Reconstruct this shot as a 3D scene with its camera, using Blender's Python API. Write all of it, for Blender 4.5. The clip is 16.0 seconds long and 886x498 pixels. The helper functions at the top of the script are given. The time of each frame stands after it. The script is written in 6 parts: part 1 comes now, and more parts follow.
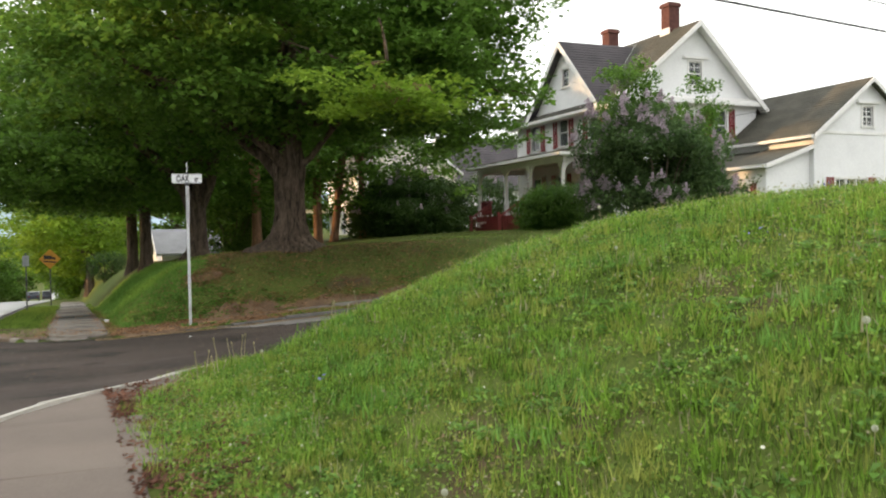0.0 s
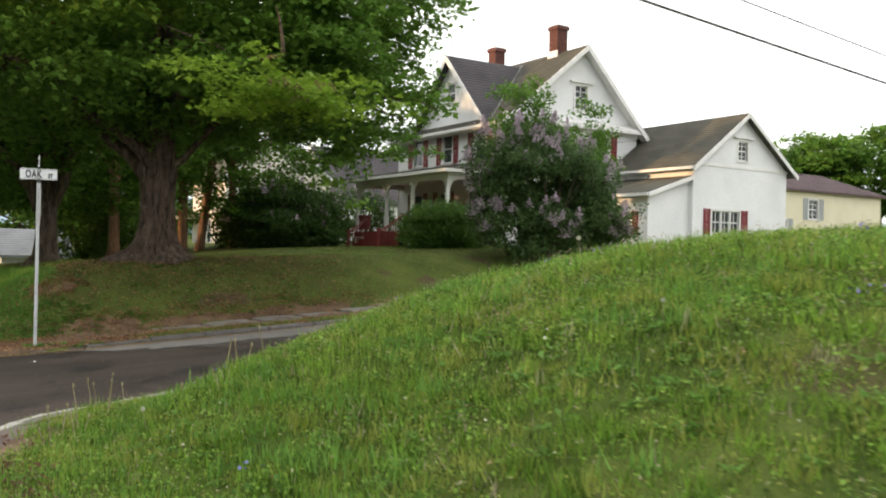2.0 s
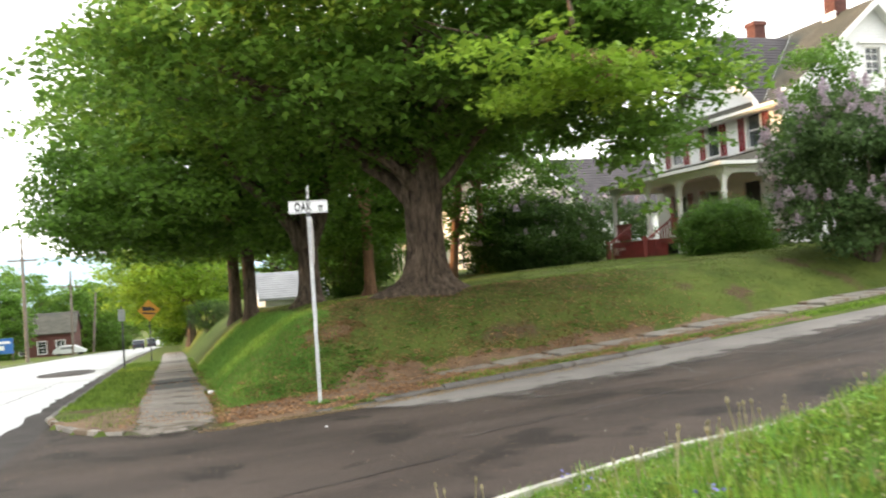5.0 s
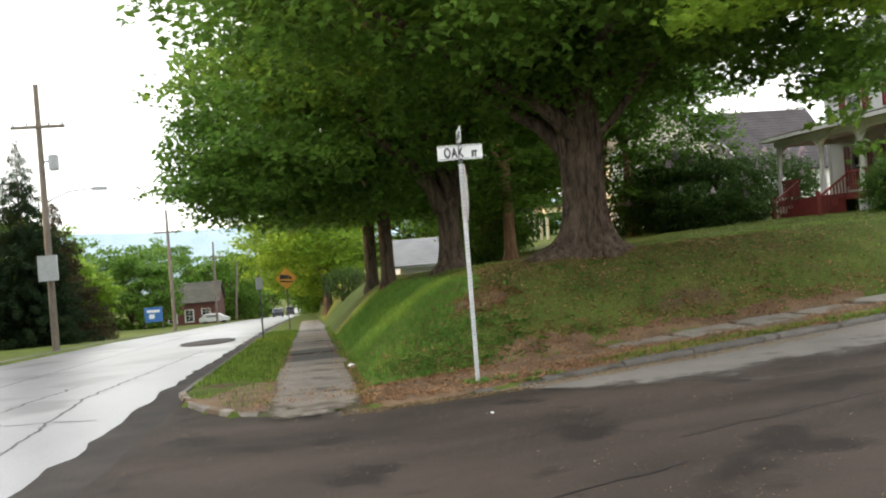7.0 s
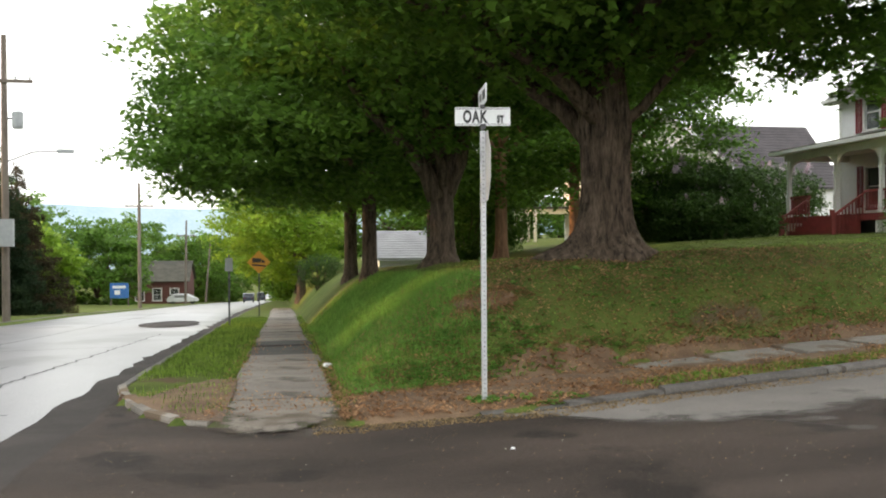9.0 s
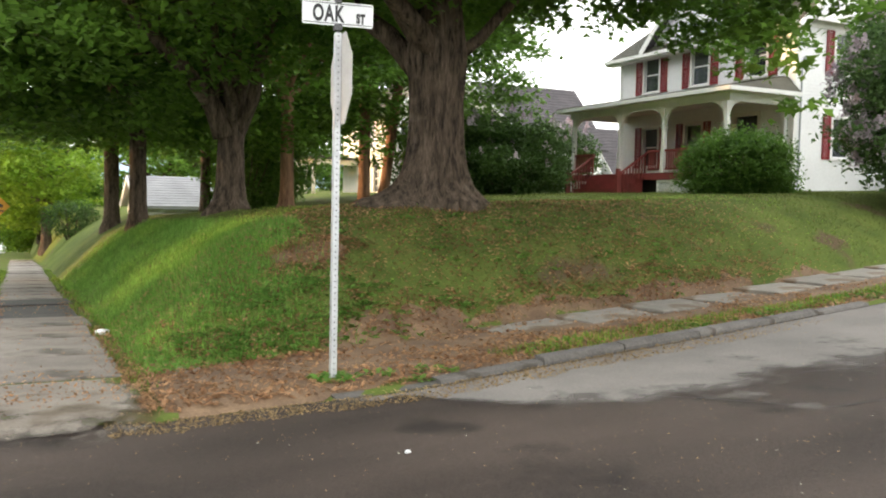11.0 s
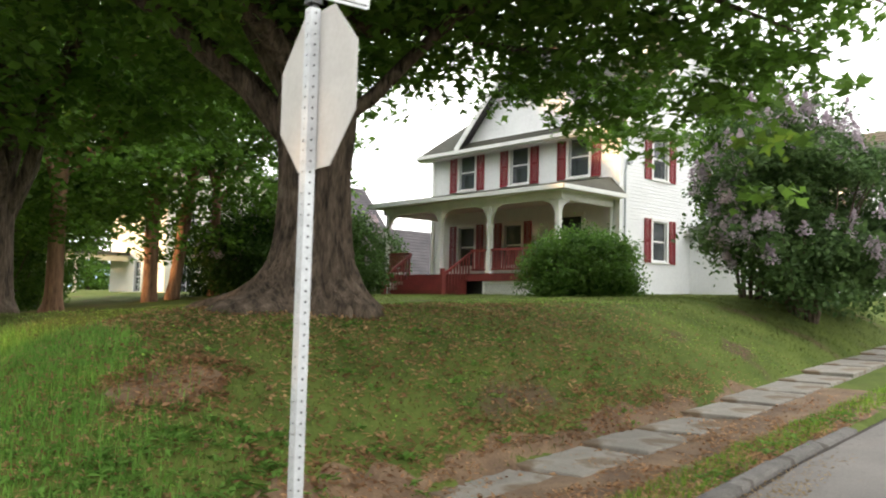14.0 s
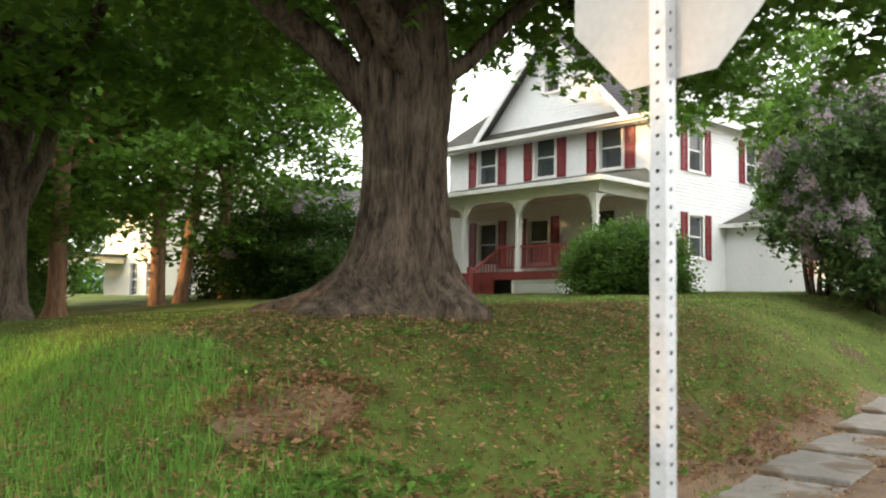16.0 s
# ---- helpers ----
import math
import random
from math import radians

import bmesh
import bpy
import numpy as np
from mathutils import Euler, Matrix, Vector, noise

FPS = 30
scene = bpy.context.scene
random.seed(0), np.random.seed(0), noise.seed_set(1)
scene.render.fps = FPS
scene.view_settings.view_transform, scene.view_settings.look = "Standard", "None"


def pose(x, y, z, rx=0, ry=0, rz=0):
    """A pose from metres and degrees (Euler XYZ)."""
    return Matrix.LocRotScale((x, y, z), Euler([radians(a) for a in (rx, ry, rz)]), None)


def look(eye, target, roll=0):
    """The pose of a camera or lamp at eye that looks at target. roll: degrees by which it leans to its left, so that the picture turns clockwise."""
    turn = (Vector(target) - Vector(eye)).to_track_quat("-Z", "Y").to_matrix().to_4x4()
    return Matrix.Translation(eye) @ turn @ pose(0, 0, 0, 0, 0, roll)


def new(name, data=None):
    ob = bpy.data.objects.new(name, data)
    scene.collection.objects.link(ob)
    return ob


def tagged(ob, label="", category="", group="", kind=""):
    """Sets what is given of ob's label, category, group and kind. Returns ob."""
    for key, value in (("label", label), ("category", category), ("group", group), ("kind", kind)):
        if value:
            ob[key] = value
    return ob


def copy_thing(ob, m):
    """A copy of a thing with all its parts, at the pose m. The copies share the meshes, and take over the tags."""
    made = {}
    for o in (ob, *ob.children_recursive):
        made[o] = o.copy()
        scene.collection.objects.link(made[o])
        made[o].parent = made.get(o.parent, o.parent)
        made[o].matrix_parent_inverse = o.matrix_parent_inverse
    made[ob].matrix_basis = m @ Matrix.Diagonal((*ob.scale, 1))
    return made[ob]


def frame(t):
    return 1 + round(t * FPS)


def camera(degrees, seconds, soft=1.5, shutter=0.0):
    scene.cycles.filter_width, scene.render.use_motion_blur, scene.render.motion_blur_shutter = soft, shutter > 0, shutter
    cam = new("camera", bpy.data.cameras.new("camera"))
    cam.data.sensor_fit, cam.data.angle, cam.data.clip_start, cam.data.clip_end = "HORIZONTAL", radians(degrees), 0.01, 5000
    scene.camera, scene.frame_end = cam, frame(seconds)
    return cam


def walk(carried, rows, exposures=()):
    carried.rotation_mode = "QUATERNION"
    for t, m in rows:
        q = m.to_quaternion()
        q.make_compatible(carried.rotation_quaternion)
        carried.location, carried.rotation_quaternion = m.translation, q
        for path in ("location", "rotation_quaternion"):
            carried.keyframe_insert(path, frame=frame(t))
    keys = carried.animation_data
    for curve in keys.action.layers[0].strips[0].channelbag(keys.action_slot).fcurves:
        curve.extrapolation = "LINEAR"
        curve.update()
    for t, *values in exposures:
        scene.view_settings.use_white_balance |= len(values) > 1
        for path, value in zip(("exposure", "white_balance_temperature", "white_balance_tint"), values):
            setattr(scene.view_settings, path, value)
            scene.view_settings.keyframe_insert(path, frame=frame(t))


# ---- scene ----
cam = camera(54.4, 16.0, 2.0, 0.4)
PATH = [
    (0, (0.149, 0.97, 1.695), (0.947, 2.804, 1.661), -1.2),
    (0.5, (0.282, 1.292, 1.733), (1.134, 3.101, 1.74), -0.2),
    (1, (0.303, 1.741, 1.777), (1.253, 3.501, 1.789), 0.6),
    (1.5, (0.246, 2.205, 1.813), (1.253, 3.933, 1.769), 0.0),
    (2, (0.273, 2.754, 1.815), (1.351, 4.439, 1.813), 1.3),
    (2.5, (0.226, 3.342, 1.798), (1.255, 5.057, 1.816), 0.0),
    (3, (0.269, 3.996, 1.804), (1.147, 5.791, 1.898), -0.8),
    (3.5, (0.268, 4.573, 1.771), (1.076, 6.399, 1.888), -2.8),
    (4, (0.322, 5.113, 1.774), (1.14, 6.936, 1.839), -2.4),
    (4.5, (0.282, 5.627, 1.788), (0.984, 7.499, 1.845), -2.5),
    (5, (0.346, 6.201, 1.842), (0.952, 8.106, 1.891), -3.8),
    (5.2, (0.374, 6.423, 1.835), (0.914, 8.348, 1.907), -3.8),
    (7.3, (0.342, 8.711, 1.715), (0.634, 10.69, 1.676), -4.0),
    (7.5, (0.363, 8.932, 1.724), (0.653, 10.909, 1.655), -3.3),
    (8, (0.369, 9.51, 1.688), (0.699, 11.479, 1.565), -2.0),
    (8.5, (0.365, 10.07, 1.646), (0.658, 12.048, 1.649), -1.8),
    (9, (0.321, 10.647, 1.592), (0.688, 12.613, 1.581), -0.4),
    (9.5, (0.287, 11.246, 1.521), (0.702, 13.202, 1.488), -1.7),
    (10, (0.247, 11.821, 1.486), (0.928, 13.699, 1.393), 0.5),
    (10.2, (0.203, 12.013, 1.473), (0.963, 13.86, 1.367), 0.9),
    (12.3, (-0.035, 14.365, 1.412), (1.195, 15.941, 1.352), 0.8),
    (12.5, (0.005, 14.613, 1.42), (1.328, 16.112, 1.355), 0.9),
    (13, (0.14, 15.197, 1.418), (1.461, 16.698, 1.434), 1.1),
    (13.5, (0.25, 15.79, 1.435), (1.532, 17.309, 1.66), 2.1),
    (14, (0.294, 16.432, 1.424), (1.624, 17.92, 1.559), 1.5),
    (14.5, (0.314, 16.947, 1.408), (1.448, 18.571, 1.683), 1.5),
    (15, (0.305, 17.481, 1.381), (1.577, 19.008, 1.603), -0.1),
    (15.5, (0.438, 18.05, 1.418), (1.737, 19.565, 1.552), 2.8),
    (16, (0.391, 18.517, 1.392), (1.75, 19.979, 1.53), 0.9),
]
EXPOSURES = [(0, 0.66), (0.5, 0.6), (2.0, 0.56), (2.5, 0.48), (3.5, 0.34), (4.0, 0.84), (4.3, 0.97), (5, 1.42), (7.5, 0.86), (9, 0.88), (9.5, 0.92), (10, 1.28), (12.5, 1.36), (14, 1.32), (16, 1.45)]
walk(cam, [(t, look(eye, target, roll)) for t, eye, target, roll in PATH], EXPOSURES)


# ---- lie of the land ----
def lerp_table(rows, v):
    """Straight lines through (place, height) rows."""
    if v <= rows[0][0]:
        return rows[0][1]
    for (a, p), (b, q) in zip(rows, rows[1:]):
        if v <= b:
            return p + (q - p) * (v - a) / (b - a)
    return rows[-1][1]


def smooth(a, b, v):
    v = min(1.0, max(0.0, (v - a) / (b - a)))
    return v * v * (3 - 2 * v)


STREET = [(-80, 1.5), (-30, 0.7), (-6, 0.22), (1, 0.25), (6, 0.36), (9, 0.26), (12, 0.04), (15, -0.06), (19.7, -0.27), (24, -0.4), (60, -2.2), (160, -8.0), (420, -24), (900, -40)]


def base(x, y):
    """Height of the streets: downhill along y, Oak Street climbing along x."""
    return lerp_table(STREET, y) + 0.045 * max(0.0, min(x, 60) - 1.0) * (1 - smooth(30, 60, y)) + 0.02 * max(0, min(x, 60) - 8) * (1 - smooth(30, 60, y))


NEAR = [(-1.9, 4.9), (-1.2, 6.9), (-0.36, 8.7), (0.1, 9.6), (0.5, 10.2), (0.8, 10.6), (1.05, 11.1), (1.35, 11.6), (1.6, 11.8), (2.05, 11.95), (2.8, 12.25), (4.2, 12.65), (60.0, 19.0)]
FAR = [(-1.9, 23.0), (-1.6, 21.6), (-1.2, 20.6), (-0.8, 20.0), (-0.3, 19.7), (1.0, 19.4), (3.0, 19.33), (4.5, 19.62), (6.9, 20.05), (8.2, 20.3), (12.5, 20.8), (60.0, 26.5)]


def oak_far(x):
    return lerp_table(FAR, x)


def oak_near(x):
    return lerp_table(NEAR, x)


def on_road(x, y):
    return -11.3 < x < -1.9 or (x >= -1.9 and oak_near(x) < y < oak_far(x))


HILL = (1.22, 3.98, 1.33, 1.64, 0.0246)


def soft_min(a, b, k):
    h = max(0.0, min(1.0, 0.5 + 0.5 * (b - a) / k))
    return b + (a - b) * h - k * h * (1 - h)


def near_hill(x, y):
    """Grassy knoll beside the first stretch of pavement."""
    top, width, edge, start, tilt = HILL
    d = soft_min(x - start, oak_near(x) - edge - y, 2.0)
    if d <= 0:
        return 0.12 * smooth(0.6, 1.9, x) * smooth(0.2, 1.6, oak_near(x) - y)
    return 0.12 * smooth(0.6, 1.9, x) * smooth(0.2, 1.6, oak_near(x) - y) + top * math.sin(min(1.0, d / width) * math.pi / 2) + tilt * max(0.0, d - width)


def lot_bank(x, y):
    """Raised lawn of the corner house above both streets."""
    b = base(x, y)
    d = soft_min(x - 1.15, y - (20.85 + 0.15 * x), 1.5)
    if d <= 0:
        return b
    level = max(b + 0.9, 1.36 + 0.036 * (x - 6) - 0.03 * (min(y, 60) - 25) * (1 - smooth(6, 16, x)))
    s = 1 - (1 - min(1.0, d / 3.3)) ** 2
    return b + (level - b) * s


def ground(x, y):
    """Height of the open ground, with the road beds sunk under the asphalt."""
    if on_road(x, y):
        return base(x, y) - 0.12
    if x < -11.3:
        return base(x, y) + 0.1 + 0.5 * (1 - smooth(-40, -14, x))
    if y <= oak_near(x):
        return base(x, y) + 0.03 + near_hill(x, y)
    if x > 1.0:
        return max(base(x, y) + 0.06 * smooth(0.0, 0.4, y - oak_far(x)), lot_bank(x, y))
    return base(x, y) + 0.06

# ---- sky, sun ----
SUN_FROM = Vector((-0.93, 0.36, 0.12)).normalized()
world = bpy.data.worlds.new("evening_sky")
scene.world = world
world.use_nodes = True
wn, wl = world.node_tree.nodes, world.node_tree.links
wn.clear()
sky = wn.new("ShaderNodeTexSky")
sky.sky_type, sky.sun_disc = "NISHITA", False
sky.sun_elevation, sky.sun_rotation = math.asin(SUN_FROM.z), math.atan2(SUN_FROM.x, SUN_FROM.y)
cloud_at = wn.new("ShaderNodeTexCoord")
cloud = wn.new("ShaderNodeTexNoise")
cloud.inputs["Scale"].default_value, cloud.inputs["Detail"].default_value = 1.6, 5
cloud_ramp = wn.new("ShaderNodeValToRGB")
cloud_ramp.color_ramp.elements[0].position, cloud_ramp.color_ramp.elements[1].position = 0.3, 0.7
cloud_ramp.color_ramp.elements[0].color = (0.90, 0.93, 0.95, 1)
cloud_ramp.color_ramp.elements[1].color = (1.0, 0.975, 0.91, 1)
veil = wn.new("ShaderNodeMixRGB")
veil.blend_type, veil.inputs[0].default_value = "MIX", 0.9
sky_gain = wn.new("ShaderNodeVectorMath")
sky_gain.operation = "SCALE"
sky_gain.inputs["Scale"].default_value = 0.12
back = wn.new("ShaderNodeBackground")
back.inputs["Strength"].default_value = 1.35
world_out = wn.new("ShaderNodeOutputWorld")
wl.new(cloud_at.outputs["Generated"], cloud.inputs["Vector"])
wl.new(cloud.outputs["Fac"], cloud_ramp.inputs[0])
wl.new(sky.outputs[0], sky_gain.inputs[0])
wl.new(sky_gain.outputs[0], veil.inputs[1])
wl.new(cloud_ramp.outputs[0], veil.inputs[2])
wl.new(veil.outputs[0], back.inputs["Color"])
wl.new(back.outputs[0], world_out.inputs[0])
sun = new("sun", bpy.data.lights.new("sun", "SUN"))
sun.data.energy, sun.data.angle, sun.data.color = 3.2, radians(0.8), (1.0, 0.62, 0.30)
sun.matrix_world = look((0, 0, 60), Vector((0, 0, 60)) - SUN_FROM)


# ---- materials ----
def material(name, dark, light, scale=4.0, rough=0.8, bump=0.2, fine=40.0, stretch=(1, 1, 1), metal=0.0, stain=None, vary=0.0, gloss=0.5, leaf=False, relief=0.02):
    """Two scales of mottling between two colours, fine relief, an optional stain colour and a variation from object to object."""
    m = bpy.data.materials.new(name)
    m.use_nodes = True
    n, l = m.node_tree.nodes, m.node_tree.links
    b = n["Principled BSDF"]
    at = n.new("ShaderNodeTexCoord")
    mp = n.new("ShaderNodeMapping")
    mp.inputs["Scale"].default_value = stretch
    l.new(at.outputs["Object"], mp.inputs[0])
    big, small = n.new("ShaderNodeTexNoise"), n.new("ShaderNodeTexNoise")
    for k, s, d in ((big, scale, 4), (small, fine, 3)):
        k.inputs["Scale"].default_value, k.inputs["Detail"].default_value = s, d
        l.new(mp.outputs[0], k.inputs["Vector"])
    add = n.new("ShaderNodeMath")
    add.operation = "MULTIPLY_ADD"
    add.inputs[1].default_value = 0.45
    l.new(small.outputs["Fac"], add.inputs[0])
    half = n.new("ShaderNodeMath")
    half.operation, half.inputs[1].default_value = "MULTIPLY", 0.62
    l.new(big.outputs["Fac"], half.inputs[0])
    l.new(half.outputs[0], add.inputs[2])
    ramp = n.new("ShaderNodeValToRGB")
    ramp.color_ramp.elements[0].position, ramp.color_ramp.elements[1].position = 0.36, 0.68
    ramp.color_ramp.elements[0].color, ramp.color_ramp.elements[1].color = (*dark, 1), (*light, 1)
    l.new(add.outputs[0], ramp.inputs[0])
    colour = ramp.outputs[0]
    if stain:
        spots, sr, mix = n.new("ShaderNodeTexNoise"), n.new("ShaderNodeValToRGB"), n.new("ShaderNodeMixRGB")
        spots.inputs["Scale"].default_value, spots.inputs["Detail"].default_value = stain[1], 6
        sr.color_ramp.elements[0].position, sr.color_ramp.elements[1].position = stain[2], stain[2] + 0.08
        l.new(at.outputs["Object"], spots.inputs["Vector"])
        l.new(spots.outputs["Fac"], sr.inputs[0])
        l.new(sr.outputs[0], mix.inputs[0])
        l.new(colour, mix.inputs[1])
        mix.inputs[2].default_value = (*stain[0], 1)
        colour = mix.outputs[0]
    if vary or leaf:
        info = n.new("ShaderNodeNewGeometry") if leaf else n.new("ShaderNodeObjectInfo")
        hsv = n.new("ShaderNodeHueSaturation")
        mr = n.new("ShaderNodeMapRange")
        mr.inputs["To Min"].default_value, mr.inputs["To Max"].default_value = 1 - vary, 1 + vary
        l.new(info.outputs["Random Per Island" if leaf else "Random"], mr.inputs["Value"])
        l.new(mr.outputs[0], hsv.inputs["Value"])
        l.new(colour, hsv.inputs["Color"])
        colour = hsv.outputs[0]
    l.new(colour, b.inputs["Base Color"])
    b.inputs["Roughness"].default_value, b.inputs["Metallic"].default_value = rough, metal
    b.inputs["Specular IOR Level"].default_value = min(gloss, 0.2) if leaf else gloss
    if bump:
        bp = n.new("ShaderNodeBump")
        bp.inputs["Strength"].default_value, bp.inputs["Distance"].default_value = bump, relief
        l.new(add.outputs[0], bp.inputs["Height"])
        l.new(bp.outputs[0], b.inputs["Normal"])
    if leaf:
        tr = n.new("ShaderNodeBsdfTranslucent")
        mx = n.new("ShaderNodeMixShader")
        mx.inputs[0].default_value = 0.52
        l.new(colour, tr.inputs["Color"])
        l.new(b.outputs[0], mx.inputs[1])
        l.new(tr.outputs[0], mx.inputs[2])
        l.new(mx.outputs[0], n["Material Output"].inputs["Surface"])
    return m


M_LAWN = material("lawn_soil", (0.055, 0.082, 0.018), (0.125, 0.155, 0.036), 1.2, 0.95, 0.6, 30, gloss=0.1, stain=((0.105, 0.075, 0.045), 0.7, 0.60))
M_GRASS = material("grass_blade", (0.12, 0.23, 0.028), (0.24, 0.385, 0.055), 0.8, 0.8, 0, 5, vary=0.6, leaf=True, gloss=0.3)
M_GRASS_L = material("thin_lawn_blade", (0.085, 0.095, 0.033), (0.175, 0.225, 0.06), 0.75, 0.85, 0, 6, vary=0.45, leaf=True)
M_GRASS_B = material("lush_bank_grass", (0.12, 0.26, 0.045), (0.235, 0.42, 0.09), 0.7, 0.8, 0, 5, vary=0.4, leaf=True)
M_GRASS_K = material("short_dark_grass", (0.095, 0.17, 0.026), (0.235, 0.34, 0.062), 1.6, 0.8, 0, 5, vary=0.7, leaf=True)
M_GRASS_Y = material("yellow_grass_blade", (0.21, 0.265, 0.04), (0.40, 0.43, 0.11), 0.8, 0.8, 0, 5, vary=0.3, leaf=True, gloss=0.3)
M_TAN = material("tan_chaff", (0.24, 0.17, 0.09), (0.40, 0.29, 0.16), 2, 0.9, 0, 20, vary=0.35, leaf=True)
M_WEED = material("weed_leaf", (0.12, 0.24, 0.045), (0.2, 0.36, 0.08), 0.8, 0.55, 0, 5, vary=0.3, leaf=True)
M_CLOVER = material("clover_leaf", (0.12, 0.22, 0.03), (0.27, 0.40, 0.085), 1.4, 0.6, 0, 5, vary=0.7, leaf=True)
M_SEED = material("dry_stalk", (0.30, 0.27, 0.16), (0.48, 0.43, 0.28), 5, 0.8, 0, 20, vary=0.2, leaf=True)
M_PETAL_Y = material("pale_seed_head", (0.38, 0.39, 0.28), (0.60, 0.60, 0.48), 9, 0.9, 0, 30)
M_PETAL_B = material("blue_petal", (0.13, 0.12, 0.36), (0.24, 0.22, 0.5), 9, 0.7, 0, 30)
M_LITTER = material("fallen_leaf", (0.18, 0.085, 0.043), (0.50, 0.31, 0.175), 2, 0.85, 0, 20, vary=0.45, leaf=True)
M_LITTER_D = material("dark_old_leaf", (0.065, 0.028, 0.021), (0.25, 0.125, 0.085), 2, 0.85, 0, 20, vary=0.45, leaf=True)
M_ASPHALT = material("asphalt", (0.015, 0.0105, 0.0085), (0.082, 0.061, 0.050), 0.55, 0.8, 1.0, 95, stretch=(0.55, 1.2, 1), stain=((0.020, 0.0145, 0.012), 0.9, 0.56), gloss=0.3)
M_MAIN = material("worn_asphalt", (0.13, 0.13, 0.145), (0.27, 0.27, 0.29), 0.5, 0.32, 0.22, 60, stretch=(1, 0.3, 1), stain=((0.10, 0.10, 0.11), 0.35, 0.55), gloss=0.75)
M_SEAM = material("fresh_asphalt", (0.016, 0.013, 0.012), (0.060, 0.050, 0.045), 0.8, 0.8, 0.6, 80, gloss=0.3)
M_SAND = material("sandy_asphalt", (0.145, 0.13, 0.122), (0.245, 0.222, 0.206), 0.9, 0.9, 0.3, 50)
M_CONCRETE = material("concrete", (0.15, 0.13, 0.112), (0.29, 0.255, 0.225), 1.6, 0.9, 0.35, 60, stain=((0.10, 0.085, 0.07), 0.9, 0.57), vary=0.16)
M_SLAB = material("weathered_slab", (0.15, 0.137, 0.12), (0.30, 0.272, 0.238), 2.2, 0.9, 0.5, 55, stain=((0.14, 0.10, 0.065), 1.6, 0.53), vary=0.2)
M_APRON = material("sandy_concrete", (0.16, 0.138, 0.115), (0.28, 0.245, 0.21), 1.4, 0.92, 0.4, 50, stain=((0.11, 0.085, 0.06), 1.1, 0.57))
M_PATCHED = material("dark_patched_concrete", (0.04, 0.038, 0.036), (0.085, 0.08, 0.075), 2.0, 0.85, 0.4, 50)
M_KERB = material("granite_kerb", (0.075, 0.068, 0.063), (0.18, 0.165, 0.152), 3, 0.85, 0.8, 40, vary=0.22, stain=((0.06, 0.05, 0.04), 3.0, 0.56))
M_KERB_W = material("pale_concrete_kerb", (0.36, 0.34, 0.30), (0.52, 0.49, 0.44), 3, 0.85, 0.4, 50, vary=0.12)
M_WALK = material("smooth_tan_concrete", (0.125, 0.099, 0.081), (0.185, 0.148, 0.121), 0.9, 0.9, 0.25, 70, vary=0.06)
M_DIRT = material("dirt", (0.085, 0.05, 0.03), (0.23, 0.148, 0.086), 2.5, 0.95, 0.6, 35)
M_BARK = material("maple_bark", (0.018, 0.0135, 0.0105), (0.175, 0.13, 0.097), 9, 0.95, 1.0, 34, stretch=(1, 1, 0.2), relief=0.09, gloss=0.2, stain=((0.20, 0.155, 0.12), 1.6, 0.60))
# Bark with the orange of low sunlight put into its base colour
M_BARK_SUN = material("sun_tinted_bark", (0.11, 0.062, 0.038), (0.34, 0.19, 0.115), 6, 0.95, 0.9, 26, stretch=(1, 1, 0.16))
M_LEAF = material("maple_leaf", (0.078, 0.165, 0.024), (0.165, 0.295, 0.05), 0.35, 0.45, 0, 2, vary=0.35, leaf=True)
# Lit copy of the maple leaf: light on and through leaves put in colour
M_LEAF_LIT = material("lit_maple_leaf", (0.15, 0.27, 0.025), (0.27, 0.40, 0.05), 0.5, 0.45, 0, 2, vary=0.3, leaf=True)
M_LEAF_D = material("dark_leaf", (0.035, 0.075, 0.016), (0.07, 0.125, 0.03), 0.6, 0.5, 0, 3, vary=0.35, leaf=True)
M_LEAF_V = material("lilac_leaf", (0.05, 0.10, 0.034), (0.115, 0.185, 0.06), 0.8, 0.5, 0, 3, vary=0.35, leaf=True)
M_LEAF_B = material("bush_leaf", (0.06, 0.13, 0.02), (0.12, 0.22, 0.04), 0.8, 0.5, 0, 3, vary=0.3, leaf=True)
M_NEEDLE = material("spruce_needle", (0.012, 0.03, 0.014), (0.035, 0.06, 0.024), 0.6, 0.7, 0, 3, vary=0.4, leaf=True)
M_RUST = material("browned_needle", (0.035, 0.038, 0.018), (0.085, 0.062, 0.034), 0.6, 0.7, 0, 3, vary=0.4, leaf=True)
M_LILAC = material("lilac_blossom", (0.38, 0.30, 0.36), (0.60, 0.51, 0.56), 2, 0.8, 0, 20, vary=0.25, leaf=True)
# Distance haze on the hills is put into this pale blue base colour
M_FAR = material("haze_tinted_wood", (0.33, 0.44, 0.52), (0.42, 0.52, 0.58), 0.02, 1.0, 0, 0.2)
M_SIDING = material("white_siding", (0.70, 0.70, 0.71), (0.82, 0.82, 0.83), 0.7, 0.55, 0.05, 12, stain=((0.62, 0.61, 0.60), 0.9, 0.72))
M_TRIM = material("white_trim", (0.68, 0.67, 0.66), (0.82, 0.81, 0.79), 2, 0.5, 0.1, 30)
M_CREAM = material("cream_siding", (0.66, 0.60, 0.42), (0.76, 0.70, 0.52), 0.9, 0.6, 0.05, 12)
M_IVORY = material("ivory_siding", (0.66, 0.62, 0.52), (0.76, 0.72, 0.62), 0.9, 0.6, 0.05, 12)
M_SHUTTER = material("red_shutter", (0.16, 0.012, 0.018), (0.26, 0.022, 0.03), 3, 0.5, 0.15, 40)
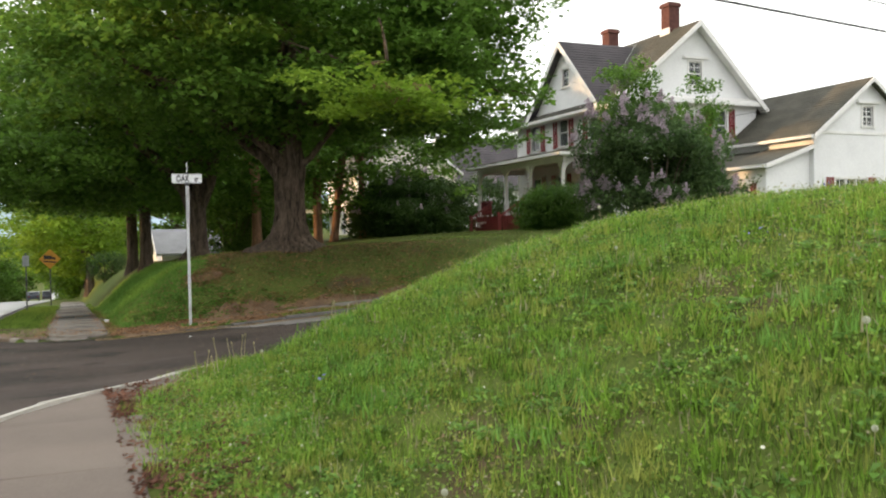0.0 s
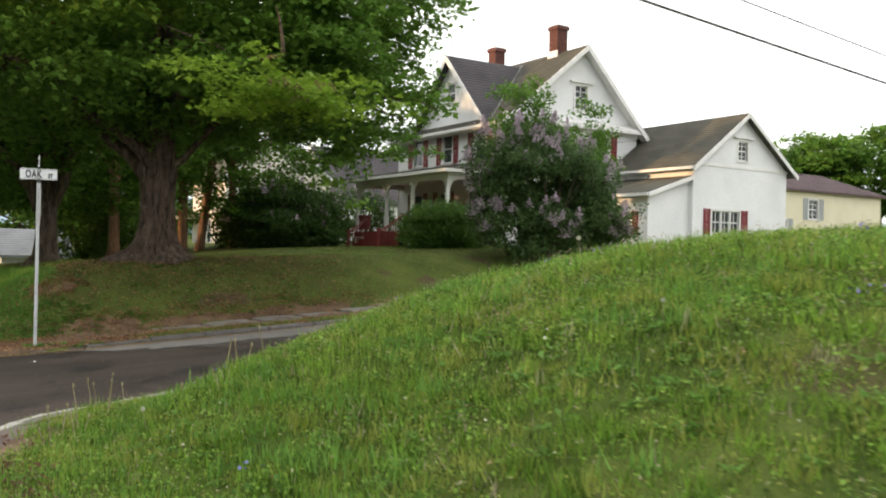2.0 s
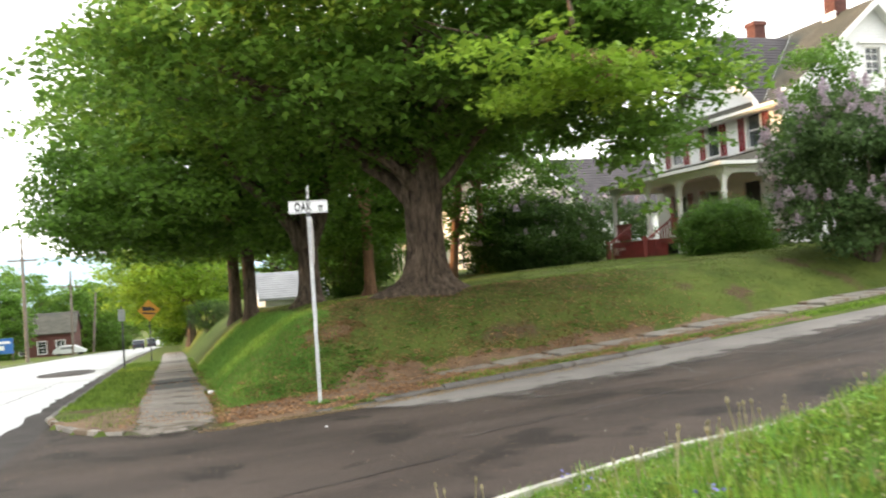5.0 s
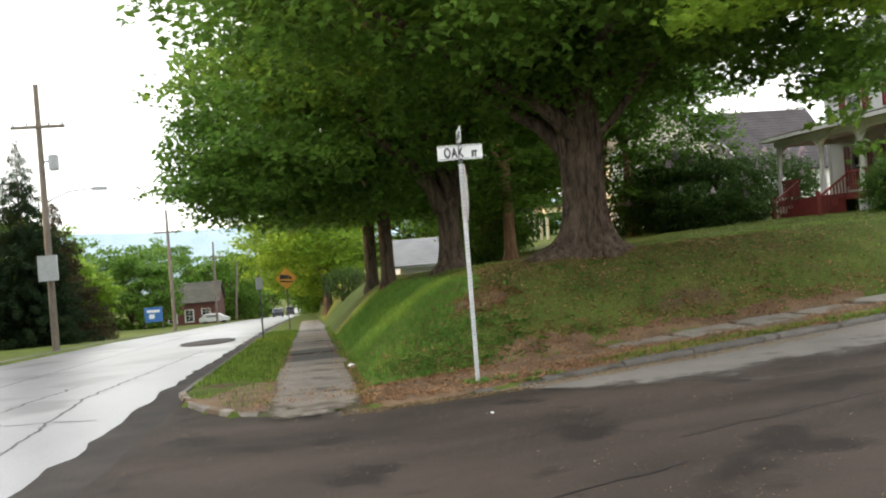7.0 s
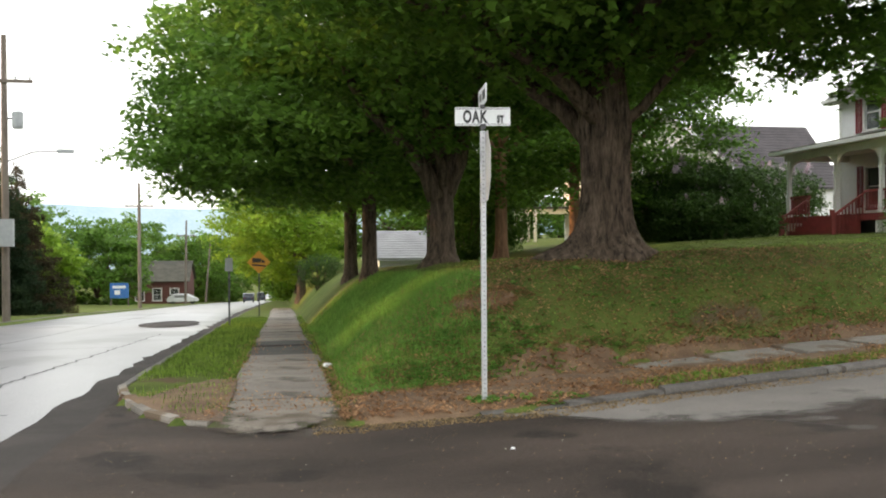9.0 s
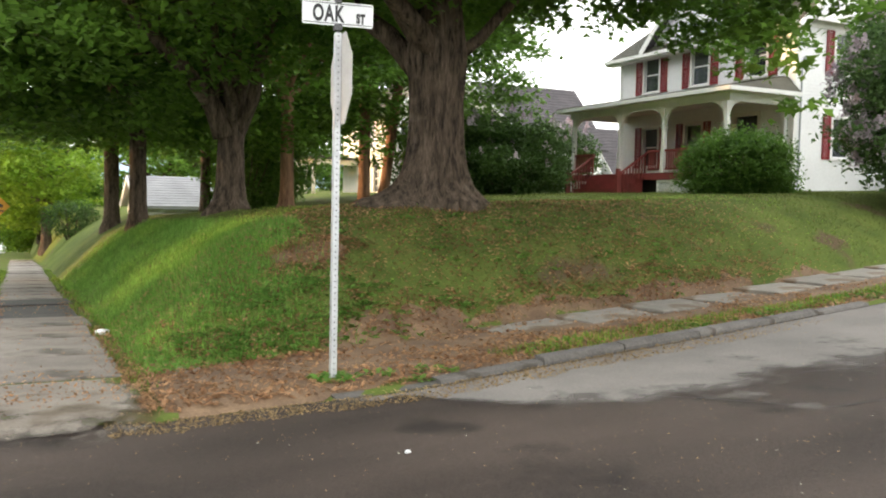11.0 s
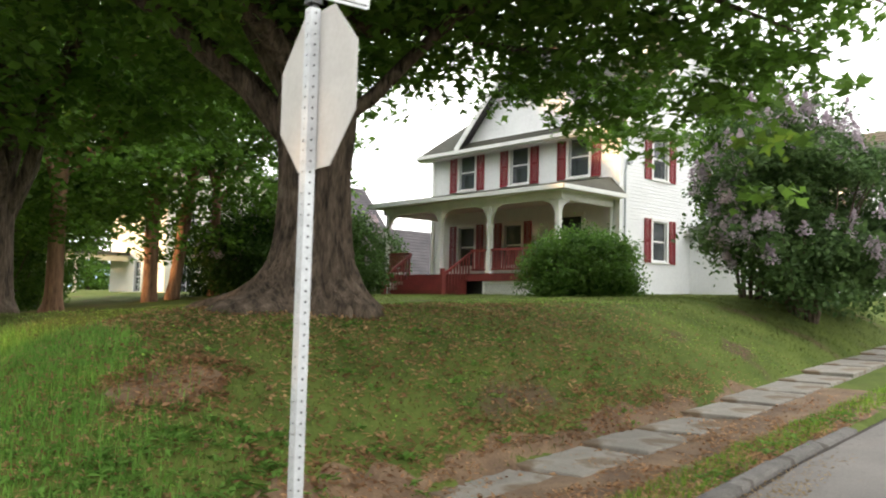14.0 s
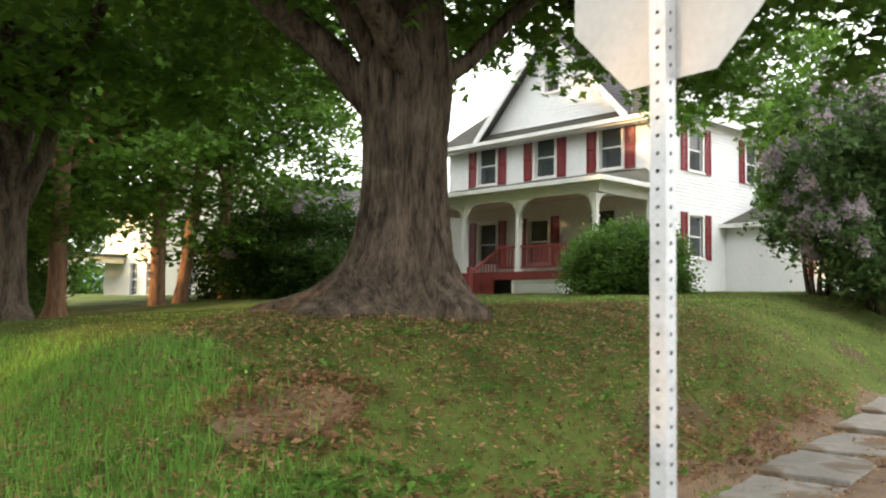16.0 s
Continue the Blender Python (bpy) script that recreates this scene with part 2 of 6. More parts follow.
M_DECK = material("red_deck_paint", (0.13, 0.022, 0.02), (0.25, 0.045, 0.04), 2, 0.6, 0.2, 30, vary=0.15)
M_ROOF = material("grey_shingle", (0.045, 0.043, 0.034), (0.10, 0.094, 0.072), 0.9, 0.9, 0.35, 18, stretch=(1, 1, 2.5), stain=((0.062, 0.062, 0.048), 0.35, 0.55))
M_ROOF_D = material("slate_roof", (0.045, 0.04, 0.045), (0.085, 0.075, 0.08), 0.9, 0.9, 0.35, 18)
M_LITTER_P = material("pale_old_leaf", (0.28, 0.18, 0.105), (0.52, 0.36, 0.23), 2, 0.85, 0, 20, vary=0.4, leaf=True)
M_ROOF_P = material("purple_shingle", (0.07, 0.045, 0.05), (0.13, 0.085, 0.09), 0.9, 0.9, 0.35, 18)
M_BRICK = material("chimney_brick", (0.075, 0.03, 0.026), (0.155, 0.06, 0.048), 6, 0.9, 0.4, 40, vary=0.15)
M_STONE = material("foundation_stone", (0.14, 0.13, 0.12), (0.26, 0.24, 0.22), 4, 0.9, 0.5, 30)
M_GALV = material("galvanised_steel", (0.50, 0.51, 0.53), (0.66, 0.67, 0.69), 8, 0.5, 0.1, 60, metal=0.35)
M_SIGN = material("white_sign_face", (0.72, 0.73, 0.75), (0.80, 0.81, 0.82), 6, 0.4, 0.03, 40)
M_SIGNBACK = material("bare_aluminium", (0.52, 0.49, 0.46), (0.62, 0.59, 0.56), 3, 0.55, 0.04, 40, metal=0.2)
M_BLACK = material("black_ink", (0.012, 0.012, 0.014), (0.025, 0.025, 0.028), 6, 0.5, 0, 40)
M_YELLOW = material("yellow_sign", (0.50, 0.23, 0.02), (0.62, 0.30, 0.03), 5, 0.5, 0, 40)
M_BLUE = material("blue_sign", (0.03, 0.12, 0.36), (0.05, 0.17, 0.45), 5, 0.5, 0, 40)
M_POLE = material("weathered_pole", (0.11, 0.09, 0.075), (0.22, 0.185, 0.155), 4, 0.9, 0.4, 30, stretch=(1, 1, 0.2))
M_DARKMETAL = material("dark_metal", (0.06, 0.06, 0.065), (0.12, 0.12, 0.125), 6, 0.5, 0.1, 40, metal=0.4)
M_GREYBOX = material("grey_box", (0.32, 0.34, 0.36), (0.42, 0.44, 0.46), 5, 0.6, 0.1, 40)
M_CARW = material("white_car_paint", (0.62, 0.63, 0.65), (0.72, 0.73, 0.75), 2, 0.3, 0, 20)
M_CARD = material("dark_car_paint", (0.04, 0.05, 0.07), (0.07, 0.08, 0.10), 2, 0.3, 0, 20)
M_TYRE = material("tyre_rubber", (0.02, 0.02, 0.02), (0.04, 0.04, 0.04), 6, 0.85, 0.1, 40)
M_CURTAIN = material("window_curtain", (0.42, 0.42, 0.42), (0.58, 0.58, 0.57), 3, 0.9, 0.1, 20, stretch=(6, 6, 0.3))
# Near-black stands in for shade in rooms and crawl space; also the door's colour
M_NEARBLACK = material("near_black", (0.02, 0.02, 0.022), (0.045, 0.045, 0.05), 3, 0.9, 0, 20)
M_DEADLEAF = material("withered_leaf", (0.16, 0.10, 0.06), (0.26, 0.17, 0.10), 2, 0.8, 0, 10, vary=0.3, leaf=True)


def glass_material():
    m = bpy.data.materials.new("window_glass")
    m.use_nodes = True
    b = m.node_tree.nodes["Principled BSDF"]
    b.inputs["Base Color"].default_value = (0.08, 0.09, 0.10, 1)
    b.inputs["Roughness"].default_value = 0.06
    b.inputs["Specular IOR Level"].default_value = 0.7
    b.inputs["Alpha"].default_value = 0.55
    return m


M_GLASS = glass_material()


def ragged(m, scale, edge, thin=False):
    """Breaks a thin surface layer up into patches with worn edges; thin: the layer also thins out toward its rim."""
    n, l = m.node_tree.nodes, m.node_tree.links
    at, nz, rp = n.new("ShaderNodeTexCoord"), n.new("ShaderNodeTexNoise"), n.new("ShaderNodeValToRGB")
    nz.inputs["Scale"].default_value, nz.inputs["Detail"].default_value, nz.inputs["Roughness"].default_value = scale, 9, 0.68
    rp.color_ramp.elements[0].position, rp.color_ramp.elements[1].position = edge, edge + 0.2
    l.new(at.outputs["Object"], nz.inputs["Vector"])
    amount = nz.outputs["Fac"]
    if thin:
        rim, add = n.new("ShaderNodeAttribute"), n.new("ShaderNodeMath")
        rim.attribute_name, add.operation = "rim", "MULTIPLY_ADD"
        add.inputs[1].default_value = -0.5
        l.new(rim.outputs["Fac"], add.inputs[0])
        l.new(amount, add.inputs[2])
        amount = add.outputs[0]
    l.new(amount, rp.inputs[0])
    l.new(rp.outputs[0], n["Principled BSDF"].inputs["Alpha"])
    return m


ragged(M_SAND, 1.1, 0.20, True)
ragged(M_SEAM, 0.9, 0.14)
M_WASH = ragged(material("sandy_traces", (0.12, 0.105, 0.095), (0.17, 0.15, 0.135), 0.9, 0.9, 0.2, 50), 0.9, 0.52, True)

# ---- mesh tools ----
def bm_box(bm, x0, y0, z0, x1, y1, z1, m=None):
    vs = [bm.verts.new(p) for p in ((x0, y0, z0), (x1, y0, z0), (x1, y1, z0), (x0, y1, z0), (x0, y0, z1), (x1, y0, z1), (x1, y1, z1), (x0, y1, z1))]
    if m is not None:
        for v in vs:
            v.co = m @ v.co
    for f in ((3, 2, 1, 0), (4, 5, 6, 7), (0, 1, 5, 4), (1, 2, 6, 5), (2, 3, 7, 6), (3, 0, 4, 7)):
        bm.faces.new([vs[i] for i in f])
    return vs


def bm_prism(bm, outline, a, b):
    """Solid between the closed outline at offset a and at offset b: outline holds 3D points, a and b are vectors."""
    n = len(outline)
    p = [bm.verts.new(Vector(v) + Vector(a)) for v in outline]
    q = [bm.verts.new(Vector(v) + Vector(b)) for v in outline]
    bm.faces.new(p[::-1])
    bm.faces.new(q)
    for i in range(n):
        bm.faces.new((p[i], p[(i + 1) % n], q[(i + 1) % n], q[i]))


def bm_tube(bm, pts, radii, sides=8, wobble=0.0, cap=True):
    rings = []
    pts = [Vector(p) for p in pts]
    for i, (p, r) in enumerate(zip(pts, radii)):
        d = (pts[min(i + 1, len(pts) - 1)] - pts[max(i - 1, 0)]).normalized()
        u = d.orthogonal().normalized() if abs(d.z) < 0.95 else Vector((1, 0, 0)).cross(d).normalized()
        if rings:
            u = (last - d * last.dot(d)).normalized()
        last = u
        w = d.cross(u)
        ring = []
        for k in range(sides):
            a = 2 * math.pi * k / sides
            rr = r * (1 + wobble * (noise.noise((math.cos(a) * 2.2, math.sin(a) * 2.2, p.z * 0.5 + p.x)) + 0.5 * math.sin(5 * a + p.z * 0.4)))
            ring.append(bm.verts.new(p + (u * math.cos(a) + w * math.sin(a)) * rr))
        rings.append(ring)
    for a, b in zip(rings, rings[1:]):
        for k in range(sides):
            bm.faces.new((a[k], a[(k + 1) % sides], b[(k + 1) % sides], b[k]))
    if cap:
        bm.faces.new(rings[0][::-1])
        bm.faces.new(rings[-1])


def to_mesh(name, bm, mat, smooth_faces=False):
    bmesh.ops.recalc_face_normals(bm, faces=bm.faces)
    me = bpy.data.meshes.new(name)
    bm.to_mesh(me)
    bm.free()
    me.materials.append(mat)
    if smooth_faces:
        me.polygons.foreach_set("use_smooth", [True] * len(me.polygons))
    return me


def thing(name, place, label, category, group="", kind="", turn=0.0):
    ob = new(name)
    ob.matrix_world = pose(*place, 0, 0, turn)
    return tagged(ob, label, category, group, kind)


def part(name, bm, mat, parent, label="", smooth_faces=False):
    """One mesh object under a thing or part; its mesh is in the frame of the thing."""
    ob = new(name, to_mesh(name, bm, mat, smooth_faces))
    ob.parent = parent
    return tagged(ob, label)


def solo(name, bm, mat, label, category, kind="", group="", smooth_faces=False):
    return tagged(new(name, to_mesh(name, bm, mat, smooth_faces)), label, category, group, kind)


def quads_mesh(name, verts, mat, per=4):
    """Mesh of loose polygons with per corners each, from an array of corner places."""
    verts = np.asarray(verts, dtype=np.float32).reshape(-1, 3)
    n = len(verts)
    me = bpy.data.meshes.new(name)
    me.vertices.add(n)
    me.vertices.foreach_set("co", verts.ravel())
    me.loops.add(n)
    me.loops.foreach_set("vertex_index", np.arange(n, dtype=np.int32))
    me.polygons.add(n // per)
    me.polygons.foreach_set("loop_start", np.arange(0, n, per, dtype=np.int32))
    me.update(calc_edges=True)
    me.materials.append(mat)
    return me


rng = np.random.default_rng(7)


def unit(v):
    return v / np.maximum(1e-6, np.linalg.norm(v, axis=-1, keepdims=True))


def lobed_leaves(centres, size, rise=0.6):
    """Three-lobed leaves, bent along the middle and hanging at the tip."""
    n = len(centres)
    nrm = rng.normal(size=(n, 3))
    nrm[:, 2] = np.abs(nrm[:, 2]) + rise * 1.6
    nrm = unit(nrm)
    t = unit(np.cross(nrm, rng.normal(size=(n, 3))))
    s = np.cross(nrm, t)
    k = size * rng.uniform(0.6, 1.25, (n, 1))
    droop = np.array([0, 0, 1]) * k
    out = []
    for along, side, low in ((-0.42, 0.0, 0.0), (-0.05, 0.55, 0.10), (0.12, 0.2, 0.03), (0.58, 0.0, 0.14), (0.12, -0.2, 0.03), (-0.05, -0.55, 0.10)):
        out.append(centres + t * k * along + s * k * side - droop * low)
    return np.stack(out, axis=1)


def leaf_quads(centres, size, rise=0.6, narrow=0.8):
    """A bent diamond leaf at each centre, its face turned mostly upward (rise) and hanging at the tip."""
    n = len(centres)
    nrm = rng.normal(size=(n, 3))
    nrm[:, 2] = np.abs(nrm[:, 2]) + rise * 1.6
    nrm = unit(nrm)
    t = unit(np.cross(nrm, rng.normal(size=(n, 3))))
    s = np.cross(nrm, t)
    k = (size * rng.uniform(0.6, 1.25, (n, 1)))
    a = centres - t * k * 0.5
    b = centres + s * k * 0.42 * narrow - nrm * k * 0.06
    c = centres + t * k * 0.55 - np.array([0, 0, 1]) * k * 0.12
    d = centres - s * k * 0.42 * narrow - nrm * k * 0.06
    return np.stack([a, b, c, d], axis=1)


# ---- ground and streets ----
def span(*runs):
    out = []
    for a, b, s in runs:
        n = max(1, round((b - a) / s))
        out += [a + (b - a) * i / n for i in range(n)]
    return out + [runs[-1][1]]


def sheet(xs, ys, height):
    bm = bmesh.new()
    rows = [[bm.verts.new((x, y, height(x, y))) for x in xs] for y in ys]
    for r, q in zip(rows, rows[1:]):
        for i in range(len(xs) - 1):
            bm.faces.new((r[i], r[i + 1], q[i + 1], q[i]))
    return bm


def rough_ground(x, y):
    z = ground(x, y)
    if -0.5 < x < 1.02 and y > 19.5:
        return z - 0.02
    if -3 < x < 40 and -10 < y < 60 and not on_road(x, y):
        z += 0.035 * noise.noise((x * 1.3, y * 1.3, 0)) + 0.02 * noise.noise((x * 4, y * 4, 2))
    return z


GX = span((-3000, -600, 400), (-600, -100, 60), (-100, -20, 8), (-20, -4, 1.2), (-4, 14, 0.2), (14, 36, 0.6), (36, 100, 6), (100, 600, 60), (600, 3000, 400))
GY = span((-1500, -100, 200), (-100, -10, 10), (-10, 0, 1), (0, 29, 0.2), (29, 60, 0.7), (60, 200, 7), (200, 900, 70), (900, 4000, 500))
ground_sheet = solo("ground", sheet(GX, GY, rough_ground), M_LAWN, "mown and rough grassy ground with bare earthy spots", "ground", "structure", smooth_faces=True)


def strip(xs, lo, hi, n, lift=0.0):
    """Sheet between two edges given over x, lying on the streets."""
    bm = bmesh.new()
    rows = []
    for x in xs:
        a, b = lo(x), hi(x)
        rows.append([bm.verts.new((x, a + (b - a) * k / n, base(x, a + (b - a) * k / n) + lift)) for k in range(n + 1)])
    for r, q in zip(rows, rows[1:]):
        for k in range(n):
            bm.faces.new((r[k], q[k], q[k + 1], r[k + 1]))
    return bm


solo("road_side_street", strip(span((-1.9, 14, 0.25), (14, 60, 1.5)), oak_near, oak_far, 24, 0.002), M_ASPHALT, "dark patched asphalt side street, damp and worn", "road", "structure", smooth_faces=True)
main_xs = span((-11.3, -1.9, 0.94))
main_ys = span((-40, 0, 4), (0, 60, 1), (60, 420, 12), (420, 900, 60))
solo("road_main_street", sheet(main_xs, main_ys, lambda x, y: base(x, y) + 0.05 * (1 - ((x + 6.6) / 4.7) ** 2)), M_MAIN, "pale worn asphalt main road shining with wet sheen", "road", "structure", smooth_faces=True)


def wavy(v, k, a):
    return a * (noise.noise((v * 0.9, k, 0)) + 0.6 * noise.noise((v * 2.7, k, 5)) + 0.3 * noise.noise((v * 7, k, 9)))


def main_height(x, y):
    return base(x, y) + 0.05 * (1 - ((x + 6.6) / 4.7) ** 2)


def rimmed(ob, n):
    """Marks how near each point of a strip lies to its ends and to its outer edge."""
    me = ob.data
    at = me.attributes.new("rim", "FLOAT", "POINT")
    rows = len(me.vertices) // (n + 1)
    for i in range(len(me.vertices)):
        row, k = divmod(i, n + 1)
        at.data[i].value = max(1 - min(row, rows - 1 - row) / 8, 1 - 1.6 * k / n, 0.0)


def seam_sheet():
    bm = bmesh.new()
    last = None
    for y in span((-10, 60, 0.5), (60, 160, 3)):
        a, b = -2.3 + wavy(y, 3, 0.22), -1.72 + wavy(y, 6, 0.08)
        row = []
        for k in range(9):
            x = a + (b - a) * k / 8
            row.append(bm.verts.new((x, y, max(base(x, y) + 0.0045, main_height(x, y) + 0.005))))
        if last:
            for i in range(8):
                bm.faces.new((last[i], last[i + 1], row[i + 1], row[i]))
        last = row
    return bm


solo("road_edge_seam", seam_sheet(), M_SEAM, "darker fresh asphalt seam along the road edge", "road", "structure")
rimmed(solo("sandy_patch", strip(span((1.6, 22, 0.15)), lambda x: oak_far(x) - 0.4 - 2.5 * smooth(2.2, 5.2, x) * (1 - 0.45 * smooth(9, 17, x)) + wavy(x, 1, 0.8) + 0.3 * noise.noise((x * 13, 2, 0)), lambda x: oak_far(x) - 0.06, 7, 0.008), M_SAND, "pale sandy wash over the asphalt beside the kerb", "road patch", "structure"), 7)
rimmed(solo("sandy_patch", strip(span((2.4, 30, 0.3)), lambda x: oak_far(x) - 4.2 + wavy(x, 31, 0.5), lambda x: oak_far(x) - 0.5, 6, 0.006), M_WASH, "thin pale sandy traces on the asphalt", "road patch", "structure"), 6)
for k, (px, py, rx, ry) in enumerate(((-4.0, 45.5, 1.1, 3.2),)):
    bm = bmesh.new()
    edge = [bm.verts.new((px + rx * math.cos(a) * (1 + 0.3 * noise.noise((3 * math.cos(a), 3 * math.sin(a), k))), py + ry * math.sin(a), 0)) for a in (2 * math.pi * i / 28 for i in range(28))]
    for v in edge:
        v.co.z = base(v.co.x, v.co.y) + 0.058
    bm.faces.new(edge)
    solo("road_repair", bm, M_SEAM, "dark asphalt repair patch in the worn road", "road patch", "structure")

# pavements of single slabs
walk_main = thing("pavement_main_street", (0, 0, 0), "cracked grey concrete pavement slabs along the main road", "pavement", kind="structure")
walk_near = thing("pavement_near", (0, 0, 0), "worn brownish concrete pavement below the grassy knoll", "pavement", kind="structure")
walk_oak = thing("pavement_side_street", (0, 0, 0), "sunken concrete pavement half covered by soil and leaves", "pavement", kind="structure")


def slab_mesh(w, l, seed, mat=None):
    r = random.Random(seed)
    bm = bmesh.new()
    vs = bm_box(bm, -w / 2, -l / 2, -0.12, w / 2, l / 2, 0)
    for v in vs:
        v.co.x += r.uniform(-0.02, 0.02)
        v.co.y += r.uniform(-0.012, 0.012)
        v.co.z += r.uniform(-0.008, 0.008)
    bmesh.ops.bevel(bm, geom=bm.edges[:], offset=0.012, segments=1, affect="EDGES")
    return to_mesh("slab", bm, mat or M_CONCRETE)


def lay(parent, mesh, x, y, z, slope_x, slope_y, turn=0.0):
    ob = new("slab", mesh)
    ob.matrix_world = pose(x, y, z, math.degrees(math.atan(slope_y)), -math.degrees(math.atan(slope_x)), turn)
    ob.parent = parent
    return ob


main_slabs = [slab_mesh(1.26, 1.47, s) for s in range(4)]
PATCHED = (5, 6, 7)
patched_slab = slab_mesh(1.26, 1.47, 5, M_PATCHED)
y = 20.55
k = 0
while y < 75:
    lay(walk_main, patched_slab if k in PATCHED else main_slabs[k % 4], 0.3 + random.uniform(-0.06, 0.06), y, base(0.3, y) + (0.066 if k else 0.02) + random.uniform(-0.018, 0.014), 0, (base(0, y + 0.7) - base(0, y - 0.7)) / 1.4 + random.uniform(-0.008, 0.008), random.uniform(-1.5, 1.5))
    y += 1.5
    k += 1
near_slabs = [slab_mesh(1.5, 1.75, s + 9, M_WALK) for s in range(3)]
for i in range(8):
    y = -3.6 + 1.78 * i
    if y < 7.4:
        lay(walk_near, near_slabs[i % 3], -0.25 + (0.22 if y > 7 else 0), y, base(0, y) + 0.062, 0, (base(0, y + 0.7) - base(0, y - 0.7)) / 1.4)
oak_slabs = [slab_mesh(1.15, 0.85, s + 20, M_SLAB) for s in range(4)]
for i in range(18):
    x = 1.9 + 1.2 * i
    y = 20.66 + 0.15 * x
    lay(walk_oak, oak_slabs[i % 4], x, y, base(x, y) + 0.14 - 0.085 * (1 - smooth(3.2, 7.5, x)) + random.uniform(-0.03, 0.01), random.uniform(0.02, 0.07), random.uniform(-0.02, 0.02), math.degrees(math.atan(0.15)) + random.uniform(-1.5, 1.5))

# kerb stones
kerb_far = thing("kerb_far", (0, 0, 0), "old grey granite kerb stones, rounded and chipped", "kerb", kind="structure")
kerb_near = thing("kerb_near", (0, 0, 0), "low pale concrete kerb round the street corner", "kerb", kind="structure")


def kerb_stone(parent, a, b, top, wide, mat, drop=0.16):
    a, b = Vector(a), Vector(b)
    d = (b - a).normalized()
    s = Vector((-d.y, d.x, 0)) * wide
    bm = bmesh.new()
    vs = []
    for p in (a + d * 0.008, b - d * 0.008):
        for off, h in ((Vector((0, 0, 0)), -drop), (s, -drop), (s, top), (s * 0.12, top - 0.012), (Vector((0, 0, 0)), top - 0.05)):
            vs.append(bm.verts.new(p + off + Vector((0, 0, h + random.uniform(-0.006, 0.006)))))
    bm.faces.new(vs[:5][::-1])
    bm.faces.new(vs[5:])
    for i in range(5):
        bm.faces.new((vs[i], vs[(i + 1) % 5], vs[5 + (i + 1) % 5], vs[5 + i]))
    ob = new("kerb_stone", to_mesh("kerb_stone", bm, mat))
    ob.parent = parent


def along(f, xs):
    return [(x, f(x), base(x, f(x))) for x in xs]


fk = along(oak_far, [-1.9, -1.72, -1.5, -1.2, -0.85, -0.45])
for (a, b), top in zip(zip(fk, fk[1:]), (0.09, 0.085, 0.08, 0.075, 0.065)):
    kerb_stone(kerb_far, a, b, top, 0.11, M_SLAB)
fk = along(oak_far, [2.35, 3.3, 4.5, 5.6, 6.8, 7.9, 9.1, 10.2])
for i, (a, b) in enumerate(zip(fk, fk[1:])):
    kerb_stone(kerb_far, a, b, (0.02, 0.06, 0.085, 0.09, 0.085, 0.07, 0.05)[i], 0.14, M_KERB)
nk = along(oak_near, span((-1.9, 0.3, 0.42), (0.3, 2.1, 0.3), (2.1, 7.0, 0.7)))
for a, b in zip(nk, nk[1:]):
    kerb_stone(kerb_near, b, a, 0.08, 0.12, M_KERB_W)
for i in range(24):
    y0 = 23.0 + i * 2.4
    kerb_stone(kerb_far, (-1.9, y0 + 2.4, base(-1.9, y0 + 2.4)), (-1.9, y0, base(-1.9, y0)), 0.07, 0.14, M_KERB)
opposite = thing("kerb_opposite", (0, 0, 0), "low grey kerb on the opposite side of the main road", "kerb", kind="structure")
for i in range(30):
    y0 = 22 + i * 4
    kerb_stone(opposite, (-11.3, y0, base(-11.3, y0)), (-11.3, y0 + 4, base(-11.3, y0 + 4)), 0.12, 0.15, M_KERB)


# ---- houses ----
def wall_siding(parent, mat, origin, u, n, z0, top, lo, hi, openings=(), course=0.115, name="wall", label=""):
    """Clapboard wall: overlapping courses from z0 to top between lo(z) and hi(z), with the openings left free. origin is on the wall's plane; u runs along it, n points outward."""
    o, u, n = Vector(origin), Vector(u), Vector(n)
    bm = bmesh.new()
    up = Vector((0, 0, 1))
    z = z0
    while z < top - 0.01:
        z1 = min(z + course, top)
        zm = (z + z1) / 2
        runs = [(lo(zm), hi(zm))]
        for a, b, c, d in openings:
            if c < zm < d:
                runs = [q for r in runs for q in ((r[0], min(r[1], a)), (max(r[0], b), r[1])) if q[1] - q[0] > 0.01]
        for a, b in runs:
            a0, a1 = (lo(z), lo(z1)) if a == lo(zm) else (a, a)
            b0, b1 = (hi(z), hi(z1)) if b == hi(zm) else (b, b)
            p = [bm.verts.new(o + u * s + up * h + n * t) for s, h, t in ((a0, z, 0.024), (b0, z, 0.024), (b1, z1, 0.004), (a1, z1, 0.004), (a0, z, -0.12), (b0, z, -0.12), (b1, z1, -0.12), (a1, z1, -0.12))]
            for f in ((0, 1, 2, 3), (4, 5, 1, 0), (3, 2, 6, 7), (0, 3, 7, 4), (1, 5, 6, 2), (5, 4, 7, 6)):
                bm.faces.new([p[i] for i in f])
        z = z1
    bmesh.ops.remove_doubles(bm, verts=bm.verts[:], dist=0.0005)
    return part(name, bm, mat, parent, label)


def frame_matrix(origin, u, n):
    u, n = Vector(u), Vector(n)
    up = Vector((0, 0, 1))
    return Matrix(((u.x, n.x, up.x, origin[0]), (u.y, n.y, up.y, origin[1]), (u.z, n.z, up.z, origin[2]), (0, 0, 0, 1)))


